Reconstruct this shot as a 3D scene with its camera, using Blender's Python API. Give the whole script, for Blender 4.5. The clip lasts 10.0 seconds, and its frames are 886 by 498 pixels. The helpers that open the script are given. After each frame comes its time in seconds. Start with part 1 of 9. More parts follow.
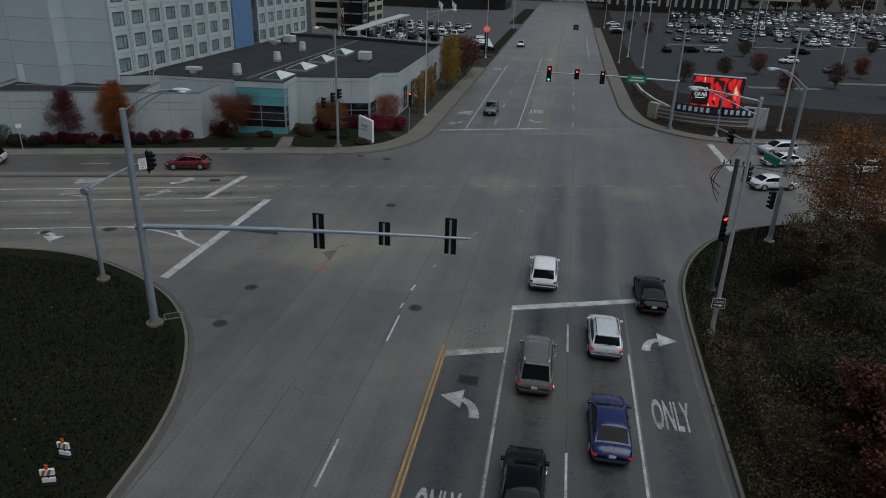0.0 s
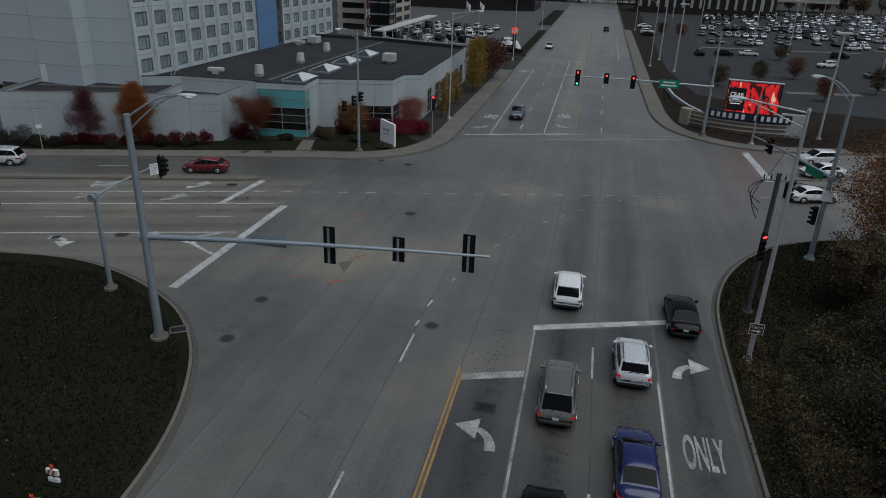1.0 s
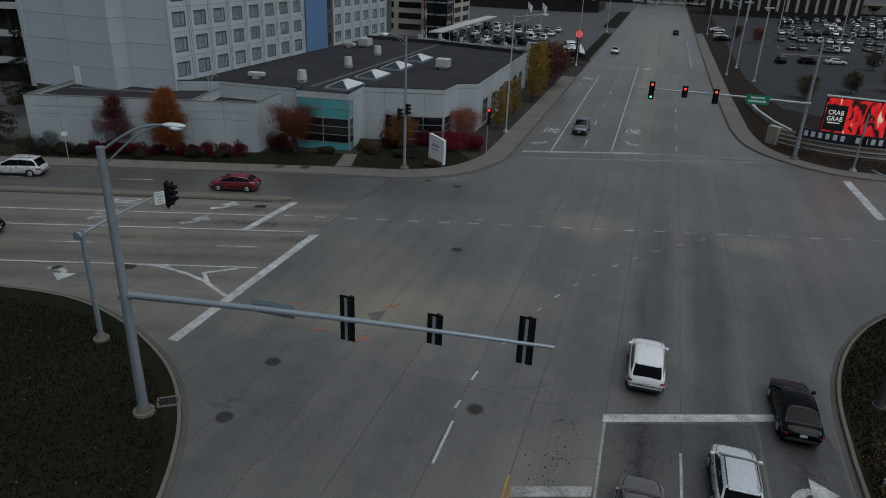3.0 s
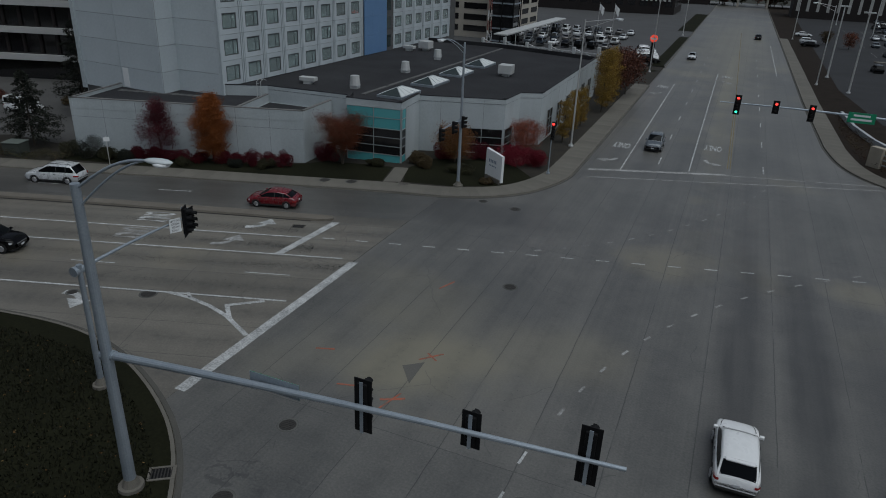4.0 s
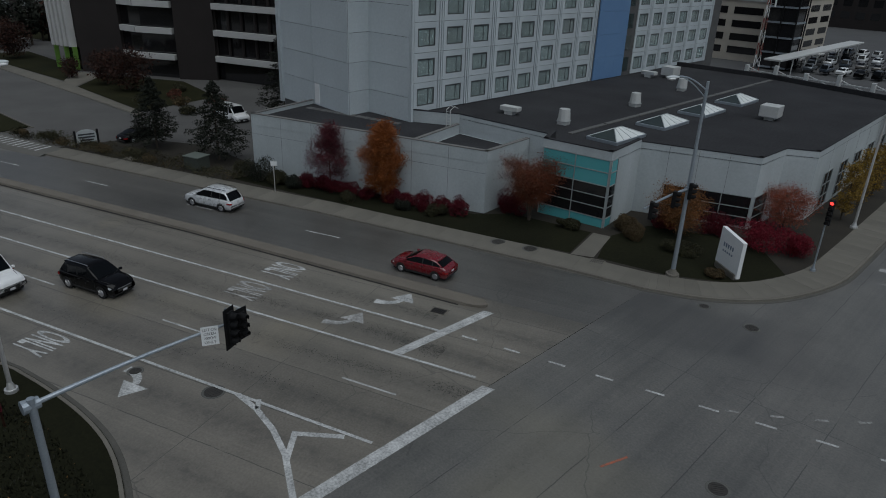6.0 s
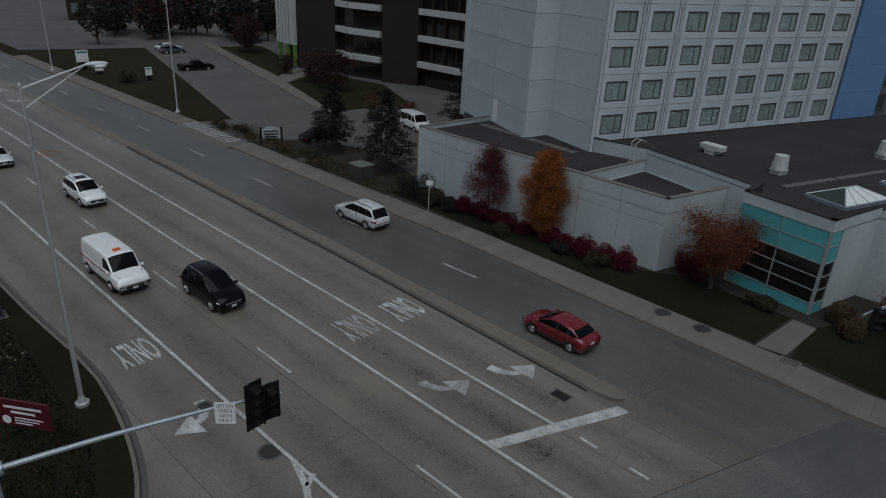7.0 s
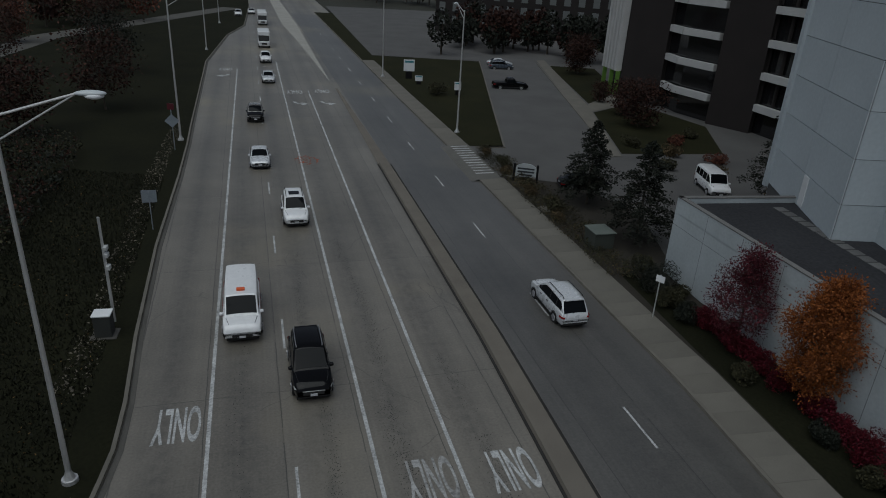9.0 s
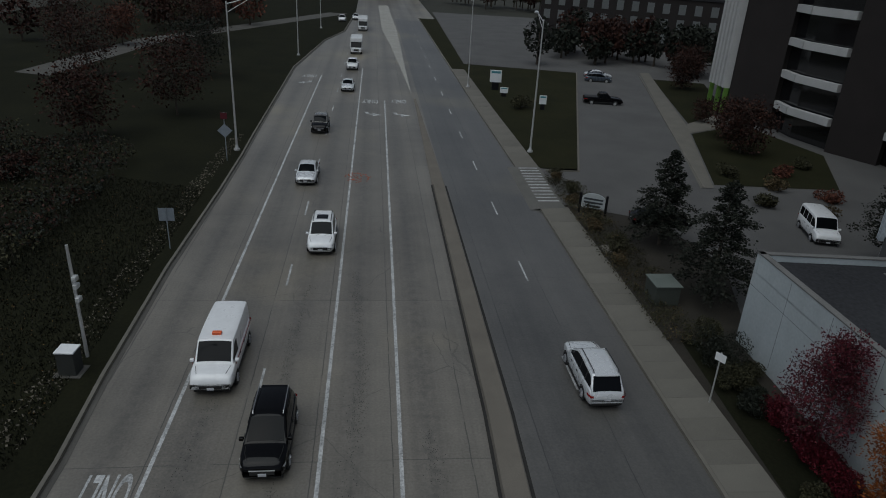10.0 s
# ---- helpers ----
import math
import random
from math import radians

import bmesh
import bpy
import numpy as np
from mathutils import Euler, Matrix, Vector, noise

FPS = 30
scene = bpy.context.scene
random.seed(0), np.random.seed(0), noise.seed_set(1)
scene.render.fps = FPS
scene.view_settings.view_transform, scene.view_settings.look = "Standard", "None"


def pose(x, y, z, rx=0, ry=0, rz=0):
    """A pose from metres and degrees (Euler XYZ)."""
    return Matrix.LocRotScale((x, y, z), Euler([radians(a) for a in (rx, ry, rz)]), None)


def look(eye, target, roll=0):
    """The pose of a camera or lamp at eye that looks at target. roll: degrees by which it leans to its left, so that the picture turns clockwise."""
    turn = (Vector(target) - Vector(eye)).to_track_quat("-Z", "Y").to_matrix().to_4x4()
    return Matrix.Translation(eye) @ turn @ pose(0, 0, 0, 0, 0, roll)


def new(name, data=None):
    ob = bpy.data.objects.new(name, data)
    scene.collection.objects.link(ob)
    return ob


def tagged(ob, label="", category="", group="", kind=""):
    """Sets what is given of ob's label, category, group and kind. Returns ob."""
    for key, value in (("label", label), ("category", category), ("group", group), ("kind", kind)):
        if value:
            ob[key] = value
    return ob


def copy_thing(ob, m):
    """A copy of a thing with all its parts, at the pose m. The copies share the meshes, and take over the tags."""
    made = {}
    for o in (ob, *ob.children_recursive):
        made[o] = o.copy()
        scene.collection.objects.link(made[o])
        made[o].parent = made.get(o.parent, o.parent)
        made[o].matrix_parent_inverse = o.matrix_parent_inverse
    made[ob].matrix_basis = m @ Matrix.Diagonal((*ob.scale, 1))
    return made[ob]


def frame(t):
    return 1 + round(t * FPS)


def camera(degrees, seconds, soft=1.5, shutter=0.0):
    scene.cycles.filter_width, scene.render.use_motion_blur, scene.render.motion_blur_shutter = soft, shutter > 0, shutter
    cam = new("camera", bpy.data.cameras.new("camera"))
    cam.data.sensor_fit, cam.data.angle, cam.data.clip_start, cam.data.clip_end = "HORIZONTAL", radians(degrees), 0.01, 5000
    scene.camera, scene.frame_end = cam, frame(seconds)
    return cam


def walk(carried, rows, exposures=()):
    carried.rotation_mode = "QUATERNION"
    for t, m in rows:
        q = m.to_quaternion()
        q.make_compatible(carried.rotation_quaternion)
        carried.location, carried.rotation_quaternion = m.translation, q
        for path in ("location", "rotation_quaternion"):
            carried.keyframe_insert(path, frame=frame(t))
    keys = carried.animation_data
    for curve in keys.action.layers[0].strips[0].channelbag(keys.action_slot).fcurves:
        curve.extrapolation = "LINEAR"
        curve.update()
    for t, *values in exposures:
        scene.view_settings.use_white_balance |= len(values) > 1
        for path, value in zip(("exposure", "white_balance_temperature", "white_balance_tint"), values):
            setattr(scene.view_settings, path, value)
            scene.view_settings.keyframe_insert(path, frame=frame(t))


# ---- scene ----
cam = camera(66.3, 10.0, soft=1.0)
PATH = [
    (0, (2.114, -39.475, 20.701), (1.797, -37.664, 19.914), 2.0),
    (0.5, (2.098, -38.333, 20.7), (1.744, -36.53, 19.912), 2.1),
    (1, (2.029, -37.044, 20.639), (1.64, -35.247, 19.851), 2.1),
    (1.5, (1.799, -35.488, 20.566), (1.376, -33.699, 19.777), 2.2),
    (2, (1.341, -33.562, 20.509), (0.885, -31.782, 19.719), 2.2),
    (3.5, (-0.695, -25.724, 20.433), (-1.296, -23.993, 19.634), 2.4),
    (4, (-1.492, -22.517, 20.388), (-2.188, -20.823, 19.585), 2.4),
    (4.5, (-2.549, -18.975, 20.311), (-3.346, -17.326, 19.506), 2.5),
    (5, (-3.761, -15.148, 20.189), (-4.665, -13.556, 19.385), 2.5),
    (6.3, (-7.12, -4.776, 19.783), (-8.501, -3.569, 18.985), 2.4),
    (6.5, (-7.775, -3.246, 19.758), (-9.237, -2.138, 18.959), 2.7),
    (7, (-9.554, 0.439, 19.679), (-11.165, 1.312, 18.878), 3.1),
    (7.5, (-11.544, 3.93, 19.682), (-13.248, 4.6, 18.878), 3.3),
    (8, (-13.936, 7.164, 19.591), (-15.715, 7.603, 18.788), 3.4),
    (8.5, (-16.675, 10.185, 19.603), (-18.499, 10.345, 18.798), 3.5),
    (9, (-19.708, 12.958, 19.632), (-21.536, 12.883, 18.824), 3.4),
    (9.5, (-23.087, 15.221, 19.66), (-24.9, 14.986, 18.851), 3.4),
    (10, (-26.629, 17.143, 19.659), (-28.416, 16.756, 18.849), 3.1),
]
walk(cam, [(t, look(e, g, r)) for t, e, g, r in PATH], exposures=[(0.0, 0.17), (2.0, 0.15), (4.5, -0.06), (6.5, -0.05), (7.5, -0.16), (8.5, -0.34), (9.0, -0.26), (10.0, -0.16)])

# ---- world and light: an overcast late afternoon ----
world = bpy.data.worlds.new("overcast_sky")
scene.world = world
world.use_nodes = True
_wn = world.node_tree.nodes
_sky = _wn.new("ShaderNodeTexSky")
_sky.sky_type, _sky.sun_disc = "NISHITA", False
_sky.sun_elevation, _sky.sun_rotation = radians(66), radians(112)
_sky.air_density, _sky.dust_density, _sky.ozone_density = 1.0, 1.5, 1.5
_hs = _wn.new("ShaderNodeHueSaturation")
_hs.inputs["Saturation"].default_value = 0.6
world.node_tree.links.new(_sky.outputs[0], _hs.inputs["Color"])
world.node_tree.links.new(_hs.outputs[0], _wn["Background"].inputs[0])
_wn["Background"].inputs[1].default_value = 0.055
sun = new("sun", bpy.data.lights.new("sun", "SUN"))
sun.data.energy, sun.data.angle, sun.data.color = 1.5, radians(70), (0.91, 0.985, 1.0)
sun.matrix_world = look((45, -18, 120), (0, 0, 0))


# ---- materials ----
def surface(name, c1, c2, scale=1.0, rough=0.8, metal=0.0, fine=25.0, bump=0.15, contrast=0.5, coords="Object", specular=0.4, per_object=0.0, noise_mix=0.5):
    """A worn surface: two colours mixed by a large and a fine noise, with a fine bump."""
    m = bpy.data.materials.new(name)
    m.use_nodes = True
    n, l = m.node_tree.nodes, m.node_tree.links
    b = n["Principled BSDF"]
    tc = n.new("ShaderNodeTexCoord")
    big = n.new("ShaderNodeTexNoise")
    big.inputs["Scale"].default_value, big.inputs["Detail"].default_value = scale, 5
    small = n.new("ShaderNodeTexNoise")
    small.inputs["Scale"].default_value, small.inputs["Detail"].default_value = fine, 4
    l.new(tc.outputs[coords], big.inputs["Vector"])
    l.new(tc.outputs[coords], small.inputs["Vector"])
    mix = n.new("ShaderNodeMath")
    mix.operation = "MULTIPLY_ADD"
    mix.inputs[1].default_value = noise_mix
    half = n.new("ShaderNodeMath")
    half.operation = "MULTIPLY"
    half.inputs[1].default_value = 1 - noise_mix
    l.new(big.outputs["Fac"], half.inputs[0])
    l.new(small.outputs["Fac"], mix.inputs[0])
    l.new(half.outputs[0], mix.inputs[2])
    ramp = n.new("ShaderNodeValToRGB")
    ramp.color_ramp.elements[0].position = 0.5 - 0.5 * (1 - contrast) - 0.02
    ramp.color_ramp.elements[1].position = 0.5 + 0.5 * (1 - contrast) + 0.02
    ramp.color_ramp.elements[0].color, ramp.color_ramp.elements[1].color = (*c1, 1), (*c2, 1)
    l.new(mix.outputs[0], ramp.inputs[0])
    out = ramp.outputs[0]
    if per_object:
        info = n.new("ShaderNodeObjectInfo")
        hsv = n.new("ShaderNodeHueSaturation")
        mr = n.new("ShaderNodeMapRange")
        mr.inputs["To Min"].default_value, mr.inputs["To Max"].default_value = 1 - per_object, 1 + per_object
        l.new(info.outputs["Random"], mr.inputs["Value"])
        l.new(mr.outputs[0], hsv.inputs["Value"])
        l.new(out, hsv.inputs["Color"])
        out = hsv.outputs[0]
    l.new(out, b.inputs["Base Color"])
    b.inputs["Roughness"].default_value, b.inputs["Metallic"].default_value = rough, metal
    b.inputs["Specular IOR Level"].default_value = specular
    if bump:
        bp = n.new("ShaderNodeBump")
        bp.inputs["Strength"].default_value, bp.inputs["Distance"].default_value = bump, 0.02
        l.new(small.outputs["Fac"], bp.inputs["Height"])
        l.new(bp.outputs[0], b.inputs["Normal"])
    return m


def paved(name, c1, c2, joint, turn, lane, slab, shift=(0.0, 0.0), oil=0.35, dust_and_paling=(), soot=()):
    """Concrete paving poured in lanes: slab joints, wheel-track staining, blotches and fine grain. turn in degrees."""
    m = bpy.data.materials.new(name)
    m.use_nodes = True
    n, l = m.node_tree.nodes, m.node_tree.links
    b = n["Principled BSDF"]
    tc = n.new("ShaderNodeTexCoord")
    mp = n.new("ShaderNodeMapping")
    mp.inputs["Rotation"].default_value = (0, 0, radians(turn))
    mp.inputs["Location"].default_value = (shift[0], shift[1], 0)
    l.new(tc.outputs["Object"], mp.inputs["Vector"])
    sep = n.new("ShaderNodeSeparateXYZ")
    l.new(mp.outputs[0], sep.inputs[0])

    def op(kind, a, c, d=None):
        q = n.new("ShaderNodeMath")
        q.operation = kind
        for i, v in enumerate((a, c, d)):
            if v is None:
                continue
            if isinstance(v, (int, float)):
                q.inputs[i].default_value = v
            else:
                l.new(v, q.inputs[i])
        return q.outputs[0]

    def noise_of(scale, detail=5, stretch=None):
        q = n.new("ShaderNodeTexNoise")
        q.inputs["Scale"].default_value, q.inputs["Detail"].default_value = scale, detail
        if stretch:
            mm = n.new("ShaderNodeMapping")
            mm.inputs["Scale"].default_value = stretch
            l.new(mp.outputs[0], mm.inputs[0])
            l.new(mm.outputs[0], q.inputs["Vector"])
        else:
            l.new(mp.outputs[0], q.inputs["Vector"])
        return q.outputs["Fac"]

    wob = op("MULTIPLY", op("SUBTRACT", noise_of(0.8, 3), 0.5), 0.10)

    def lines(value, step, width):
        f = op("FRACT", op("DIVIDE", op("ADD", value, wob), step), 0)
        d = op("MULTIPLY", op("ABSOLUTE", op("SUBTRACT", f, 0.5), 0), step)
        return op("GREATER_THAN", d, step / 2 - width / 2)

    jl = lines(sep.outputs[0], lane, 0.05)
    jt = lines(sep.outputs[1], slab, 0.045)
    joints = op("MAXIMUM", jl, jt)
    broken = op("GREATER_THAN", noise_of(0.35, 3), 0.42)
    joints = op("MULTIPLY", joints, op("MULTIPLY_ADD", broken, 0.65, 0.35))
    big, mid, fine = noise_of(0.09, 4), noise_of(0.7, 6), noise_of(9, 6)
    tines = noise_of(1.0, 3, (0.5, 9.0, 1))
    vor = n.new("ShaderNodeTexVoronoi")
    vor.inputs["Scale"].default_value = 4.4
    l.new(mp.outputs[0], vor.inputs["Vector"])
    spots = op("MULTIPLY", op("LESS_THAN", vor.outputs["Distance"], 0.17), op("GREATER_THAN", noise_of(1.7, 3), 0.50))
    streak = noise_of(1.0, 5, (0.9, 0.06, 1))
    drawn = noise_of(1.0, 4, (4.5, 0.035, 1))
    tone = op("MULTIPLY_ADD", big, 0.33, op("MULTIPLY_ADD", mid, 0.16, op("MULTIPLY_ADD", tines, 0.06, op("MULTIPLY_ADD", drawn, 0.14, op("MULTIPLY", fine, 0.33)))))
    # hairline cracks that wander from slab to slab
    bent = n.new("ShaderNodeVectorMath")
    bent.operation = "ADD"
    wander = n.new("ShaderNodeTexNoise")
    wander.inputs["Scale"].default_value, wander.inputs["Detail"].default_value = 0.5, 6
    l.new(mp.outputs[0], wander.inputs["Vector"])
    l.new(mp.outputs[0], bent.inputs[0])
    l.new(wander.outputs["Color"], bent.inputs[1])
    web = n.new("ShaderNodeTexVoronoi")
    web.feature = "DISTANCE_TO_EDGE"
    web.inputs["Scale"].default_value = 0.14
    l.new(bent.outputs[0], web.inputs["Vector"])
    cracks = op("MULTIPLY", op("LESS_THAN", web.outputs["Distance"], 0.0035), op("GREATER_THAN", noise_of(0.13, 3), 0.555))
    # every slab was poured a little lighter or darker
    cell = n.new("ShaderNodeCombineXYZ")
    l.new(op("FLOOR", op("ADD", op("DIVIDE", op("ADD", sep.outputs[0], wob), lane), 0.0), 0), cell.inputs[0])
    l.new(op("FLOOR", op("DIVIDE", op("ADD", sep.outputs[1], wob), slab), 0), cell.inputs[1])
    wn = n.new("ShaderNodeTexWhiteNoise")
    wn.noise_dimensions = "2D"
    l.new(cell.outputs[0], wn.inputs["Vector"])
    tone = op("ADD", tone, op("MULTIPLY", op("SUBTRACT", wn.outputs["Value"], 0.5), 0.055))
    ramp = n.new("ShaderNodeValToRGB")
    ramp.color_ramp.elements[0].position, ramp.color_ramp.elements[1].position = 0.38, 0.62
    ramp.color_ramp.elements[0].color, ramp.color_ramp.elements[1].color = (*c1, 1), (*c2, 1)
    l.new(tone, ramp.inputs[0])
    # oil and tyre wear along the lane's middle
    fr = op("FRACT", op("DIVIDE", sep.outputs[0], lane), 0)
    mid_lane = op("SUBTRACT", 1.0, op("MULTIPLY", op("ABSOLUTE", op("SUBTRACT", fr, 0.5), 0), 3.2))
    mid_lane = op("MAXIMUM", mid_lane, 0.0)
    patchy = op("MINIMUM", op("MAXIMUM", op("MULTIPLY_ADD", noise_of(2.2, 9), 5.0, -2.2), 0.0), 1.0)
    stain = op("MULTIPLY", op("MULTIPLY", mid_lane, op("MULTIPLY_ADD", patchy, 0.45, op("MULTIPLY", streak, 0.75))), oil)
    worn = op("MULTIPLY", op("MULTIPLY", spots, mid_lane), op("MULTIPLY_ADD", big, 2.0, -0.35))
    dark = op("MAXIMUM", op("MAXIMUM", op("MULTIPLY", joints, 0.62), op("MULTIPLY", cracks, 0.38)), op("MAXIMUM", stain, op("MULTIPLY", worn, 0.75)))
    mx = n.new("ShaderNodeMix")
    mx.data_type = "RGBA"
    pale = n.new("ShaderNodeMix")
    pale.data_type = "RGBA"
    pm = op("MULTIPLY", op("MAXIMUM", op("MULTIPLY_ADD", noise_of(0.055, 3), 5.0, -2.75), 0.0), 0.8)

    def blot(places):
        """Soft-edged patches at places of the plan, broken up by noise."""
        total, ragged = 0.0, noise_of(0.22, 5)
        gp = n.new("ShaderNodeSeparateXYZ")
        l.new(tc.outputs["Object"], gp.inputs[0])
        for px, py, rx, ry, k in places:
            u = op("DIVIDE", op("SUBTRACT", gp.outputs[0], px), rx)
            v = op("DIVIDE", op("SUBTRACT", gp.outputs[1], py), ry)
            d = op("SQRT", op("ADD", op("MULTIPLY", u, u), op("MULTIPLY", v, v)), 0)
            q = op("MAXIMUM", op("SUBTRACT", op("ADD", 1.0, op("MULTIPLY", op("SUBTRACT", ragged, 0.5), 1.4)), d), 0.0)
            total = op("MAXIMUM", op("MULTIPLY", op("MINIMUM", op("MULTIPLY", q, 1.6), 1.0), k), total)
        return total

    if dust_and_paling:
        pm = op("MAXIMUM", pm, blot(dust_and_paling))
    l.new(op("MINIMUM", pm, 0.9), pale.inputs["Factor"])
    l.new(ramp.outputs[0], pale.inputs["A"])
    pale.inputs["B"].default_value = (c2[0] * 1.42, c2[1] * 1.34, c2[2] * 1.08, 1)
    if soot:
        dark = op("MAXIMUM", dark, op("MULTIPLY", blot(soot), op("MULTIPLY_ADD", streak, 0.8, 0.2)))
    l.new(dark, mx.inputs["Factor"])
    l.new(pale.outputs["Result"], mx.inputs["A"])
    mx.inputs["B"].default_value = (*joint, 1)
    l.new(mx.outputs["Result"], b.inputs["Base Color"])
    b.inputs["Roughness"].default_value = 0.40
    b.inputs["Specular IOR Level"].default_value = 0.9
    bp = n.new("ShaderNodeBump")
    bp.inputs["Strength"].default_value, bp.inputs["Distance"].default_value = 0.2, 0.02
    l.new(op("SUBTRACT", fine, joints), bp.inputs["Height"])
    l.new(bp.outputs[0], b.inputs["Normal"])
    return m


def glassy(name, col, rough=0.08, metal=0.0, spec=0.6):
    m = bpy.data.materials.new(name)
    m.use_nodes = True
    n, l = m.node_tree.nodes, m.node_tree.links
    b = n["Principled BSDF"]
    b.inputs["Base Color"].default_value = (*col, 1)
    b.inputs["Roughness"].default_value, b.inputs["Metallic"].default_value = rough, metal
    b.inputs["Specular IOR Level"].default_value = spec
    return m


def paint(name, col, rough=0.3, coat=0.6, metal=0.0):
    m = bpy.data.materials.new(name)
    m.use_nodes = True
    n, l = m.node_tree.nodes, m.node_tree.links
    b = n["Principled BSDF"]
    tc, nz = n.new("ShaderNodeTexCoord"), n.new("ShaderNodeTexNoise")
    nz.inputs["Scale"].default_value = 3.0
    l.new(tc.outputs["Object"], nz.inputs["Vector"])
    rr = n.new("ShaderNodeMapRange")
    rr.inputs["To Min"].default_value, rr.inputs["To Max"].default_value = rough * 0.7, rough * 1.5
    l.new(nz.outputs["Fac"], rr.inputs["Value"])
    l.new(rr.outputs[0], b.inputs["Roughness"])
    mx = n.new("ShaderNodeMix")
    mx.data_type = "RGBA"
    mx.inputs["A"].default_value = (*col, 1)
    mx.inputs["B"].default_value = (*[c * 0.8 + 0.002 for c in col], 1)
    l.new(nz.outputs["Fac"], mx.inputs["Factor"])
    l.new(mx.outputs["Result"], b.inputs["Base Color"])
    b.inputs["Metallic"].default_value = metal
    b.inputs["Specular IOR Level"].default_value = 0.06 if max(col) < 0.01 else 0.45
    b.inputs["Coat Weight"].default_value = coat
    b.inputs["Coat Roughness"].default_value = 0.08
    return m


def glow(name, col, strength):
    m = bpy.data.materials.new(name)
    m.use_nodes = True
    b = m.node_tree.nodes["Principled BSDF"]
    b.inputs["Base Color"].default_value = (*[c * 0.3 for c in col], 1)
    b.inputs["Emission Color"].default_value = (*col, 1)
    b.inputs["Emission Strength"].default_value = strength
    return m


# pale dust in the crossing, a paler far road, and rubber laid down in the running lanes: x, y, half sizes, strength
DUST_AND_PALING = ((-14.5, 6.0, 5.5, 5.0, 0.85), (-3.5, 26.0, 5.0, 4.0, 0.6), (-8.0, 10.0, 6.0, 4.0, 0.4), (9.0, 27.0, 3.5, 2.5, 0.6), (-2.0, 70.0, 1.6, 30.0, 0.4), (-3.0, 190.0, 11.0, 110.0, 0.5), (-2.4, 130.0, 2.0, 90.0, 0.75))
SOOT = ((1.8, 12.0, 1.8, 26.0, 0.95), (5.3, 12.0, 1.8, 26.0, 0.95), (9.0, 8.0, 1.8, 14.0, 0.7), (-9.0, 62.0, 1.5, 24.0, 0.35), (2.0, 75.0, 1.5, 30.0, 0.3), (-20.0, 29.0, 10.0, 5.5, 0.75), (9.2, -8.0, 2.4, 16.0, 0.5))
MAIN_CONCRETE = paved("main_road_concrete", (0.064, 0.064, 0.060), (0.142, 0.137, 0.124), (0.018, 0.018, 0.019), 0, 3.52, 24.0, oil=0.28, dust_and_paling=DUST_AND_PALING, soot=SOOT)
CROSS_CONCRETE = paved("cross_road_concrete", (0.093, 0.085, 0.071), (0.185, 0.169, 0.142), (0.02, 0.02, 0.02), -18.9 + 90, 3.33, 14.0, shift=(-0.815, 0.0), oil=0.55, soot=((-27.5, 26.0, 6.5, 6.0, 0.85),))
APPROACH = paved("oil_stained_concrete", (0.028, 0.028, 0.027), (0.076, 0.074, 0.069), (0.010, 0.010, 0.011), -0.745, 3.52, 24.0, oil=1.25)
DARK_LANE = paved("dark_resurfaced_lane", (0.053, 0.051, 0.047), (0.106, 0.101, 0.092), (0.02, 0.02, 0.02), -18.9 + 90, 3.6, 30.0, oil=0.3)
ASPHALT_LIGHT = surface("old_asphalt", (0.050, 0.049, 0.048), (0.112, 0.109, 0.106), 0.2, 0.85, fine=9, bump=0.3)
FORECOURT = surface("grey_forecourt_asphalt", (0.045, 0.046, 0.048), (0.085, 0.086, 0.088), 0.12, 0.9, fine=5, bump=0.2)
SIDEWALK = surface("sidewalk_concrete", (0.090, 0.084, 0.072), (0.154, 0.144, 0.123), 0.5, 0.85, fine=20, per_object=0.09)
CURB = surface("curb_concrete", (0.088, 0.081, 0.069), (0.17, 0.158, 0.135), 0.7, 0.85, fine=20)
LAWN = surface("olive_lawn", (0.009, 0.010, 0.0045), (0.024, 0.0235, 0.010), 0.18, 0.95, fine=6, bump=0.6, contrast=0.6, specular=0.1)
PARKLOT = surface("car_park_asphalt", (0.022, 0.0225, 0.024), (0.046, 0.047, 0.050), 0.15, 0.9, fine=6, bump=0.2, specular=0.2)
GUTTER = surface("gutter_concrete", (0.048, 0.047, 0.043), (0.105, 0.10, 0.089), 0.5, 0.9, fine=14)
ISLAND = surface("bleached_concrete", (0.22, 0.215, 0.195), (0.36, 0.35, 0.32), 0.3, 0.85, fine=12)
PATCH = surface("patching_concrete", (0.070, 0.068, 0.062), (0.135, 0.130, 0.117), 0.5, 0.8, fine=12)
MEDIAN = surface("median_concrete", (0.100, 0.089, 0.075), (0.168, 0.150, 0.126), 0.6, 0.9, fine=20)
GRASS = surface("autumn_grass", (0.0055, 0.0062, 0.0032), (0.017, 0.0175, 0.0085), 0.18, 0.95, fine=6, bump=0.6, contrast=0.6, specular=0.1)
DIRT = surface("leafy_verge", (0.006, 0.008, 0.004), (0.030, 0.026, 0.013), 0.4, 0.95, fine=6, bump=0.6, contrast=0.6, specular=0.1)
BROWN_MULCH = surface("brown_mulch", (0.011, 0.0085, 0.007), (0.030, 0.023, 0.018), 0.5, 0.95, fine=6, bump=0.6, contrast=0.6, specular=0.1)
MULCH = surface("mulch_bed", (0.010, 0.009, 0.007), (0.03, 0.025, 0.018), 0.6, 0.95, fine=10, bump=0.6)
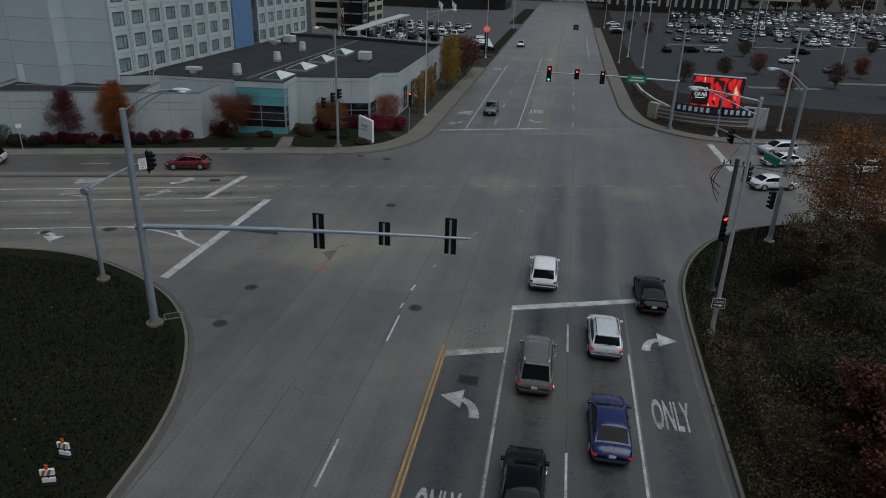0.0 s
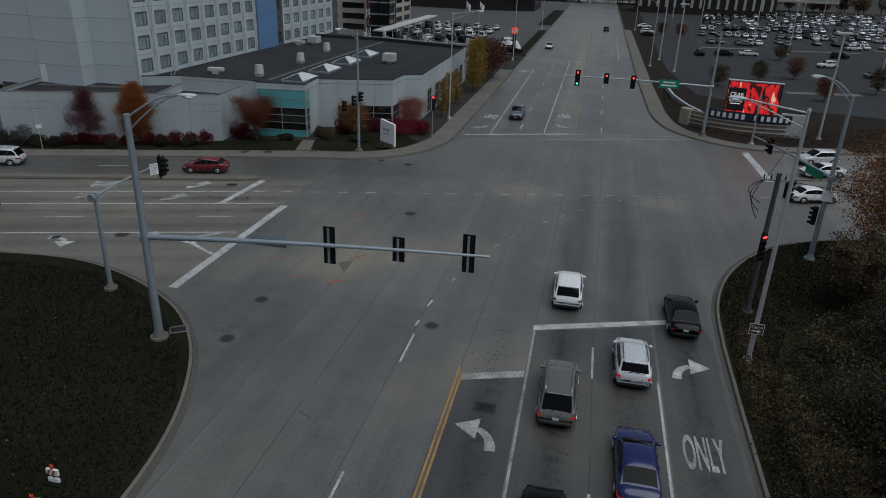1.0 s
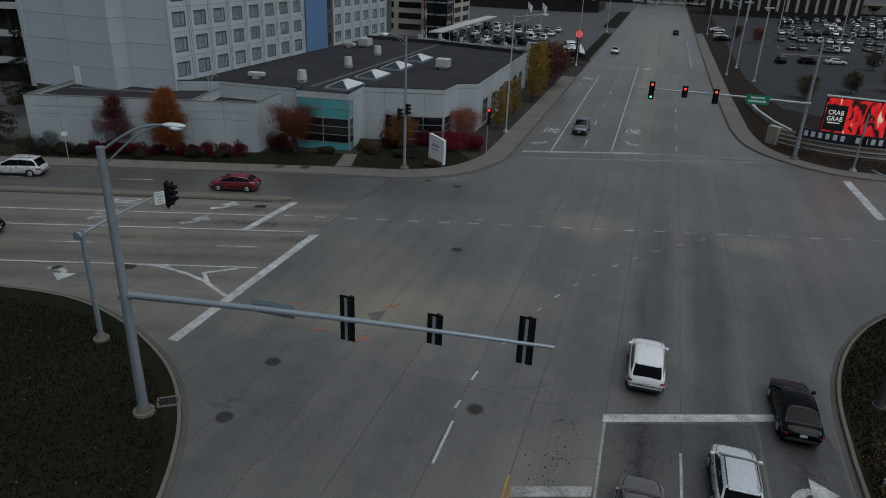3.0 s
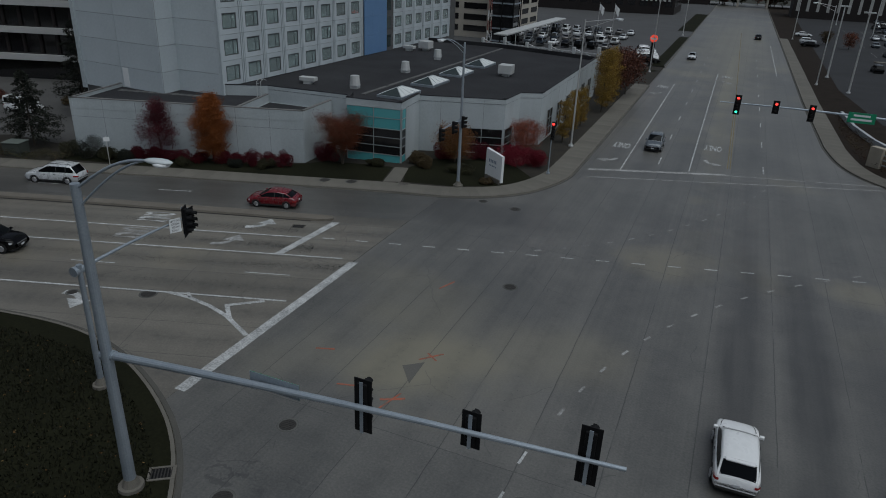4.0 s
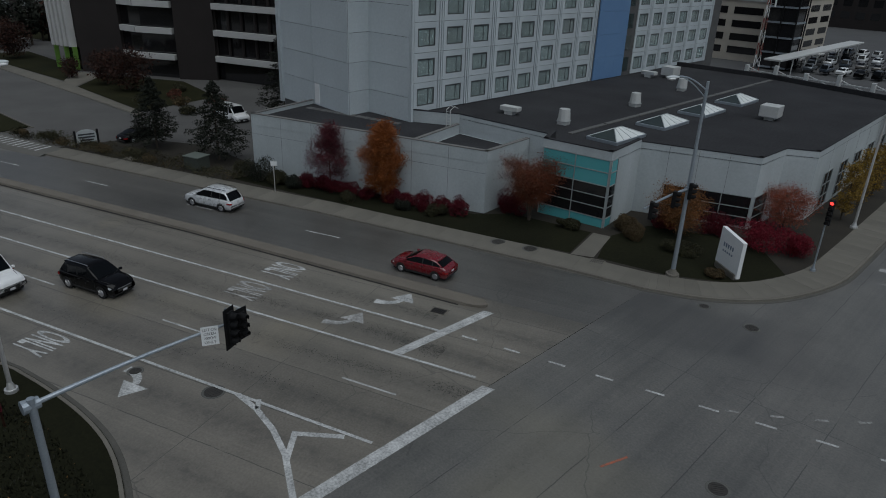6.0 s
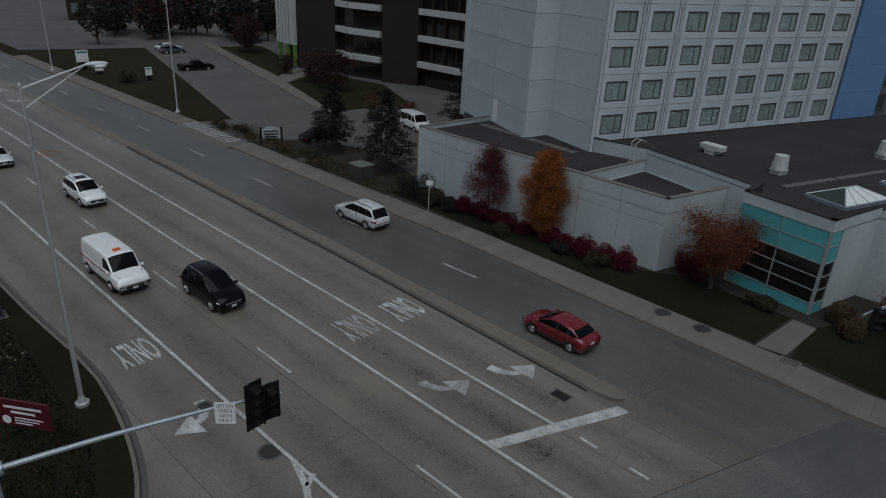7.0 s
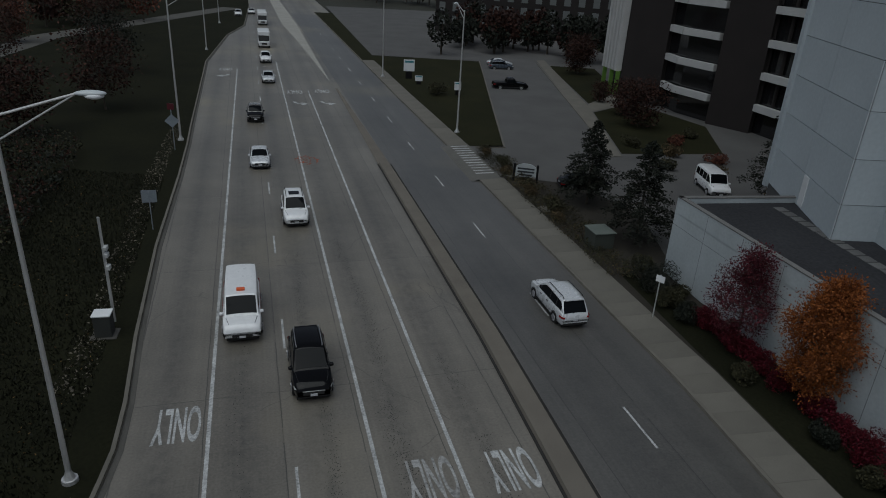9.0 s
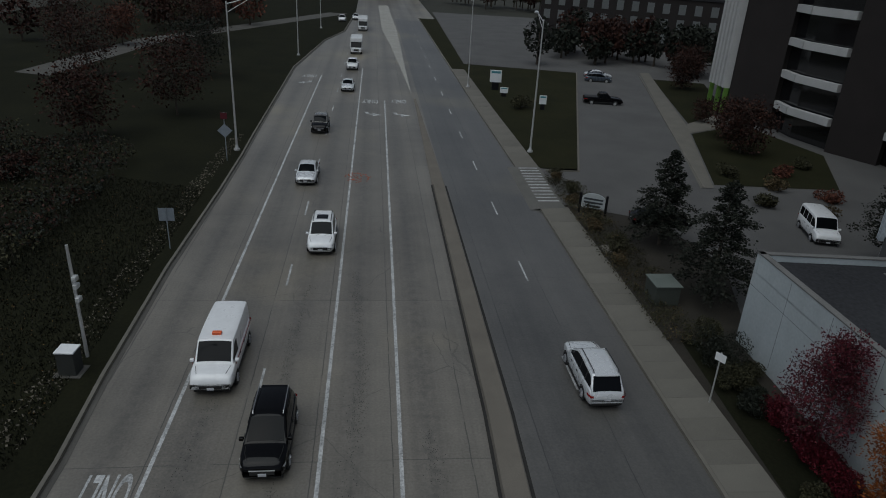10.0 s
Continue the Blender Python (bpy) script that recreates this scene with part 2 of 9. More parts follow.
FIELD = surface("far_ground", (0.015, 0.016, 0.011), (0.04, 0.04, 0.03), 0.02, 0.95, fine=0.4, bump=0.0)
PAINT_WHITE = surface("worn_white_marking", (0.19, 0.195, 0.192), (0.53, 0.54, 0.54), 1.2, 0.8, fine=9, bump=0.0, contrast=0.72)
PAINT_FADED = surface("faded_white_marking", (0.14, 0.14, 0.136), (0.38, 0.38, 0.375), 1.0, 0.85, fine=7, bump=0.0, contrast=0.75)
PAINT_OLD_YELLOW = surface("old_yellow_marking", (0.13, 0.115, 0.08), (0.24, 0.19, 0.09), 1.0, 0.85, fine=7, bump=0.0, contrast=0.7)
PAINT_YELLOW = surface("worn_yellow_marking", (0.20, 0.12, 0.055), (0.44, 0.23, 0.06), 1.0, 0.8, fine=8, bump=0.0, contrast=0.7)
PAINT_ORANGE = surface("orange_spray_marking", (0.15, 0.105, 0.085), (0.42, 0.10, 0.05), 1.5, 0.8, fine=7, bump=0.0, contrast=0.75)
IRON = surface("cast_iron", (0.02, 0.02, 0.02), (0.06, 0.055, 0.05), 3, 0.7, metal=0.3, fine=40)
GALV = surface("galvanised_steel", (0.26, 0.305, 0.35), (0.41, 0.455, 0.50), 1.2, 0.42, metal=0.55, fine=14, bump=0.05)
ALU = surface("aluminium_pole", (0.50, 0.50, 0.50), (0.66, 0.66, 0.65), 1.2, 0.4, metal=0.6, fine=14, bump=0.05)
BLACK = surface("black_housing", (0.005, 0.005, 0.0055), (0.012, 0.012, 0.013), 2, 0.65, specular=0.15, fine=20, bump=0.05)
WOODPOLE = surface("weathered_wood_pole", (0.035, 0.033, 0.032), (0.085, 0.08, 0.076), 1.5, 0.9, fine=20, bump=0.4)
LENS_DARK = glassy("unlit_lens", (0.02, 0.012, 0.012), 0.25)
LAMP_RED = glow("lit_red_lens", (1.0, 0.05, 0.04), 2.2)
LAMP_GREEN = glow("lit_green_lens", (0.05, 1.0, 0.55), 1.6)
STUCCO = surface("painted_wall_panels", (0.325, 0.365, 0.38), (0.49, 0.53, 0.545), 0.22, 0.85, fine=6, bump=0.1, contrast=0.35)
CLADDING = surface("white_cladding", (0.385, 0.435, 0.465), (0.54, 0.59, 0.615), 0.12, 0.6, fine=5, bump=0.05, contrast=0.35)


def weathered(m, amount, wide=1.6, long=0.10):
    """Rain streaks that run down a wall, over its colour."""
    n, l = m.node_tree.nodes, m.node_tree.links
    b = n["Principled BSDF"]
    src = b.inputs["Base Color"].links[0].from_socket
    tc, mp, nz = n.new("ShaderNodeTexCoord"), n.new("ShaderNodeMapping"), n.new("ShaderNodeTexNoise")
    mp.inputs["Scale"].default_value = (wide, wide, long)
    nz.inputs["Scale"].default_value, nz.inputs["Detail"].default_value = 1.0, 6
    l.new(tc.outputs["Object"], mp.inputs[0])
    l.new(mp.outputs[0], nz.inputs["Vector"])
    mr, hsv = n.new("ShaderNodeMapRange"), n.new("ShaderNodeHueSaturation")
    mr.inputs["From Min"].default_value, mr.inputs["From Max"].default_value = 0.35, 0.62
    mr.inputs["To Min"].default_value, mr.inputs["To Max"].default_value = 1 - amount, 1.04
    l.new(nz.outputs["Fac"], mr.inputs["Value"])
    l.new(mr.outputs[0], hsv.inputs["Value"])
    l.new(src, hsv.inputs["Color"])
    l.new(hsv.outputs[0], b.inputs["Base Color"])


weathered(STUCCO, 0.12, 0.35, 0.12)
weathered(CLADDING, 0.09, 0.16, 0.06)
CLAD_SEAM = surface("cladding_seam", (0.06, 0.06, 0.06), (0.11, 0.11, 0.11), 1, 0.8)
BLUE_PANEL = surface("blue_metal_panel", (0.10, 0.20, 0.37), (0.14, 0.26, 0.45), 0.3, 0.4, fine=6, bump=0.03)
COPING = surface("light_coping", (0.30, 0.325, 0.33), (0.42, 0.445, 0.45), 0.6, 0.7, fine=12)
ROOF = surface("black_membrane_roof", (0.014, 0.014, 0.016), (0.050, 0.051, 0.055), 0.18, 0.95, fine=5, bump=0.3, contrast=0.45, specular=0.12)
ROOF_PAVER = surface("roof_paver", (0.07, 0.07, 0.07), (0.14, 0.14, 0.138), 0.6, 0.9, fine=16, per_object=0.15)
WIN_GLASS = glassy("window_glass", (0.035, 0.05, 0.05), 0.06, 0.0, 0.8)
CURTAIN = surface("window_curtain", (0.070, 0.088, 0.090), (0.150, 0.182, 0.186), 2.0, 0.9, fine=8, bump=0.0, per_object=0.35)
WIN_FRAME = surface("dark_window_frame", (0.035, 0.04, 0.043), (0.07, 0.075, 0.08), 2, 0.5, fine=20, bump=0.0)
TEAL_GLASS = glassy("teal_spandrel_glass", (0.09, 0.36, 0.38), 0.10, 0.0, 0.7)
DARK_GLASS = glassy("dark_tinted_glass", (0.012, 0.012, 0.013), 0.07, 0.0, 0.8)
MULLION = surface("grey_mullion", (0.30, 0.33, 0.34), (0.40, 0.43, 0.44), 1, 0.4, metal=0.4)
# one skylight glazing in two tones: sky glare and shade put into the colour
SKYLIGHT_SHADED = glassy("shaded_skylight_panel", (0.03, 0.04, 0.04), 0.15, 0.0, 0.4)
SKYLIGHT = glassy("skylight_panel", (0.64, 0.67, 0.66), 0.25, 0.0, 0.8)
METAL_LIGHT = surface("light_sheet_metal", (0.45, 0.46, 0.46), (0.60, 0.61, 0.60), 1.0, 0.5, metal=0.3, fine=12)
OFFICE_DARK = surface("dark_brown_brick", (0.012, 0.0095, 0.0092), (0.026, 0.021, 0.020), 0.3, 0.9, fine=9, bump=0.3)
OFFICE_BAND = surface("white_concrete_band", (0.37, 0.37, 0.365), (0.50, 0.50, 0.49), 0.5, 0.8, fine=8)
GREEN_POST = surface("lime_green_post", (0.08, 0.17, 0.025), (0.12, 0.24, 0.04), 1, 0.6)
SIGN_WHITE = surface("white_sign_face", (0.62, 0.64, 0.65), (0.78, 0.79, 0.79), 1, 0.5, fine=12, bump=0.0)
SIGN_GREEN = surface("green_sign_face", (0.0, 0.19, 0.09), (0.01, 0.27, 0.14), 1, 0.5, bump=0.0)
SIGN_MAROON = surface("maroon_sign_face", (0.065, 0.007, 0.013), (0.10, 0.012, 0.02), 1, 0.5, bump=0.0)
SIGN_BROWN = surface("dark_brown_sign_face", (0.035, 0.018, 0.012), (0.06, 0.03, 0.02), 1, 0.5, bump=0.0)
TEXT_DARK = surface("dark_lettering", (0.02, 0.025, 0.03), (0.05, 0.055, 0.06), 2, 0.6, bump=0.0)


# ---- building helpers ----
def part(name, bm, material, parent=None, label="", smooth=False):
    """One mesh object from a bmesh, under a thing or a part."""
    me = bpy.data.meshes.new(name)
    bm.normal_update()
    bm.to_mesh(me)
    bm.free()
    if smooth:
        for p in me.polygons:
            p.use_smooth = True
    mats = material if isinstance(material, (list, tuple)) else [material]
    for mm in mats:
        me.materials.append(mm)
    ob = new(name, me)
    if parent is not None:
        ob.parent = parent
    if label:
        ob["label"] = label
    return ob


def shared(name, ob, m, parent=None):
    """Another object on the same mesh, at the pose m."""
    o = new(name, ob.data)
    if parent is not None:
        o.parent = parent
    o.matrix_basis = m
    return o


def empty(name, x, y, z, rz=0.0, label="", category="", group="", kind=""):
    e = new(name)
    e.empty_display_size = 0.3
    e.matrix_basis = pose(x, y, z, 0, 0, rz)
    return tagged(e, label, category, group, kind)


def box(bm, x0, y0, z0, x1, y1, z1, bevel=0.0, mat=0):
    r = bmesh.ops.create_cube(bm, size=1.0, matrix=Matrix.LocRotScale(((x0 + x1) / 2, (y0 + y1) / 2, (z0 + z1) / 2), None, (abs(x1 - x0), abs(y1 - y0), abs(z1 - z0))))
    fs = {f for v in r["verts"] for f in v.link_faces}
    for f in fs:
        f.material_index = mat
    if bevel:
        es = list({e for v in r["verts"] for e in v.link_edges})
        bmesh.ops.bevel(bm, geom=es, offset=bevel, segments=2, affect="EDGES", profile=0.5)
    return r


def tube(bm, a, b, r0, r1, seg=12, caps=True):
    a, b = Vector(a), Vector(b)
    d = (b - a).normalized()
    u = d.cross(Vector((0, 0, 1)) if abs(d.z) < 0.9 else Vector((1, 0, 0))).normalized()
    v = d.cross(u)
    turns = [(math.cos(math.tau * i / seg), math.sin(math.tau * i / seg)) for i in range(seg)]
    lo, hi = ([bm.verts.new(p + (u * c + v * s) * r) for c, s in turns] for p, r in ((a, r0), (b, r1)))
    for i in range(seg):
        j = (i + 1) % seg
        bm.faces.new((lo[i], lo[j], hi[j], hi[i]))
    if caps:
        bm.faces.new(lo[::-1])
        bm.faces.new(hi)


def pipe(bm, pts, r0, r1=None, seg=8):
    """One swept skin along points, tapering from r0 to r1."""
    r1 = r0 if r1 is None else r1
    pts = [Vector(p) for p in pts]
    k = len(pts) - 1
    rings = []
    for i, p in enumerate(pts):
        d = (pts[min(i + 1, k)] - pts[max(i - 1, 0)]).normalized()
        side = d.cross(Vector((0, 0, 1)) if abs(d.z) < 0.9 else Vector((1, 0, 0))).normalized()
        up = side.cross(d)
        r = r0 + (r1 - r0) * i / k
        rings.append([bm.verts.new(p + (side * math.cos(a) + up * math.sin(a)) * r) for a in (math.tau * q / seg for q in range(seg))])
    for a, b in zip(rings, rings[1:]):
        for q in range(seg):
            bm.faces.new((a[q], a[(q + 1) % seg], b[(q + 1) % seg], b[q]))
    bm.faces.new(rings[0][::-1])
    bm.faces.new(rings[-1])
    bmesh.ops.recalc_face_normals(bm, faces=bm.faces)


def prism(bm, outline, z0, z1, mat=0):
    """An upright prism on a plan outline (counter-clockwise)."""
    lo = [bm.verts.new((x, y, z0)) for x, y in outline]
    hi = [bm.verts.new((x, y, z1)) for x, y in outline]
    k = len(outline)
    fs = [bm.faces.new(hi), bm.faces.new(lo[::-1])]
    for i in range(k):
        j = (i + 1) % k
        fs.append(bm.faces.new((lo[i], lo[j], hi[j], hi[i])))
    for f in fs:
        f.material_index = mat
    return fs


# ---- the lie of the land: level at the crossing, falling gently to the north-west ----
def ease(v):
    v = min(1.0, max(0.0, v))
    return v * v * (3 - 2 * v)


CA, SA = math.cos(radians(18.9)), math.sin(radians(18.9))


def west(s, n):
    """Plan point s metres west along the cross road and n metres to its north."""
    return (-CA * s - SA * n, -SA * s + CA * n)


def ground_z(x, y):
    n = -SA * x + CA * y
    return -0.5 * ease((n - 29) / 11) * ease((-x - 22) / 35)


def drape(bm, outline, lift, step=6.0, mat=0):
    """A plan outline laid on the land, cut finely where the land bends."""
    vs = [bm.verts.new((x, y, 0)) for x, y in outline]
    f = bm.faces.new(vs)
    if f.normal.z < 0 or sum(a[0] * b[1] - b[0] * a[1] for a, b in zip(outline, outline[1:] + outline[:1])) < 0:
        f.normal_flip()
    new_faces = [f]
    xs, ys = [p[0] for p in outline], [p[1] for p in outline]
    if min(xs) < -20 and max(xs) - min(xs) + max(ys) - min(ys) > 3:
        geom = [f] + list(f.edges) + list(f.verts)
        x = -20.0
        while x > max(min(xs), -70):
            if x < max(xs):
                geom = bmesh.ops.bisect_plane(bm, geom=geom, plane_co=(x, 0, 0), plane_no=(1, 0, 0), dist=1e-4)["geom"]
            x -= step
        for n in (29, 32, 34.5, 37, 40):
            geom = bmesh.ops.bisect_plane(bm, geom=geom, plane_co=(-SA * n, CA * n, 0), plane_no=(-SA, CA, 0), dist=1e-4)["geom"]
        new_faces = [g for g in geom if isinstance(g, bmesh.types.BMFace)]
    for ff in new_faces:
        ff.material_index = mat
        for v in ff.verts:
            v.co.z = ground_z(v.co.x, v.co.y) + lift


def finer(pts, step):
    out = []
    for a, b in zip(pts, pts[1:]):
        k = max(1, round(math.dist(a, b) / step))
        out += [(a[0] + (b[0] - a[0]) * i / k, a[1] + (b[1] - a[1]) * i / k) for i in range(k)]
    return out + [pts[-1]]


def rounded(pts, rounds=2):
    for _ in range(rounds):
        out = [pts[0]]
        for a, b in zip(pts, pts[1:]):
            out += [(a[0] * 0.75 + b[0] * 0.25, a[1] * 0.75 + b[1] * 0.25), (a[0] * 0.25 + b[0] * 0.75, a[1] * 0.25 + b[1] * 0.75)]
        pts = out + [pts[-1]]
    return pts


def kerb(pts, name="kerb"):
    """A cast kerb: gutter face, rounded nose and top, along a plan polyline with the raised side on its left."""
    pts = finer(pts, 3.0)
    bm = bmesh.new()
    prof = [(-0.02, 0.0), (0.0, 0.11), (0.04, 0.15), (0.20, 0.155), (0.20, 0.0)]
    k = len(pts)
    rings = []
    for i, p in enumerate(pts):
        a, b = Vector(pts[max(i - 1, 0)]), Vector(pts[min(i + 1, k - 1)])
        d = (b - a).normalized()
        o = Vector((-d.y, d.x))
        rings.append([bm.verts.new((p[0] + o.x * u, p[1] + o.y * u, ground_z(p[0], p[1]) + w)) for u, w in prof])
    for r, s in zip(rings, rings[1:]):
        for i in range(len(prof) - 1):
            bm.faces.new((r[i], s[i], s[i + 1], r[i + 1]))
    bmesh.ops.recalc_face_normals(bm, faces=bm.faces)
    if name == "kerb":
        bg, last = bmesh.new(), None
        for i, p in enumerate(pts):
            a, b = Vector(pts[max(i - 1, 0)]), Vector(pts[min(i + 1, k - 1)])
            d = (b - a).normalized()
            cur = [bg.verts.new((p[0] - d.y * u, p[1] + d.x * u, ground_z(p[0], p[1]) + w)) for u, w in ((-0.28, 0.010), (-0.01, 0.007))]
            if last:
                bg.faces.new((last[0], cur[0], cur[1], last[1]))
            last = cur
        bmesh.ops.recalc_face_normals(bg, faces=bg.faces)
        tagged(part("gutter", bg, GUTTER), "worn concrete gutter pan along the kerb", "gutter", kind="structure")
    return tagged(part(name, bm, CURB), "pale cast concrete kerb and gutter along the road", "kerb", kind="structure")


# ---- ground, roads, verges ----
bm = bmesh.new()
bmesh.ops.create_circle(bm, cap_ends=True, segments=64, radius=2600)
for v in bm.verts:
    v.co.z = -1.6
tagged(part("ground", bm, FIELD), "dull autumn ground reaching to the horizon", "ground", kind="structure")

bm = bmesh.new()
drape(bm, [(-23.9, -120), (24, -120), (24, 420), (-23.9, 420)], 0.0)
tagged(part("road", bm, MAIN_CONCRETE), "grey jointed concrete main road, stained and worn", "road", kind="structure")
bm = bmesh.new()
drape(bm, [(-23.9, -12), west(14.7, 30.95), west(45, 31.55), west(230, 31.65), west(230, 44), west(330, 44), west(330, 5), west(40, 5)], 0.0)
tagged(part("road", bm, CROSS_CONCRETE), "grey jointed concrete cross road with dark tyre tracks", "road", kind="structure")
bm = bmesh.new()
drape(bm, [(24, 10), (200, 70), (200, 120), (24, 66)], 0.0)
tagged(part("road", bm, CROSS_CONCRETE), "grey concrete cross road beyond the junction", "road", kind="structure")

NW_CURB = rounded([(-15.38, 104), (-14.85, 46), (-15.1, 41.5), (-17.0, 36.2), (-20.2, 32.9), (-24, 31.2)]) + [(-29, 30.0), (-38, 27.6), (-50.5, 24.3), (-64.3, 19.6), (-74.3, 16.15), (-82.3, 13.4)]
NW_CURB_FAR = [(-93.4, 9.8), (-118, 1.1), (-150, -9.9), (-238, -40.3)]
SW_CURB = [(-238, -60.5), (-211.8, -52.4), (-188.5, -45.3), (-170, -42.7), (-135, -33.7), (-93, -19.0), (-85.5, -16.3), (-75.5, -12.9), (-60.9, -8.2), (-49.6, -4.1), (-44.1, -1.9)] + rounded([(-41.0, -0.85), (-38.0, -0.2), (-34.5, 0.25), (-31.5, 0.15), (-28.0, -0.85), (-24.6, -2.4), (-21.5, -4.4), (-18.9, -7.2), (-17.1, -10.2), (-15.6, -13.8), (-14.8, -17.2), (-14.45, -21)]) + [(-13.4, -110)]
SE_CURB = [(12.0, -110), (11.0, -14), (10.95, -6)] + rounded([(10.98, 0.5), (11.2, 5.9), (12.4, 10.7), (14.3, 14.6), (16.8, 17.9), (20.3, 20.5), (26, 22.8)]) + [(40, 27.5), (200, 82)]
NE_CURB = [(190, 106), (100, 76), (60, 62.5), (34, 54.2)] + rounded([(30, 53.0), (22.5, 51.6), (17.6, 53.0), (13.0, 57.6), (10.9, 63.0), (10.1, 71)]) + [(9.35, 103), (9.0, 140), (8.25, 215), (6.4, 400)]


def verge(name, curb, close, label, material=GRASS):
    bm = bmesh.new()
    drape(bm, list(curb) + list(close), 0.13)
    return tagged(part(name, bm, material), label, "verge", kind="structure")


verge("lawn_northwest", NW_CURB, [west(84, 75), (-100, 130), (-15.6, 130)], "dark autumn grass round the hotel annex", MULCH)
verge("lawn_west", NW_CURB_FAR, [(-250, 40), (-160, 90), west(84, 75), west(84.5, 55)], "dull green lawn beside the office drive", LAWN)
verge("lawn_southwest", SW_CURB, [(-110, -110), (-300, -160), (-300, -82)], "dark green grass bank inside the road bend")
verge("lawn_southeast", SE_CURB, [(200, -110)], "dark scrubby verge with fallen leaves", DIRT)
verge("lawn_northeast", NE_CURB, [(400, 400), (400, 180)], "brown mulched verge beside the car park", BROWN_MULCH)
verge("lawn_north", [(-18.3, 400), (-15.6, 128)], [(-120, 128), (-300, 300), (-300, 400)], "grey paving beyond the side drive", FORECOURT)
for c in (NW_CURB, NW_CURB_FAR, SW_CURB, SE_CURB, NE_CURB):
    kerb(c[::-1])


# ---- road markings ----
MARKS = []


def mark(name, outlines, material, label, lift=0.008):
    """Paint laid on the land; each coat lies a hair above the one before."""
    bm = bmesh.new()
    MARKS.append(name)
    lift += 0.0009 * (len(MARKS) % 7)
    for i, o in enumerate(outlines):
        drape(bm, list(o), lift + 0.0002 * (i % 4))
    return tagged(part(name, bm, material), label, "road marking", kind="structure")


def bar(a, b, w):
    a, b = Vector(a), Vector(b)
    d = (b - a).normalized()
    o = Vector((-d.y, d.x)) * w / 2
    return [tuple(a - o), tuple(b - o), tuple(b + o), tuple(a + o)]


def run(a, b, w, step=8.0):
    """A long line, cut in stretches."""
    p = finer([a, b], step)
    return [bar(u, v, w) for u, v in zip(p, p[1:])]


def dashes(a, b, first, on, period, w):
    a, b = Vector(a), Vector(b)
    d, length = (b - a).normalized(), (b - a).length
    out, s = [], first
    while s + on < length:
        out.append(bar(tuple(a + d * s), tuple(a + d * (s + on)), w))
        s += period
    return out


# south approach
bm = bmesh.new()
drape(bm, [(1.6, -100), (8.1, -100), (6.98, 1.9), (0.07, -0.6)], 0.003)
drape(bm, [(-2.1, -100), (1.45, -100), (-0.03, -5.3), (-3.3, -6.5)], 0.003)
drape(bm, [(8.2, -100), (11.5, -100), (10.5, -14), (10.45, -6), (10.5, 1.0), (10.0, 3.6), (7.15, 2.4)], 0.003)
tagged(part("road", bm, APPROACH), "oil-darkened concrete of the waiting lanes", "road", kind="structure")
OIL = surface("oil_drip", (0.018, 0.018, 0.018), (0.045, 0.045, 0.044), 3, 0.6)
r = random.Random(5)
bm = bmesh.new()
for i in range(7600):
    y = -1 - 30 * r.random() ** 1.5
    x = r.choice((-1.75, 1.8, 1.8, 5.3, 5.3, 8.9)) + r.gauss(0, 0.55) - 0.013 * y
    w = r.uniform(0.008, 0.020) if r.random() < 0.88 else r.uniform(0.022, 0.045)
    f = bm.faces.new([bm.verts.new((x + w * math.cos(t) * r.uniform(0.5, 1.2), y + 1.8 * w * math.sin(t) * r.uniform(0.5, 1.2), 0.0065)) for t in np.linspace(0, 5.3, 6)])
    f.normal_update()
    if f.normal.z < 0:
        f.normal_flip()
tagged(part("oil_drips", bm, OIL), "scattered oil drips where traffic waits", "road stain", kind="stuff")
mark("stop_line", [[(-0.1, -0.55), (8.2, 2.6), (8.2, 3.2), (-0.1, 0.1)]], PAINT_WHITE, "worn white stop line across two lanes")
mark("stop_line", [[(-3.35, -6.98), (-0.04, -5.78), (-0.04, -5.14), (-3.35, -6.34)]], PAINT_FADED, "faded white stop line of the turning lane")
mark("lane_line", run((0.02, -0.6), (1.55, -100), 0.13), PAINT_FADED, "solid white lane line")
mark("lane_line", dashes((3.52, -0.5), (4.8, -100), 1.1, 3.3, 12.19, 0.12), PAINT_WHITE, "dashed white lane line")
mark("lane_line", run((7.05, -4.3), (8.1, -100), 0.13), PAINT_WHITE, "solid white line beside the turning lane")
mark("centre_line", run((-3.32, -6.3), (-2.0, -100), 0.11) + run((-3.55, -5.7), (-2.25, -100), 0.11), PAINT_YELLOW, "double yellow centre line, worn orange")
mark("lane_line", dashes((-6.95, 0), (-5.7, -100), 3.0, 3.15, 12.19, 0.12), PAINT_WHITE, "dashed white lane line")
mark("guide_dash", [bar((-7.0, 0.6), (-6.9, 1.5), 0.13), bar((-7.1, -2.0), (-7.05, -1.3), 0.13)], PAINT_WHITE, "short white guide dashes")
# north approach
mark("lane_line", run((-10.85, 48.5), (-11.48, 109), 0.13), PAINT_WHITE, "solid white lane line")
mark("lane_line", run((-4.18, 51.6), (-4.95, 127), 0.13), PAINT_WHITE, "solid white lane line")
mark("lane_line", dashes((-7.45, 52), (-10.2, 330), 0.8, 3.1, 12.19, 0.12), PAINT_WHITE, "dashed white lane line")
mark("lane_line", dashes((3.16, 54.5), (0.3, 330), 0.3, 3.1, 12.19, 0.12), PAINT_WHITE, "dashed white lane line")
mark("lane_line", run((6.0, 130), (5.55, 190), 0.13), PAINT_WHITE, "solid white lane line")
mark("centre_line", run((-0.45, 55), (-0.8, 90), 0.11) + run((-0.2, 55), (-0.55, 90), 0.11) + run((-0.7, 90), (-2.6, 225), 0.12), PAINT_OLD_YELLOW, "worn yellow centre line")
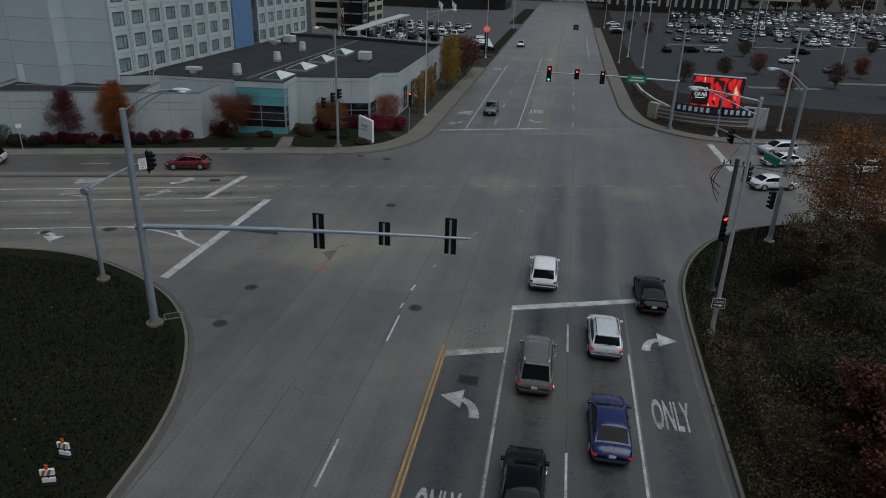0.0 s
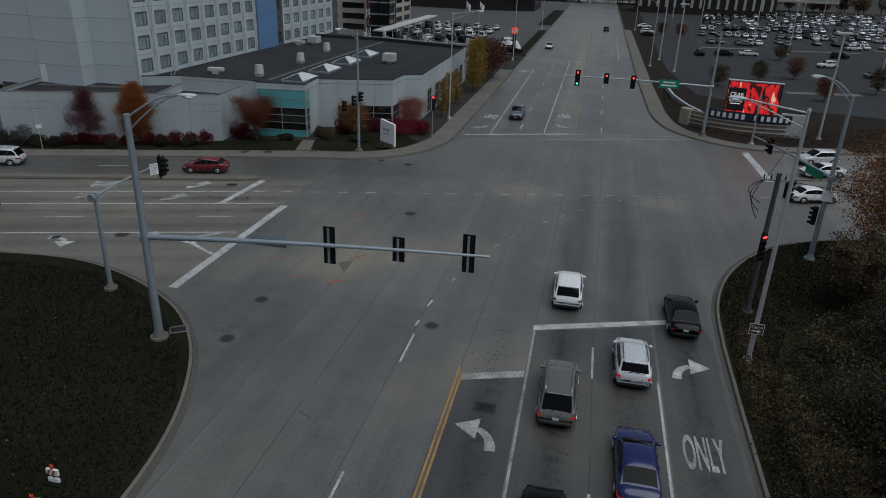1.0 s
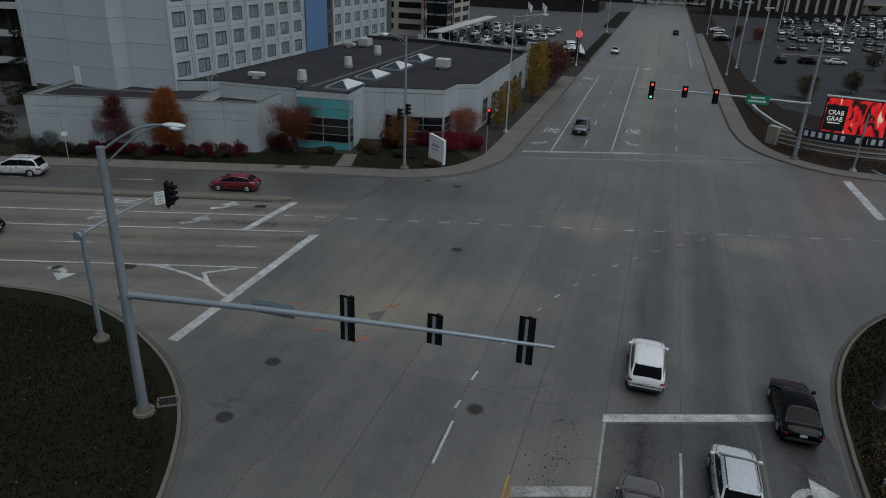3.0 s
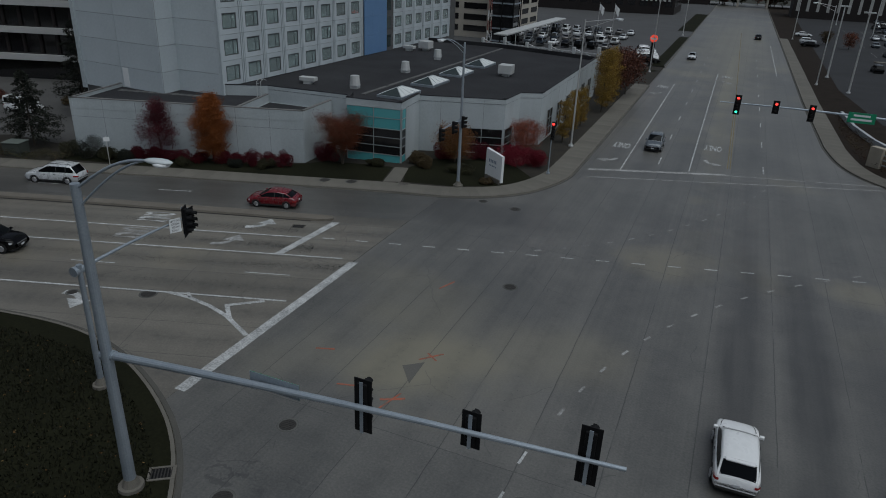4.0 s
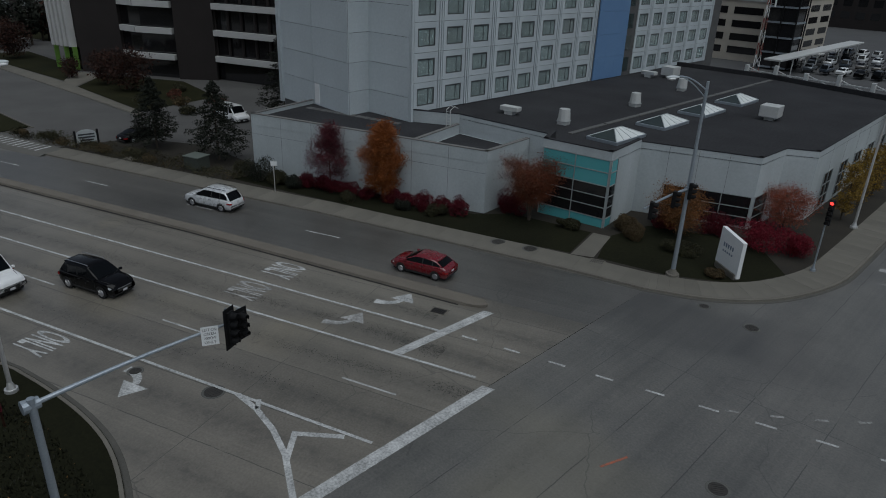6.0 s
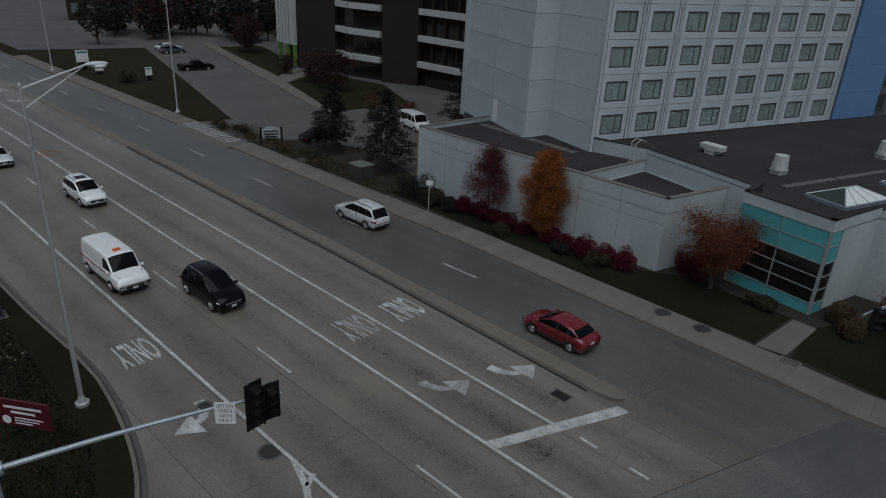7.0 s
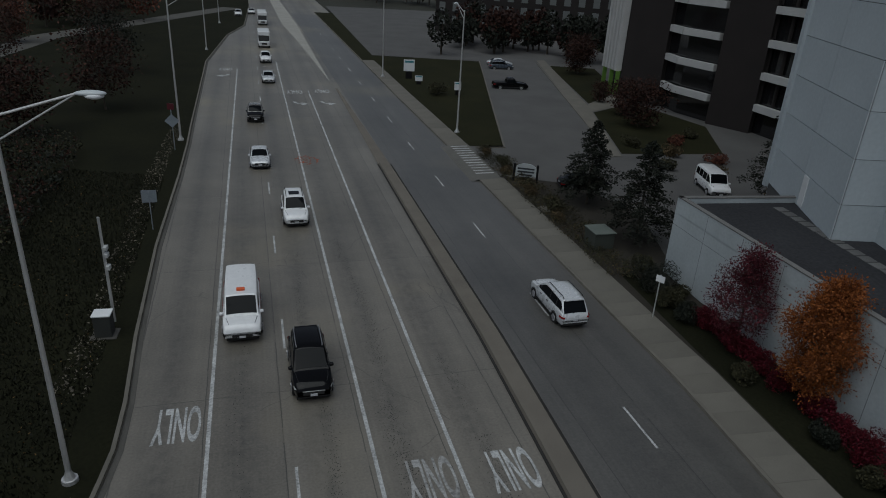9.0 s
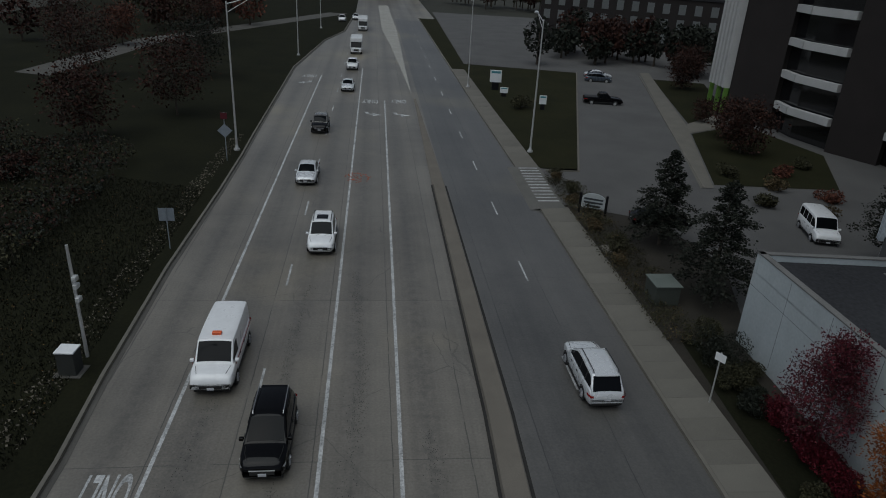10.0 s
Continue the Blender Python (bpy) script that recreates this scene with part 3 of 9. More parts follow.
mark("stop_line", [[(-13.9, 46.7), (-0.6, 52.0), (-0.6, 52.7), (-13.9, 47.4)]], PAINT_FADED, "white stop line of the far approach")
mark("crosswalk_line", [bar((-13.4, 44.3), (14.6, 55.0), 0.2), bar((-0.6, 52.1), (14.8, 56.5), 0.2)], PAINT_FADED, "thin faded crosswalk lines")
# west approach, along the cross road
mark("stop_line", [[(-24.15, -1.7), (-23.5, -1.7), (-23.5, 15.4), (-24.15, 15.2)]], PAINT_WHITE, "broad worn white stop line")
mark("stop_line", [[(-29.6, 14.0), (-29.0, 14.2), (-28.6, 21.35), (-29.25, 21.2)]], PAINT_WHITE, "broad white stop line of the turning lanes")


def along(n0, n1, s0, s1, w=0.17):
    return run(west(s0, n0), west(s1, n1), w)


mark("lane_line", along(15.9, 16.85, 20.6, 132), PAINT_WHITE, "solid white line beside the right-turn lane")
mark("lane_line", along(22.7, 23.3, 18.5, 140), PAINT_WHITE, "solid white lane line")
mark("lane_line", along(26.05, 26.65, 21.8, 114), PAINT_WHITE, "solid white lane line between the turning lanes")
mark("lane_line", dashes(west(0, 19.4), west(220, 20.4), 21.4, 3.1, 12.19, 0.12), PAINT_WHITE, "dashed white lane line")
mark("lane_line", dashes(west(0, 35.2), west(220, 35.5), 34.9, 3.1, 12.19, 0.12), PAINT_WHITE, "dashed white lane line")
mark("chevron_marking", [bar((-31.8, 6.0), (-30.2, 6.02), 0.28), bar((-30.2, 6.02), (-28.4, 5.75), 0.28), bar((-28.4, 5.75), (-26.6, 5.2), 0.28), bar((-26.6, 5.2), (-24.2, 3.95), 0.28), bar((-30.75, 6.5), (-30.0, 5.95), 0.24), bar((-27.5, 6.3), (-26.3, 5.05), 0.28), bar((-27.6, 6.2), (-25.8, 7.75), 0.28)], PAINT_WHITE, "white painted gore chevron")
# dotted guide lines through the crossing
mark("guide_dash", [bar((-27.68 + 2.47 * i - 0.45, 18.15 + 0.735 * i - 0.13), (-27.68 + 2.47 * i + 0.45, 18.15 + 0.735 * i + 0.13), 0.15) for i in range(20)], PAINT_WHITE, "dotted white guide line across the junction")


def arc_dots(p0, p1, p2, k, w=0.15):
    out = []
    for i in range(k):
        t = (i + 0.5) / k
        a = Vector(p0) * (1 - t) ** 2 + Vector(p1) * 2 * t * (1 - t) + Vector(p2) * t * t
        d = ((Vector(p1) - Vector(p0)) * (1 - t) + (Vector(p2) - Vector(p1)) * t).normalized() * 0.32
        out.append(bar(tuple(a - d), tuple(a + d), w))
    return out


mark("guide_dash", arc_dots((-6.4, 3.8), (-4.1, 19.5), (10.4, 31.0), 13), PAINT_FADED, "dotted white turning guide")
mark("guide_dash", arc_dots((3.6, 50.0), (-2.2, 30.0), (-15.3, 21.9), 15), PAINT_FADED, "dotted white turning guide")
mark("lane_line", [[(20.05, 50.2), (20.9, 50.5), (21.4, 38.3), (20.55, 37.9)]], PAINT_WHITE, "white stop line of the far cross road")
mark("lane_line", run((23.0, 44.6), (60, 57), 0.13) + dashes((24, 40.6), (90, 62.5), 0, 9, 14, 0.13), PAINT_FADED, "white lane lines of the cross road")


def lettered(text, x, y, heading, width, height, material, label, lift=0.01, name="road_lettering"):
    """Stretched lettering lying on the road, its top towards heading (degrees from east)."""
    cu = bpy.data.curves.new(name, "FONT")
    cu.body, cu.align_x, cu.align_y = text, "CENTER", "CENTER"
    cu.offset = 0.022
    tmp = bpy.data.objects.new(name, cu)
    me = bpy.data.meshes.new_from_object(tmp)
    bpy.data.objects.remove(tmp)
    co = np.empty(len(me.vertices) * 3)
    me.vertices.foreach_get("co", co)
    co = co.reshape(-1, 3)
    lo, hi = co.min(0), co.max(0)
    co -= (lo + hi) / 2
    co[:, 0] *= width / (hi[0] - lo[0])
    co[:, 1] *= height / (hi[1] - lo[1])
    a = radians(heading - 90)
    px = x + co[:, 0] * math.cos(a) - co[:, 1] * math.sin(a)
    py = y + co[:, 0] * math.sin(a) + co[:, 1] * math.cos(a)
    pz = [ground_z(u, w) + lift for u, w in zip(px, py)]
    me.vertices.foreach_set("co", np.stack([px, py, pz], 1).ravel())
    me.materials.clear()
    me.materials.append(material)
    return tagged(new(name, me), label, "road marking", kind="structure")


def arrow(x, y, heading, side, material, size=1.0, label="white painted turn arrow"):
    """A curved turn arrow: a bent stem that ends in a head pointing to one side (+1 left, -1 right)."""
    a = radians(heading - 90)
    stem, r = [], 0.95 * size
    for i in range(9):
        t = i / 8 * radians(80)
        stem.append((side * (-(1 - math.cos(t)) * r + 0.45 * size), -1.0 * size + math.sin(t) * r * 1.5))
    out = []
    for i, (p, q) in enumerate(zip(stem, stem[1:])):
        out.append(bar(p, q, (0.50 - 0.02 * i) * size))
    hx, hy = stem[-1]
    out.append([(hx - side * 0.0, hy - 0.75 * size), (hx - side * 1.15 * size, hy + 0.12 * size), (hx + 0.0, hy + 0.85 * size)])
    turn = lambda p: (x + p[0] * math.cos(a) - p[1] * math.sin(a), y + p[0] * math.sin(a) + p[1] * math.cos(a))
    bm = bmesh.new()
    for j, o in enumerate(out):
        drape(bm, [turn(p) for p in o], 0.009 + 0.0006 * j)
    return tagged(part("turn_arrow", bm, material), label, "road marking", kind="structure")


EAST = 18.9
lettered("ONLY", 8.83, -9.72, 91, 1.9, 2.5, PAINT_FADED, "worn white ONLY lettering on the road")
lettered("ONLY", -1.5, -18.6, 91, 1.9, 2.5, PAINT_FADED, "worn white ONLY lettering on the road")
arrow(8.55, -2.6, 90, -1, PAINT_WHITE)
arrow(-1.3, -11.2, 90, 1, PAINT_FADED)
lettered("ONLY", -42.95, 0.85, EAST, 2.0, 2.5, PAINT_WHITE, "white ONLY lettering on the road")
lettered("ONLY", -41.05, 12.15, EAST, 2.1, 2.5, PAINT_FADED, "worn white ONLY lettering on the road")
lettered("ONLY", -42.05, 15.45, EAST, 2.1, 2.5, PAINT_WHITE, "white ONLY lettering on the road")
arrow(-36.4, 3.0, EAST, -1, PAINT_WHITE)
arrow(-34.0, 14.05, EAST, 1, PAINT_FADED)
arrow(-33.85, 17.9, EAST, 1, PAINT_WHITE)
for x, y in ((-115.0, -13.3), (-116.7, -9.8), (-129, -28.3)):
    lettered("ONLY", x, y, EAST, 2.2, 2.4, PAINT_WHITE, "white ONLY lettering on the road")
for x, y, sd in ((-108.0, -10.9, 1), (-109.2, -7.5, 1), (-124, -26.5, -1)):
    arrow(x, y, EAST, sd, PAINT_WHITE)
for x, y, sd in ((-12.5, 59.0, 1), (-2.4, 63.4, -1), (-13.1, 104.5, 1), (-3.1, 123.5, -1)):
    lettered("ONLY", x, y, 270, 2.0, 2.6, PAINT_WHITE, "white ONLY lettering on the road")
    arrow(x, y - 7, 270, -sd, PAINT_FADED)
mark("utility_marking", [bar((-16.8, 14.4), (-16.3, 15.8), 0.12), bar((-20.0, 4.6), (-19.0, 4.95), 0.14), bar((-14.4, 6.1), (-13.4, 7.2), 0.13), bar((-14.2, 6.9), (-13.5, 6.4), 0.1), bar((-14.6, 2.0), (-13.5, 2.6), 0.16), bar((-14.3, 1.4), (-13.9, 2.9), 0.1), bar((-17.2, 2.2), (-16.2, 2.5), 0.12)], PAINT_ORANGE, "sprayed orange utility marks on the road")
bm = bmesh.new()
for i in range(70):
    a, r = random.uniform(0, 6.3), random.uniform(0, 1) ** 0.6
    cx, cy = west(79.8 + 1.6 * r * math.cos(a), 23.6 + 1.2 * r * math.sin(a))
    drape(bm, [(cx + 0.11 * math.cos(q), cy + 0.08 * math.sin(q)) for q in np.linspace(0, 5.5, 8)], 0.010 + 0.0001 * i)
tagged(part("paint_splash", bm, PAINT_ORANGE), "red-orange paint splash on the road", "paint stain", kind="structure")
bm = bmesh.new()
drape(bm, [(-14.95, 5.2), (-14.0, 6.0), (-13.9, 3.85)], 0.006)
tagged(part("road_patch", bm, PATCH), "small darker patch in the concrete", "road patch", kind="structure")


def manhole(x, y, r=0.42, lift=0.006):
    e = empty("manhole_cover", x, y, ground_z(x, y) + lift, random.uniform(0, 90), "round cast iron manhole cover set in the paving", "manhole cover", "manhole covers")
    bm = bmesh.new()
    bmesh.ops.create_cone(bm, cap_ends=True, segments=28, radius1=r, radius2=r, depth=0.012)
    part("lid", bm, IRON, e)
    bm = bmesh.new()
    for i in range(5):
        tube(bm, (-r * 0.7, -r * 0.6 + i * r * 0.3, 0.007), (r * 0.7, -r * 0.6 + i * r * 0.3, 0.007), 0.012, 0.012, 6)
    part("tread", bm, IRON, e)
    bm = bmesh.new()
    for i in range(28):
        a, b = i / 28 * math.tau, (i + 1) / 28 * math.tau
        vs = [bm.verts.new((q * math.cos(w), q * math.sin(w), 0.004)) for q, w in ((r, a), (r + 0.12, a), (r + 0.12, b), (r, b))]
        bm.faces.new(vs)
    part("ring", bm, surface("manhole_ring", (0.06, 0.06, 0.058), (0.12, 0.12, 0.11), 3) if "manhole_ring" not in bpy.data.materials else bpy.data.materials["manhole_ring"], e)
    return e


for x, y, r in ((-17.15, -6.55, 0.42), (-17.5, -1.6, 0.40), (-32.75, 5.25, 0.46), (-6.15, -1.75, 0.38), (-17.0, 31.45, 0.40), (-12.68, 16.8, 0.40), (-20.2, 32.0, 0.3), (-37.0, 3.3, 0.3)):
    manhole(x, y, r)
for x, y in ((-35.6, 30.2), (-33.1, 30.9)):
    manhole(x, y, 0.5, 0.165)


def drain(x, y, rz, lift=0.01, frame_mat=CURB):
    e = empty("drain_grate", x, y, ground_z(x, y) + lift, rz, "rusty rectangular drain grate at the kerb", "drain", "drain grates")
    bm = bmesh.new()
    for s in (-1, 1):
        box(bm, -0.55, s * 0.36 - 0.05, -0.02, 0.55, s * 0.36 + 0.05, 0.012)
        box(bm, s * 0.5 - 0.05, -0.31, -0.02, s * 0.5 + 0.05, 0.31, 0.012)
    part("frame", bm, frame_mat, e)
    # no hollow is cut: a black slab paints in the shade below the bars
    bm = bmesh.new()
    box(bm, -0.45, -0.31, -0.03, 0.45, 0.31, -0.012 if lift > 0.05 else 0.002)
    part("pit", bm, BLACK, e)
    for i in range(7):
        bm = bmesh.new()
        box(bm, -0.45 + 0.13 * i + 0.02, -0.31, -0.01, -0.45 + 0.13 * i + 0.07, 0.31, 0.008)
        part("grate_bar", bm, IRON, e)
    return e


drain(-20.2, -6.6, 35, 0.15)
drain(-31.05, 19.1, 19)
drain(-1.6, -9.0, 0, 0.01, IRON)
drain(-28.4, 32.5, 20, 0.165)


# ---- pavements, median ----
def slabs(curb, lo, hi, step, name, label, lift=0.15, gap=0.008):
    """A pavement of cast slabs, each a piece of its own, along a kerb line (raised side on its right)."""
    root = empty(name, 0, 0, 0, 0, label, "pavement", kind="structure")
    pts = finer(curb, step)
    k = len(pts)
    off = []
    for i, p in enumerate(pts):
        d = (Vector(pts[min(i + 1, k - 1)]) - Vector(pts[max(i - 1, 0)])).normalized()
        off.append(Vector((d.y, -d.x)))
    for i in range(k - 1):
        a, b = Vector(pts[i]), Vector(pts[i + 1])
        d = (b - a).normalized() * gap / 2
        q = [a + off[i] * lo + d, a + off[i] * hi + d, b + off[i + 1] * hi - d, b + off[i + 1] * lo - d]
        c = (a + b) / 2 + off[i] * (lo + hi) / 2
        bm = bmesh.new()
        dz = random.uniform(-0.003, 0.004)
        top = [bm.verts.new((v.x - c.x, v.y - c.y, ground_z(v.x, v.y) + lift + dz)) for v in q]
        low = [bm.verts.new((v.x - c.x, v.y - c.y, ground_z(v.x, v.y) + lift - 0.1)) for v in q]
        bm.faces.new(top[::-1])
        for j in range(4):
            bm.faces.new((top[j], top[(j + 1) % 4], low[(j + 1) % 4], low[j]))
        bmesh.ops.recalc_face_normals(bm, faces=bm.faces)
        o = part("slab", bm, SIDEWALK, root)
        o.location = (c.x, c.y, 0)
    return root


slabs(NW_CURB[::-1], -0.21, -2.55, 1.6, "pavement", "pale concrete slab pavement round the hotel corner", lift=0.159)
slabs(NW_CURB_FAR[::-1][1:], -0.21, -2.4, 2.5, "pavement", "pale concrete pavement beside the lawn")
slabs(NE_CURB[3:][::-1][1:], -0.21, -2.4, 2.0, "pavement", "pale concrete pavement beside the car park")

bm = bmesh.new()
tip = [west(20.8 + 1.2 - 1.2 * math.sin(a), 30.11 + 0.53 * math.cos(a)) for a in np.linspace(0.0, math.pi, 9)]
edge_s = finer([west(22, 29.58), west(45, 30.33), west(78, 30.48)], 4)
edge_n = finer([west(22, 30.64), west(45, 31.34), west(78, 31.44)], 4)
top_s = [bm.verts.new((x, y, ground_z(x, y) + 0.17)) for x, y in edge_s]
top_n = [bm.verts.new((x, y, ground_z(x, y) + 0.17)) for x, y in edge_n]
low_s = [bm.verts.new((x + SA * 0.06, y - CA * 0.06, ground_z(x, y) - 0.02)) for x, y in edge_s]
low_n = [bm.verts.new((x - SA * 0.06, y + CA * 0.06, ground_z(x, y) - 0.02)) for x, y in edge_n]
for i in range(len(edge_s) - 1):
    bm.faces.new((top_s[i], top_n[i], top_n[i + 1], top_s[i + 1]))
    bm.faces.new((top_s[i], top_s[i + 1], low_s[i + 1], low_s[i]))
    bm.faces.new((top_n[i], low_n[i], low_n[i + 1], top_n[i + 1]))
tv = [bm.verts.new((x, y, 0.17)) for x, y in tip]
tl = [bm.verts.new((x, y, -0.02)) for x, y in tip]
bm.faces.new(tv)
for i in range(len(tip) - 1):
    bm.faces.new((tv[i], tv[i + 1], tl[i + 1], tl[i]))
bmesh.ops.recalc_face_normals(bm, faces=bm.faces)
tagged(part("median", bm, MEDIAN), "narrow tan concrete kerbed median with a rounded nose", "median", kind="structure")
# thin dark strips set the median's sides off from the road
MEDIAN_FOOT = surface("dark_foot_strip", (0.012, 0.0115, 0.011), (0.034, 0.032, 0.029), 0.8, 0.9, fine=10)
mark("median_gutter", run(west(22.5, 29.45), west(45, 30.18), 0.16, 4.0) + run(west(45, 30.18), west(78, 30.33), 0.16, 4.0) + run(west(22.5, 30.83), west(45, 31.51), 0.16, 4.0) + run(west(45, 31.51), west(78, 31.61), 0.16, 4.0), MEDIAN_FOOT, "dark strip along the foot of the median")
mark("median_marking", [[west(78, 30.35), west(116, 30.8), west(116, 31.1), west(78, 31.55)]], MEDIAN, "faded tan paint beyond the median", 0.005)
bm = bmesh.new()
drape(bm, [(-122, -9.4), (-170.2, -27.75), (-196.3, -38.3), (-268, -63.2), (-271, -60.6), (-198.8, -35.1), (-151.1, -19.2)][::-1], 0.03)
tagged(part("median_island", bm, ISLAND), "pale bare concrete wedge island", "traffic island", kind="structure")

bm = bmesh.new()
drape(bm, [west(14.7, 30.9), west(11.7, 39.6), west(42, 39.6), west(230, 39.6), west(230, 31.6), west(45, 31.5)], 0.004)
tagged(part("resurfaced_lane", bm, DARK_LANE), "darker resurfaced outbound lanes of the cross road", "road", kind="structure")
TAR = surface("dried_oil", (0.036, 0.035, 0.033), (0.062, 0.060, 0.056), 3, 0.7)
r = random.Random(17)
for n0, s0, s1, k, wide in ((24.2, 21, 60, 4200, 0.30), (27.5, 23, 44, 1500, 0.30), (20.9, 18, 58, 2400, 0.22), (17.5, 24, 50, 800, 0.25)):
    bm = bmesh.new()
    for i in range(k):
        t = r.random() ** 1.4
        s = s0 + (s1 - s0) * t
        if noise.noise(Vector((s * 0.35, n0, 3.0))) < -0.15 and r.random() < 0.8:
            continue
        x, y = west(s, n0 + 0.25 * math.sin(s * 0.31 + n0) + r.gauss(0, wide) * (1.15 - 0.5 * t))
        w = r.uniform(0.006, 0.026) * (1.2 - 0.5 * t)
        z = ground_z(x, y) + 0.0062
        f = bm.faces.new([bm.verts.new((x + 1.7 * w * math.cos(q) * r.uniform(0.5, 1.2), y + w * math.sin(q) * r.uniform(0.5, 1.2), z)) for q in np.linspace(0, 5.3, 6)])
        f.normal_update()
        if f.normal.z < 0:
            f.normal_flip()
    tagged(part("oil_drips", bm, TAR), "speckled dark oil drips along the waiting lane", "road stain", kind="stuff")

# ---- the drive and car park of the office ----
bm = bmesh.new()
drape(bm, [(-84, 13.6), (-93.6, 10.3), (-94.3, 16.0), (-158, 12.2), (-157, -9.0), (-262, -42), (-272, 20), (-160, 46), (-104, 61), (-72, 61), (-66, 32), (-66.6, 27.6), (-75, 27.6), (-82.5, 23.0)], 0.16)
tagged(part("driveway", bm, ASPHALT_LIGHT), "cracked grey asphalt drive of the office building", "driveway", kind="structure")
bm = bmesh.new()
drape(bm, [(-81.9, 13.55), (-93.5, 9.8), (-94.3, 12.1), (-82.9, 15.6)], 0.165)
q = [bm.verts.new((x, y, ground_z(x, y) + z)) for x, y, z in ((-81.9, 13.55, 0.165), (-93.5, 9.8, 0.165), (-93.2, 8.9, 0.006), (-81.5, 12.65, 0.006))]
bm.faces.new(q)
bmesh.ops.recalc_face_normals(bm, faces=bm.faces)
tagged(part("drive_apron", bm, PATCH), "sloped worn crossing of the drive", "driveway", kind="structure")
mark("crosswalk_bars", [bar((-83.8 - 0.84 * i, 13.1 - 0.27 * i), (-84.5 - 0.84 * i, 14.9 - 0.27 * i), 0.26) for i in range(12)], PAINT_WHITE, "pale painted bars across the drive", 0.172)
for a, b in (((-94.3, 16.2), (-158, 12.4)), ((-93.5, 28.3), (-160, 23.9)), ((-94.3, 16.2), (-93.4, 12.8))):
    kb = kerb([a, b], "kerb")
    kb.location.z = 0.1
bm = bmesh.new()
drape(bm, [(-93.3, 27.8), (-93.8, 29.1), (-121, 28.9), (-165, 25.6), (-164, 23.9), (-121, 26.4)], 0.22)
tagged(part("path", bm, SIDEWALK), "pale concrete path along the office drive", "path", kind="structure")
bm = bmesh.new()
drape(bm, [(-116.5, 28.7), (-122, 29.0), (-130, 33.4), (-125, 36.4)], 0.21)
tagged(part("path", bm, SIDEWALK), "pale concrete forecourt of the office entrance", "path", kind="structure")
bm = bmesh.new()
drape(bm, [(-95, 29.3), (-116.5, 29.1), (-125, 36.4), (-112, 43.5), (-98, 41.5)], 0.19)
drape(bm, [(-122.5, 29.2), (-158, 26), (-158, 35), (-134, 35.5), (-130, 33.4)], 0.19)
tagged(part("lawn_office", bm, LAWN), "dark grass plots before the office", "lawn", kind="structure")
bm = bmesh.new()
drape(bm, [(-30.5, 32.3), (-29.0, 33.0), (-30.3, 37.5), (-31.7, 37.2)], 0.155)
tagged(part("path", bm, SIDEWALK), "short concrete path to the glass entrance", "path", kind="structure")
bm = bmesh.new()
drape(bm, [(-36, 30.8), (-30.7, 32.5), (-31.9, 37.2), (-39, 36.0), (-41, 33.6), (-63, 26.2), (-63, 23.6), (-50, 27.2)], 0.134)
drape(bm, [(-28.8, 33.2), (-24, 34.2), (-19.9, 36.6), (-18.2, 40.5), (-22, 45), (-29.5, 42), (-30.5, 37.4)], 0.134)
tagged(part("lawn_hotel", bm, GRASS), "dark clipped grass before the hotel annex", "lawn", kind="structure")


# ---- hotel: tower and annex ----
ROOF_Z = 5.55
hotel = empty("hotel_tower", -61, 70, 0, 0, "pale panelled hotel tower with rows of curtained windows", "building")
HT = [(-72.0, 36.0), (-58.9, 34.7), (-59.2, 37.5), (-53.4, 37.6), (-53.4, 105), (-73, 105), (-73, 44), (-72.2, 44)]
bm = bmesh.new()
prism(bm, [(x + 61, y - 70) for x, y in HT], -0.7, 33.0)
part("wall_core", bm, CLAD_SEAM, hotel)
bm = bmesh.new()
prism(bm, [(x + 61, y - 70) for x, y in HT], 33.0, 33.35)
part("roof", bm, ROOF, hotel)


def cladding(parent, ox, oy, a, b, z0, z1, cols, rows_h, zs=None, thick=0.07, gap=0.04):
    """Flat cladding panels on a wall that runs from a to b (outside on its right), with open joints."""
    a, b = Vector(a), Vector(b)
    length = (b - a).length
    d = (b - a) / length
    ang = math.degrees(math.atan2(d.y, d.x))
    w = length / cols
    zz = z0
    made = {}
    while zz < z1 - 0.3:
        h = min(rows_h, z1 - zz)
        for i in range(cols):
            p = a + d * (w * (i + 0.5))
            key = (round(w, 3), round(h, 3))
            m = pose(p.x - ox, p.y - oy, zz + h / 2, 0, 0, ang)
            if key not in made:
                bm = bmesh.new()
                box(bm, -w / 2 + gap / 2, -thick, -h / 2 + gap / 2, w / 2 - gap / 2, 0.02, h / 2 - gap / 2)
                made[key] = part("panel", bm, CLADDING, parent)
                made[key].matrix_basis = m
            else:
                shared("panel", made[key], m, parent)
        zz += rows_h
    return made


FL = 2.765
cladding(hotel, -61, 70, HT[0], HT[1], 4.35, 33, 2, FL)
cladding(hotel, -61, 70, HT[1], HT[2], 4.35, 33, 1, FL)
cladding(hotel, -61, 70, HT[2], HT[3], 4.35, 33, 1, FL)
cladding(hotel, -61, 70, (-72.2, 44), (-72.0, 36.0), 0.2, 33, 3, FL)
for x, y in ((-72.2, 35.85), (-53.35, 37.7)):
    bm = bmesh.new()
    for i in range(3):
        box(bm, x + 61 - 0.25 + i * 0.2, y - 70 - 0.16, 4.0, x + 61 - 0.12 + i * 0.2, y - 70 + 0.1, 33)
    part("corner_trim", bm, CLADDING, hotel)

# one bay: a panel with its window opening, two pilaster fins, then window parts
BAY, WW, WH = 3.88, 2.32, 1.66


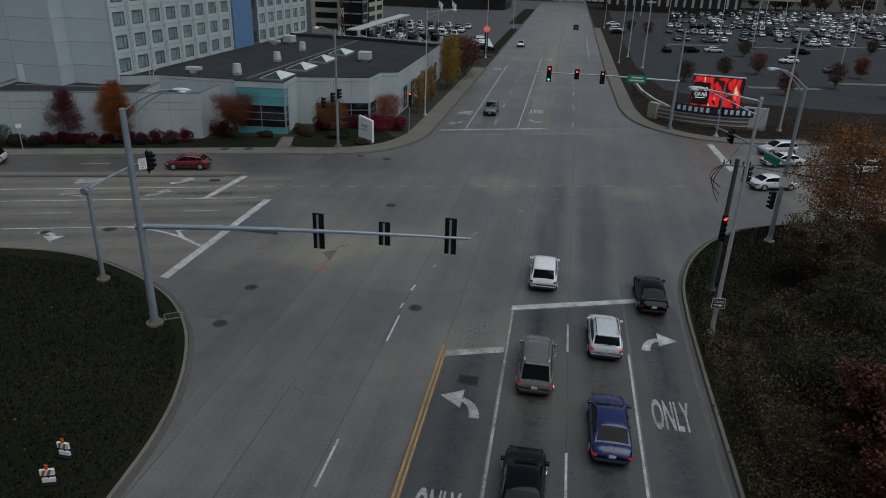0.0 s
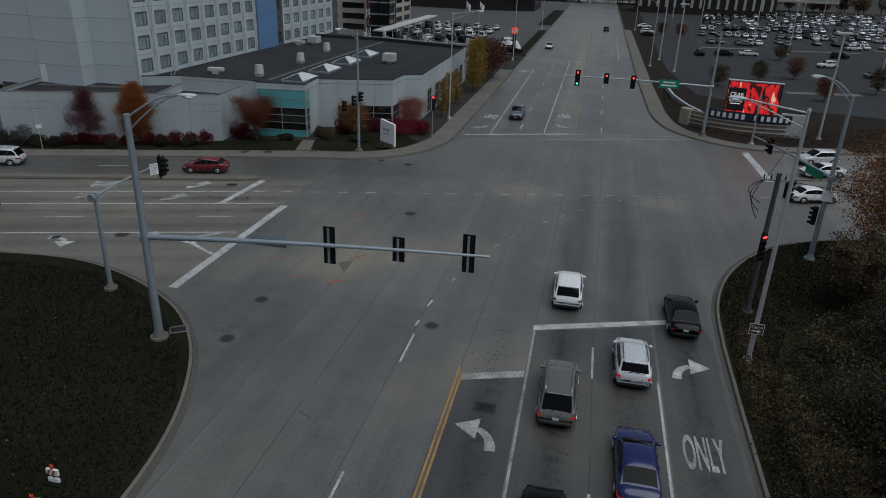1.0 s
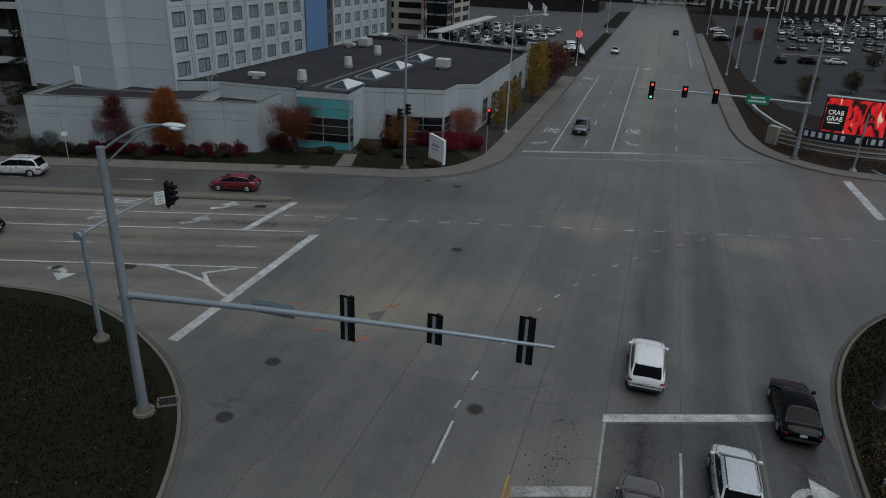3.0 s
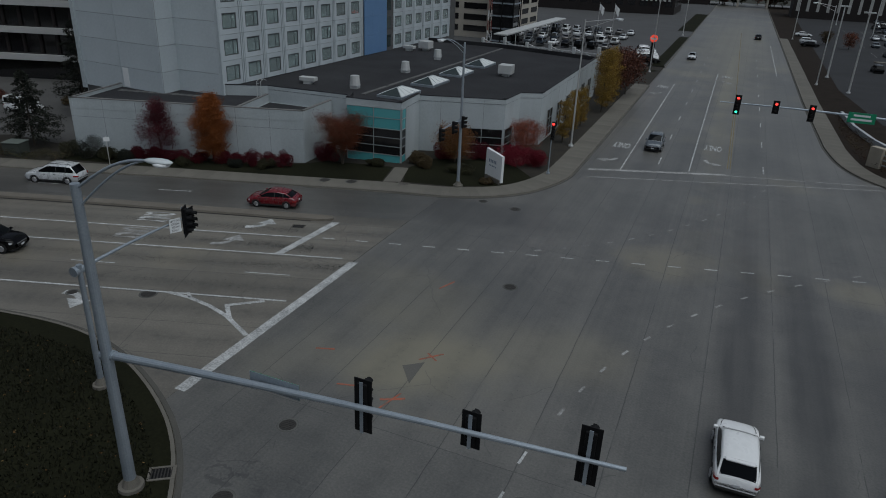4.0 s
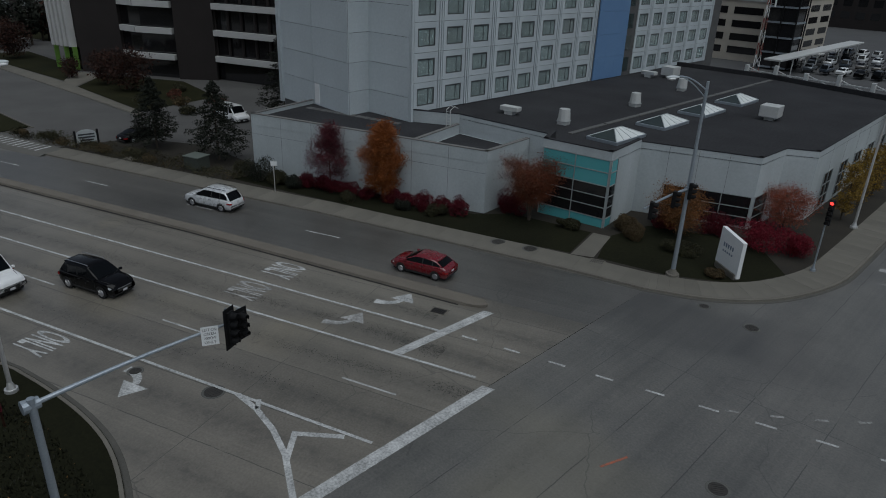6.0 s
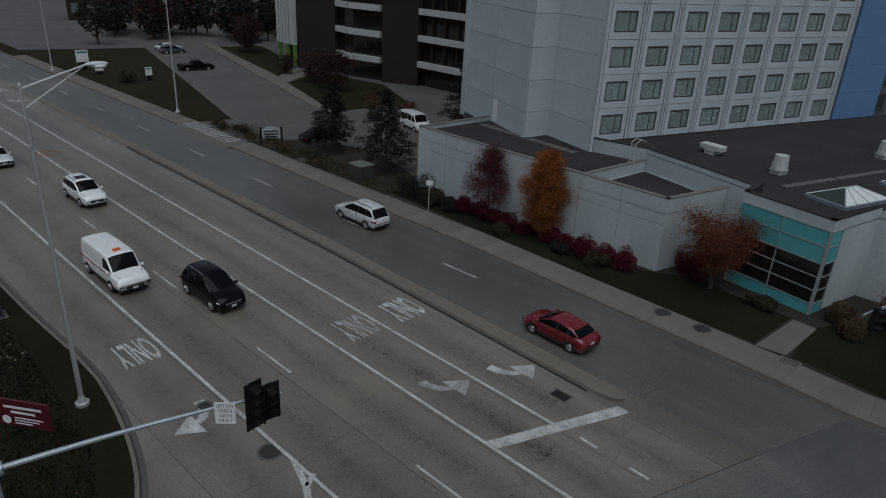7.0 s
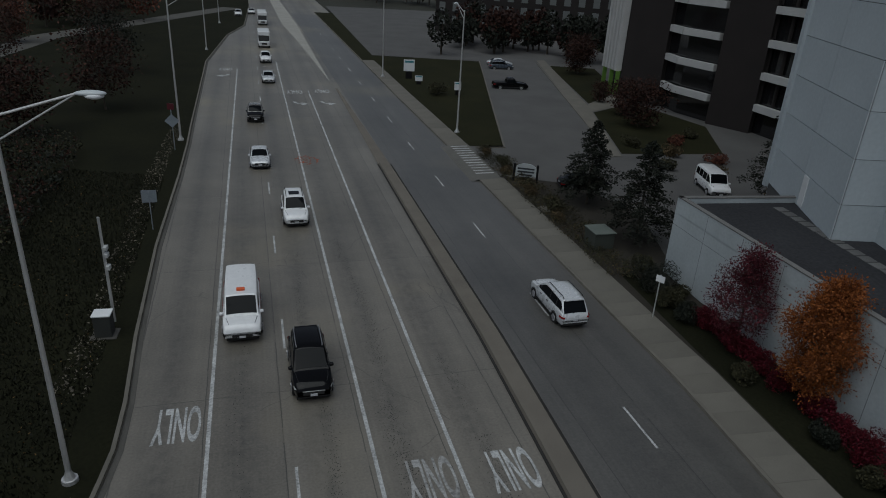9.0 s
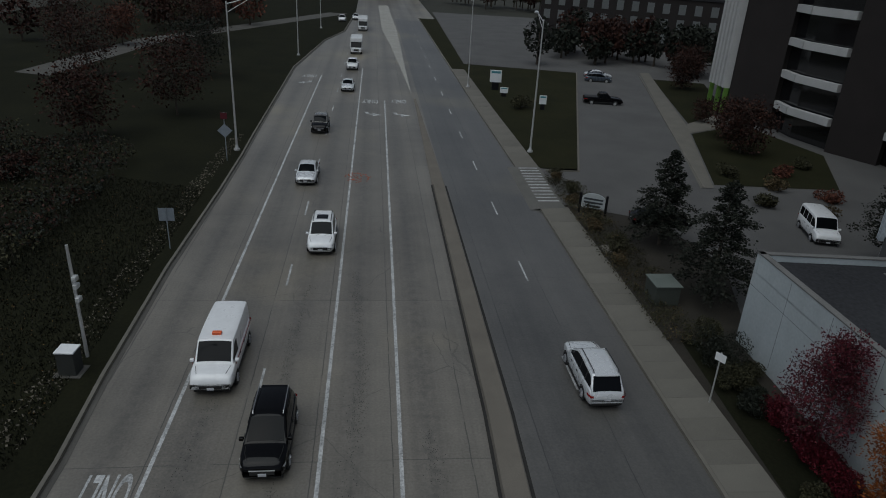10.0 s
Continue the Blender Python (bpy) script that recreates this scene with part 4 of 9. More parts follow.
def bay_panel():
    """A cladding panel with a window opening cut through it."""
    bm = bmesh.new()
    t, a, z = 0.10, BAY / 2 - 0.345, FL / 2 - 0.02
    rings = []
    for x, q, w in ((0.0, a, z), (t, a, z), (t, WW / 2, WH / 2), (0.0, WW / 2, WH / 2)):
        rings.append([bm.verts.new((x, y, h)) for y, h in ((-q, -w), (q, -w), (q, w), (-q, w))])
    for p, q in zip(rings, rings[1:]):
        for i in range(4):
            bm.faces.new((p[i], p[(i + 1) % 4], q[(i + 1) % 4], q[i]))
    bmesh.ops.recalc_face_normals(bm, faces=bm.faces)
    return bm


def pilaster_mesh():
    bm = bmesh.new()
    for s in (-1, 1):
        box(bm, 0.0, s * 0.15 - 0.095, -FL / 2 + 0.012, 0.13, s * 0.15 + 0.095, FL / 2 - 0.012, 0.015)
    return bm


def window_frame():
    bm = bmesh.new()
    for s in (-1, 1):
        box(bm, -0.01, s * (WW / 2 - 0.055) - 0.055, -WH / 2, 0.085, s * (WW / 2 - 0.055) + 0.055, WH / 2)
        box(bm, -0.01, -WW / 2 + 0.11, s * (WH / 2 - 0.055) - 0.055, 0.085, WW / 2 - 0.11, s * (WH / 2 - 0.055) + 0.055)
    box(bm, -0.01, 0.35, -WH / 2 + 0.08, 0.07, 0.41, WH / 2 - 0.08)
    return bm


def window_pane():
    bm = bmesh.new()
    box(bm, 0.028, -WW / 2 + 0.08, -WH / 2 + 0.08, 0.036, WW / 2 - 0.08, WH / 2 - 0.08)
    return bm


def curtain_mesh():
    bm = bmesh.new()
    k = 14
    for s0, s1 in ((-WW / 2 + 0.1, -WW / 2 + 0.75), (-0.3, WW / 2 - 0.1)):
        prev = None
        for i in range(k + 1):
            y = s0 + (s1 - s0) * i / k
            x = 0.012 + 0.006 * (i % 2)
            cur = (bm.verts.new((x, y, -WH / 2 + 0.08)), bm.verts.new((x, y, WH / 2 - 0.08)))
            if prev:
                bm.faces.new((prev[0], cur[0], cur[1], prev[1]))
            prev = cur
    return bm


PANE = glassy("clear_window_glass", (0.75, 0.85, 0.85), 0.03)
PANE.node_tree.nodes["Principled BSDF"].inputs["Transmission Weight"].default_value = 0.9
first = {}
for side, ys in ((0, [39.65 + BAY * i for i in range(8)]), (1, [80.5 + BAY * i for i in range(6)])):
    for y in ys:
        for r in range(10):
            z = 7.04 + FL * r
            m = pose(-53.4 + 61, y - 70, z)
            if not first:
                first["panel"] = part("facade_panel", bay_panel(), CLADDING, hotel)
                first["panel"].matrix_basis = m
                first["pilaster"] = part("pilaster", pilaster_mesh(), CLADDING, hotel)
                first["pilaster"].matrix_basis = m @ pose(0, BAY / 2, 0)
                win = part("window", window_frame(), WIN_FRAME, hotel, "aluminium framed hotel window")
                win.matrix_basis = m
                first["window"] = win
                first["pane"] = part("pane", window_pane(), PANE, win)
                first["pane"].visible_shadow = False
                first["curtain"] = part("curtain", curtain_mesh(), CURTAIN, win)
            else:
                shared("facade_panel", first["panel"], m, hotel)
                shared("pilaster", first["pilaster"], m @ pose(0, BAY / 2, 0), hotel)
                win = shared("window", first["window"], m, hotel)
                o = shared("pane", first["pane"], Matrix.Identity(4), win)
                o.visible_shadow = False
                if random.random() < 0.93:
                    shared("curtain", first["curtain"], Matrix.Identity(4), win)
for i, y0 in enumerate((69.4, 71.75, 74.1)):
    for r in range(10):
        bm = bmesh.new()
        box(bm, -53.42 + 61, y0 - 70 + 0.02, 5.65 + FL * r, -53.4 + 61 + 0.16, y0 + 2.36 - 70, 5.65 + FL * (r + 1) - 0.02)
        part("blue_panel", bm, BLUE_PANEL, hotel)
for r in range(10):
    bm = bmesh.new()
    box(bm, -53.42 + 61, 76.6 - 70, 5.65 + FL * r + 0.5, -53.4 + 61 + 0.05, 78.0 - 70, 5.65 + FL * r + 2.3)
    part("narrow_window", bm, WIN_GLASS, hotel)
bm = bmesh.new()
box(bm, -0.45, -0.04, 0, 0.45, 0.06, 2.1, 0.01)
dr = part("door", bm, SIGN_WHITE, hotel, "white flush service door onto the low roof")
dr.matrix_basis = pose(-64.75 + 61, 35.2 - 70, 4.95, 0, 0, -5.7)

annex = empty("hotel_annex", -40, 60, 0, 0, "low grey-white hotel annex with a black flat roof and glazed corner", "building")
OX, OY = -40, 60
MAINB = [(-53.4, 37.8), (-49.2, 40.2), (-38.9, 40.7), (-37.8, 38.0), (-31.8, 38.7), (-32.4, 44.3), (-23.6, 47.3), (-23.4, 52.0), (-21.2, 53.2), (-22.0, 88.0), (-40, 93), (-53.4, 93)]
LOWB = [(-64.0, 26.8), (-40.6, 34.3), (-41.1, 40.5), (-49.2, 40.2), (-53.4, 37.8), (-59.2, 37.5), (-58.9, 34.7), (-66.0, 35.4)]


def local(pts, ox=OX, oy=OY):
    return [(x - ox, y - oy) for x, y in pts]


bm = bmesh.new()
prism(bm, local([(x, y) for x, y in LOWB]), -0.9, 4.15)
part("low_wing", bm, STUCCO, annex)
bm = bmesh.new()
prism(bm, local([(-63.7, 27.1), (-47.5, 32.3), (-49.2, 40.0), (-53.4, 37.7), (-59.2, 37.4), (-58.9, 34.6), (-65.7, 35.3)]), 4.15, 4.85)
part("low_roof", bm, ROOF, annex)
bm = bmesh.new()
prism(bm, local([(-47.2, 32.4), (-40.9, 34.5), (-41.4, 40.3), (-48.9, 40.0)]), 4.15, 4.17)
part("yard_floor", bm, ROOF, annex)
bm = bmesh.new()
prism(bm, local(MAINB), -0.9, ROOF_Z)
part("main_wall", bm, STUCCO, annex)
bm = bmesh.new()
prism(bm, local(MAINB), ROOF_Z, ROOF_Z + 0.03)
part("main_roof", bm, ROOF, annex)


PARAPET_CAP = surface("weathered_parapet_cap", (0.10, 0.098, 0.094), (0.18, 0.177, 0.17), 0.6, 0.8, fine=9)


def parapet(pts, z0, z1, parent, thick=0.32, lined=False):
    """Parapet walls inside a run of plan points (building on the left), each with a cap; lined ones carry the roof membrane over the top."""
    for a, b in zip(pts, pts[1:]):
        bm, bc = bmesh.new(), bmesh.new()
        a, b = Vector(a), Vector(b)
        d = (b - a).normalized()
        o = Vector((-d.y, d.x))
        prism(bm, local([tuple(a), tuple(b), tuple(b + o * thick), tuple(a + o * thick)]), z0, z1)
        e = d * 0.04
        prism(bc, local([tuple(a - o * 0.02 - e), tuple(b - o * 0.02 + e), tuple(b + o * (thick + 0.03) + e), tuple(a + o * (thick + 0.03) - e)]), z1, z1 + 0.07)
        part("parapet", bm, STUCCO, parent)
        part("coping", bc, ROOF if lined else PARAPET_CAP, parent)
        if lined:
            bl = bmesh.new()
            prism(bl, local([tuple(a + o * (thick + 0.002)), tuple(b + o * (thick + 0.002)), tuple(b + o * (thick + 0.025)), tuple(a + o * (thick + 0.025))]), z0, z1 - 0.003)
            part("roof_membrane", bl, ROOF, parent)


parapet([(-66.0, 35.4), (-64.0, 26.8), (-40.6, 34.3), (-41.1, 40.5)], 4.1, 5.2, annex)
parapet([(-47.3, 32.2), (-49.0, 40.0)], 4.1, 5.05, annex)
parapet([(-53.2, 37.9), (-49.2, 40.2), (-38.9, 40.7)], ROOF_Z - 0.05, 5.95, annex, lined=True)
parapet([(-38.9, 40.7), (-37.8, 38.0), (-31.8, 38.7), (-32.4, 44.3)], ROOF_Z - 0.05, 6.3, annex, lined=True)
parapet([(-32.4, 44.3), (-23.6, 47.3), (-23.4, 52.0), (-21.2, 53.2), (-22.0, 88.0), (-40, 93), (-53.3, 93)], ROOF_Z - 0.05, 6.1, annex, lined=True)

# panel joints of the annex walls, recessed dark reveals
def reveals(a, b, z0, z1, cols, name="wall_joint", horizontals=()):
    a, b = Vector(a), Vector(b)
    d = (b - a)
    n = Vector((d.y, -d.x)).normalized()
    u = d.normalized() * 0.012
    for i in range(1, cols):
        p = a + d * i / cols
        bm = bmesh.new()
        prism(bm, local([tuple(p - u + n * 0.004), tuple(p + u + n * 0.004), tuple(p + u - n * 0.02), tuple(p - u - n * 0.02)]), z0, z1)
        part(name, bm, CLAD_SEAM, annex)
    for z in horizontals:
        bm = bmesh.new()
        prism(bm, local([tuple(a + n * 0.004), tuple(b + n * 0.004), tuple(b - n * 0.02), tuple(a - n * 0.02)]), z, z + 0.02)
        part(name, bm, CLAD_SEAM, annex)


reveals((-64.0, 26.8), (-40.6, 34.3), 0.0, 5.1, 7, horizontals=(3.3,))
reveals((-32.4, 44.3), (-23.6, 47.3), 2.9, 6.0, 4)
reveals((-21.2, 53.2), (-22.0, 88), 0.2, 6.0, 8)


def glazing(a, b, z0, z1, cols, rows, parent, mats, proud=0.05, frame=0.07):
    """A glazed wall from a to b (outside on its right): a pane in each bay, mullions and transoms."""
    a, b = Vector(a), Vector(b)
    d = (b - a)
    length = d.length
    ang = math.degrees(math.atan2(d.y, d.x))
    g = empty("glazing", a.x - OX, a.y - OY, 0, ang)
    g.parent = parent
    w = length / cols
    zr = [z0] + list(rows) + [z1]
    for i in range(cols):
        for j in range(len(zr) - 1):
            bm = bmesh.new()
            box(bm, i * w + frame / 2, -proud * 0.5, zr[j] + frame / 2, (i + 1) * w - frame / 2, 0.0, zr[j + 1] - frame / 2)
            part("pane", bm, mats[j], g)
    for i in range(cols + 1):
        bm = bmesh.new()
        box(bm, i * w - frame / 2, -proud * 1.6, z0, i * w + frame / 2, 0.0, z1)
        part("mullion", bm, MULLION, g)
    for z in zr:
        bm = bmesh.new()
        box(bm, 0, -proud * 1.3, z - frame / 2, length, 0.0, z + frame / 2)
        part("transom", bm, MULLION, g)
    return g


glazing((-37.7, 38.0), (-31.85, 38.68), -0.1, 5.6, 2, (0.8, 1.7, 2.6, 3.5, 4.6), annex, [TEAL_GLASS, DARK_GLASS, DARK_GLASS, DARK_GLASS, TEAL_GLASS, TEAL_GLASS])
glazing((-31.8, 38.75), (-31.92, 39.9), -0.1, 5.6, 1, (0.8, 1.7, 2.6, 3.5, 4.6), annex, [TEAL_GLASS, DARK_GLASS, DARK_GLASS, DARK_GLASS, TEAL_GLASS, TEAL_GLASS])
glazing((-30.2, 45.05), (-23.75, 47.25), 0.3, 2.85, 3, (1.1, 1.9), annex, [DARK_GLASS] * 3)
glazing((-23.6, 47.4), (-23.5, 49.7), 0.3, 2.85, 1, (1.1, 1.9), annex, [DARK_GLASS] * 3)
for i in range(6):
    y = 56.5 + 5.0 * i
    glazing((-21.2 - 0.023 * (y - 53.2), y), (-21.2 - 0.023 * (y - 50.8), y + 2.4), 0.4, 3.6, 2, (1.4, 2.5), annex, [DARK_GLASS] * 3)


# ---- roof furniture ----
def skylight(x, y, rz, sx, sy):
    e = empty("skylight", x, y, ROOF_Z + 0.03, rz, "pyramid skylight, its sky-bright and shaded faces put into the colour, on the black roof", "skylight", "skylights on the roof")
    bm = bmesh.new()
    box(bm, -sx / 2, -sy / 2, 0, sx / 2, sy / 2, 0.28, 0.02)
    part("kerb", bm, GALV, e)
    bm = bmesh.new()
    k = [(-sx / 2 + 0.1, -sy / 2 + 0.1), (sx / 2 - 0.1, -sy / 2 + 0.1), (sx / 2 - 0.1, sy / 2 - 0.1), (-sx / 2 + 0.1, sy / 2 - 0.1)]
    r0, r1 = (0, -sy * 0.12, 0.95), (0, sy * 0.12, 0.95)
    v = [bm.verts.new((px, py, 0.285)) for px, py in k] + [bm.verts.new(r0), bm.verts.new(r1)]
    for f in ((0, 1, 4), (1, 2, 5, 4), (2, 3, 5), (3, 0, 4, 5)):
        bm.faces.new([v[i] for i in f])
    bm.faces.ensure_lookup_table()
    # south and west faces take the shaded colour, the others the sky-bright one
    bm.faces[0].material_index = bm.faces[3].material_index = 1
    part("pyramid", bm, [SKYLIGHT, SKYLIGHT_SHADED], e)
    for a, b in (((*k[0], 0.29), r0), ((*k[1], 0.29), r0), ((*k[2], 0.29), r1), ((*k[3], 0.29), r1), (r0, r1)):
        bm = bmesh.new()
        tube(bm, a, b, 0.045, 0.045, 6)
        part("rafter", bm, MULLION, e)
    for s in (-1, 1):
        for q in (-0.3, 0.0, 0.3):
            bm = bmesh.new()
            tube(bm, (s * (sx / 2 - 0.1), q * sy * 0.8, 0.3), (0, q * sy * 0.3, 0.95), 0.03, 0.03, 6)
            part("glazing_bar", bm, MULLION, e)
    return e


for y in (45.6, 54.0, 62.5, 71.5):
    skylight(-35.5, y, 0, 3.0, 5.0)


def roof_unit(x, y, kind):
    e = empty("roof_vent", x, y, ROOF_Z + 0.03, random.uniform(-8, 8), "pale sheet metal roof ventilator on a curb", "roof vent", "roof vents")
    bm = bmesh.new()
    box(bm, -0.45, -0.45, 0, 0.45, 0.45, 0.35, 0.02)
    part("curb", bm, METAL_LIGHT, e)
    bm = bmesh.new()
    if kind == 0:
        box(bm, -1.0, -0.45, 0.35, 1.0, 0.45, 0.8, 0.06)
    elif kind == 1:
        bmesh.ops.create_cone(bm, cap_ends=True, segments=10, radius1=0.62, radius2=0.5, depth=1.1, matrix=pose(0, 0, 0.9))
    else:
        box(bm, -0.9, -0.9, 0.35, 0.9, 0.9, 1.5, 0.06)
    part("cap", bm, METAL_LIGHT, e)
    bm = bmesh.new()
    box(bm, -0.5, -0.5, 0.30, 0.5, 0.5, 0.38, 0.01)
    part("flashing", bm, COPING, e)
    return e


for x, y, k in ((-47.4, 45.6, 0), (-41.5, 46.2, 1), (-41.6, 59.5, 1), (-42.9, 73, 1), (-50.5, 79, 0), (-48.5, 81, 2), (-29.5, 65, 2)):
    roof_unit(x, y, k)
bm = bmesh.new()
for i in range(8):
    box(bm, -39.3 + 0.1, 43.5 + i * 6, ROOF_Z + 0.03, -38.7, 49.3 + i * 6, ROOF_Z + 0.12, 0.01)
tagged(part("roof_expansion_joint", bm, ROOF_PAVER), "raised grey joint strip along the flat roof", "roof joint", kind="structure")
pave = empty("roof_walkway", 0, 0, 0, 0, "row of square concrete pavers on the low roof", "walkway")
for i in range(13):
    bm = bmesh.new()
    box(bm, -0.38, -0.38, 0, 0.38, 0.38, 0.05)
    o = part("paver", bm, ROOF_PAVER, pave)
    o.matrix_basis = pose(-63.9 + i * 0.86, 33.7 + i * 0.2, 4.85, 0, 0, 10 + random.uniform(-3, 3))
bm = bmesh.new()
for s in (0, 0.5):
    pipe(bm, [(-49.4 + s, 38.6, 4.2), (-49.4 + s, 38.6, 6.6), (-49.3 + s, 39.0, 6.9), (-49.2 + s, 39.4, 6.7)], 0.035)
for i in range(7):
    tube(bm, (-49.4, 38.6, 4.6 + 0.3 * i), (-48.9, 38.6, 4.6 + 0.3 * i), 0.02, 0.02, 6)
tagged(part("roof_ladder", bm, METAL_LIGHT), "pale steel roof access ladder against the parapet", "ladder")


# ---- street lamps, signals and signs ----
def luminaire(parent, p, d, size=1.0):
    """A cobra-head lamp at p, pointing along the plan direction d."""
    ang = math.degrees(math.atan2(d[1], d[0]))
    bm = bmesh.new()
    bmesh.ops.create_uvsphere(bm, u_segments=16, v_segments=10, radius=0.5)
    for v in bm.verts:
        v.co.x *= 0.95 * size
        v.co.y *= 0.36 * size * (1.0 + 0.35 * v.co.x)
        v.co.z *= 0.22 * size if v.co.z > 0 else 0.16 * size
    o = part("luminaire", bm, surface("lamp_housing", (0.42, 0.46, 0.48), (0.58, 0.61, 0.62), 2, 0.4) if "lamp_housing" not in bpy.data.materials else bpy.data.materials["lamp_housing"], parent, smooth=True)
    o.matrix_basis = pose(p[0], p[1], p[2], 0, 0, ang)
    bm = bmesh.new()
    bmesh.ops.create_uvsphere(bm, u_segments=12, v_segments=6, radius=0.3)
    for v in bm.verts:
        v.co.y *= 0.8
        v.co.z *= 0.35
    l = part("lens", bm, SIGN_WHITE, o, smooth=True)
    l.matrix_basis = pose(0.1, 0, -0.07)


def pole_with_base(parent, h, r0, r1, mat, flange=0.0):
    bm = bmesh.new()
    tube(bm, (0, 0, 0), (0, 0, h), r0, r1, 16)
    part("pole", bm, mat, parent, smooth=False)
    bm = bmesh.new()
    if flange:
        tube(bm, (0, 0, -0.05), (0, 0, 0.16), flange * 1.05, flange, 12)
        tube(bm, (0, 0, 0.16), (0, 0, 0.5), flange * 0.72, r0 * 1.05, 12)
    else:
        tube(bm, (0, 0, -0.05), (0, 0, 0.1), r0 * 2.0, r0 * 1.9, 12)
    part("base", bm, CURB if flange > 0.4 else mat, parent)


def street_lamp(x, y, h, d, arm=2.6, rise=0.9, mat=ALU, r=0.11, z=None, label="tall galvanised street lamp with a bracket arm", curved=False):
    e = empty("street_lamp", x, y, ground_z(x, y) + 0.13 if z is None else z, 0, label, "street lamp", "street lamps")
    pole_with_base(e, h, r, r * 0.6, mat, 0.3)
    dx, dy = Vector(d).normalized()
    n = 9
    for off in (0.0, 1.0):
        bm = bmesh.new()
        pts = []
        for i in range(n):
            t = i / (n - 1)
            zz = h - 0.15 - off * (1 - t) * 0.75 + (rise * math.sin(t * math.pi / 2) if curved else rise * t)
            pts.append((dx * arm * t, dy * arm * t, zz))
        pipe(bm, pts, 0.045 - 0.012 * off, 0.04 - 0.012 * off)
        part("bracket_arm", bm, mat, e)
    bm = bmesh.new()
    tube(bm, (0, 0, h - 0.02), (0, 0, h + 0.08), r * 0.75, r * 0.55, 12)
    part("cap", bm, mat, e)
    luminaire(e, (dx * (arm + 0.4), dy * (arm + 0.4), h - 0.15 + rise), (dx, dy))
    return e


def signal_head(parent, p, face, lit=(), sections=3, plate=True):
    """A traffic signal at p (its middle), facing the plan angle face in degrees."""
    h = 0.36 * sections
    g = empty("signal_head", p[0], p[1], p[2], face)
    g.parent = parent
    bm = bmesh.new()
    box(bm, -0.12, -0.17, -h / 2, 0.12, 0.17, h / 2, 0.03)
    part("housing", bm, BLACK, g)
    if plate:
        bm = bmesh.new()
        box(bm, -0.02, -0.32, -h / 2 - 0.14, 0.02, 0.32, h / 2 + 0.14, 0.01)
        part("backplate", bm, BLACK, g)
        bm = bmesh.new()
        box(bm, -0.145, -0.06, -h / 2 - 0.1, -0.12, 0.06, h / 2 + 0.1)
        part("mounting_bracket", bm, GALV, g)
    for i in range(sections):
        z = h / 2 - 0.18 - 0.36 * i
        bm = bmesh.new()
        bmesh.ops.create_cone(bm, cap_ends=True, segments=18, radius1=0.14, radius2=0.14, depth=0.03, matrix=pose(0.13, 0, z, 0, 90, 0))
        mat = LAMP_RED if (i in lit and i == 0) else LAMP_GREEN if i in lit else LENS_DARK
        part("lens", bm, mat, g)
        bm = bmesh.new()
        k = 14
        for j in range(k):
            a, b = radians(-40 + 260 * j / k), radians(-40 + 260 * (j + 1) / k)
            vs = [bm.verts.new((0.12 + w * (0.30 if 60 < (-40 + 260 * j / k) < 150 or w == 0 else 0.22), 0.155 * math.cos(q), z + 0.155 * math.sin(q))) for w, q in ((0, a), (1, a), (1, b), (0, b))]
            bm.faces.new(vs)
        part("visor", bm, BLACK, g)
    return g


def lettered_face(text, parent, m, width, height, material):
    """Flat lettering on a sign's face, in the plane of m (x to the right, y up)."""
    cu = bpy.data.curves.new("lettering", "FONT")
    cu.body, cu.align_x, cu.align_y = text, "CENTER", "CENTER"
    tmp = bpy.data.objects.new("lettering", cu)
    me = bpy.data.meshes.new_from_object(tmp)
    bpy.data.objects.remove(tmp)
    co = np.empty(len(me.vertices) * 3)
    me.vertices.foreach_get("co", co)
    co = co.reshape(-1, 3)
    lo, hi = co.min(0), co.max(0)
    co -= (lo + hi) / 2
    co[:, 0] *= width / max(hi[0] - lo[0], 1e-6)
    co[:, 1] *= height / max(hi[1] - lo[1], 1e-6)
    me.vertices.foreach_set("co", co.ravel())
    me.materials.clear()
    me.materials.append(material)
    o = new("lettering", me)
    o.parent = parent
    o.matrix_basis = m
    return o


def sign_board(parent, p, face, w, h, material, name="sign_face", back=GALV):
    """A sheet sign at p facing the plan angle face: a face and a metal back."""
    g = empty("sign_board", p[0], p[1], p[2], face)
    g.parent = parent
    bm = bmesh.new()
    box(bm, 0.0, -w / 2, -h / 2, 0.012, w / 2, h / 2)
    part(name, bm, material, g)
    bm = bmesh.new()
    box(bm, -0.012, -w / 2, -h / 2, -0.001, w / 2, h / 2)
    part("sign_back", bm, back, g)
    return g


FACE = Matrix(((0, 0, 1, 0), (1, 0, 0, 0), (0, 1, 0, 0), (0, 0, 0, 1)))  # text plane turned to face +x


def mast_arm(parent, a, b, r0=0.13, r1=0.06, mat=GALV):
    bm = bmesh.new()
    k = 6
    pts = [tuple(Vector(a).lerp(Vector(b), i / k) + Vector((0, 0, 0.12 * math.sin(math.pi * i / k)))) for i in range(k + 1)]
    pipe(bm, pts, r0, r1, 12)
    o = part("mast_arm", bm, mat, parent)
    bm = bmesh.new()
    d = (Vector(b) - Vector(a)).normalized()
    tube(bm, Vector(a) - d * 0.28, Vector(a) + d * 0.25, 0.24, 0.2, 12)
    part("arm_clamp", bm, mat, parent)
    return o


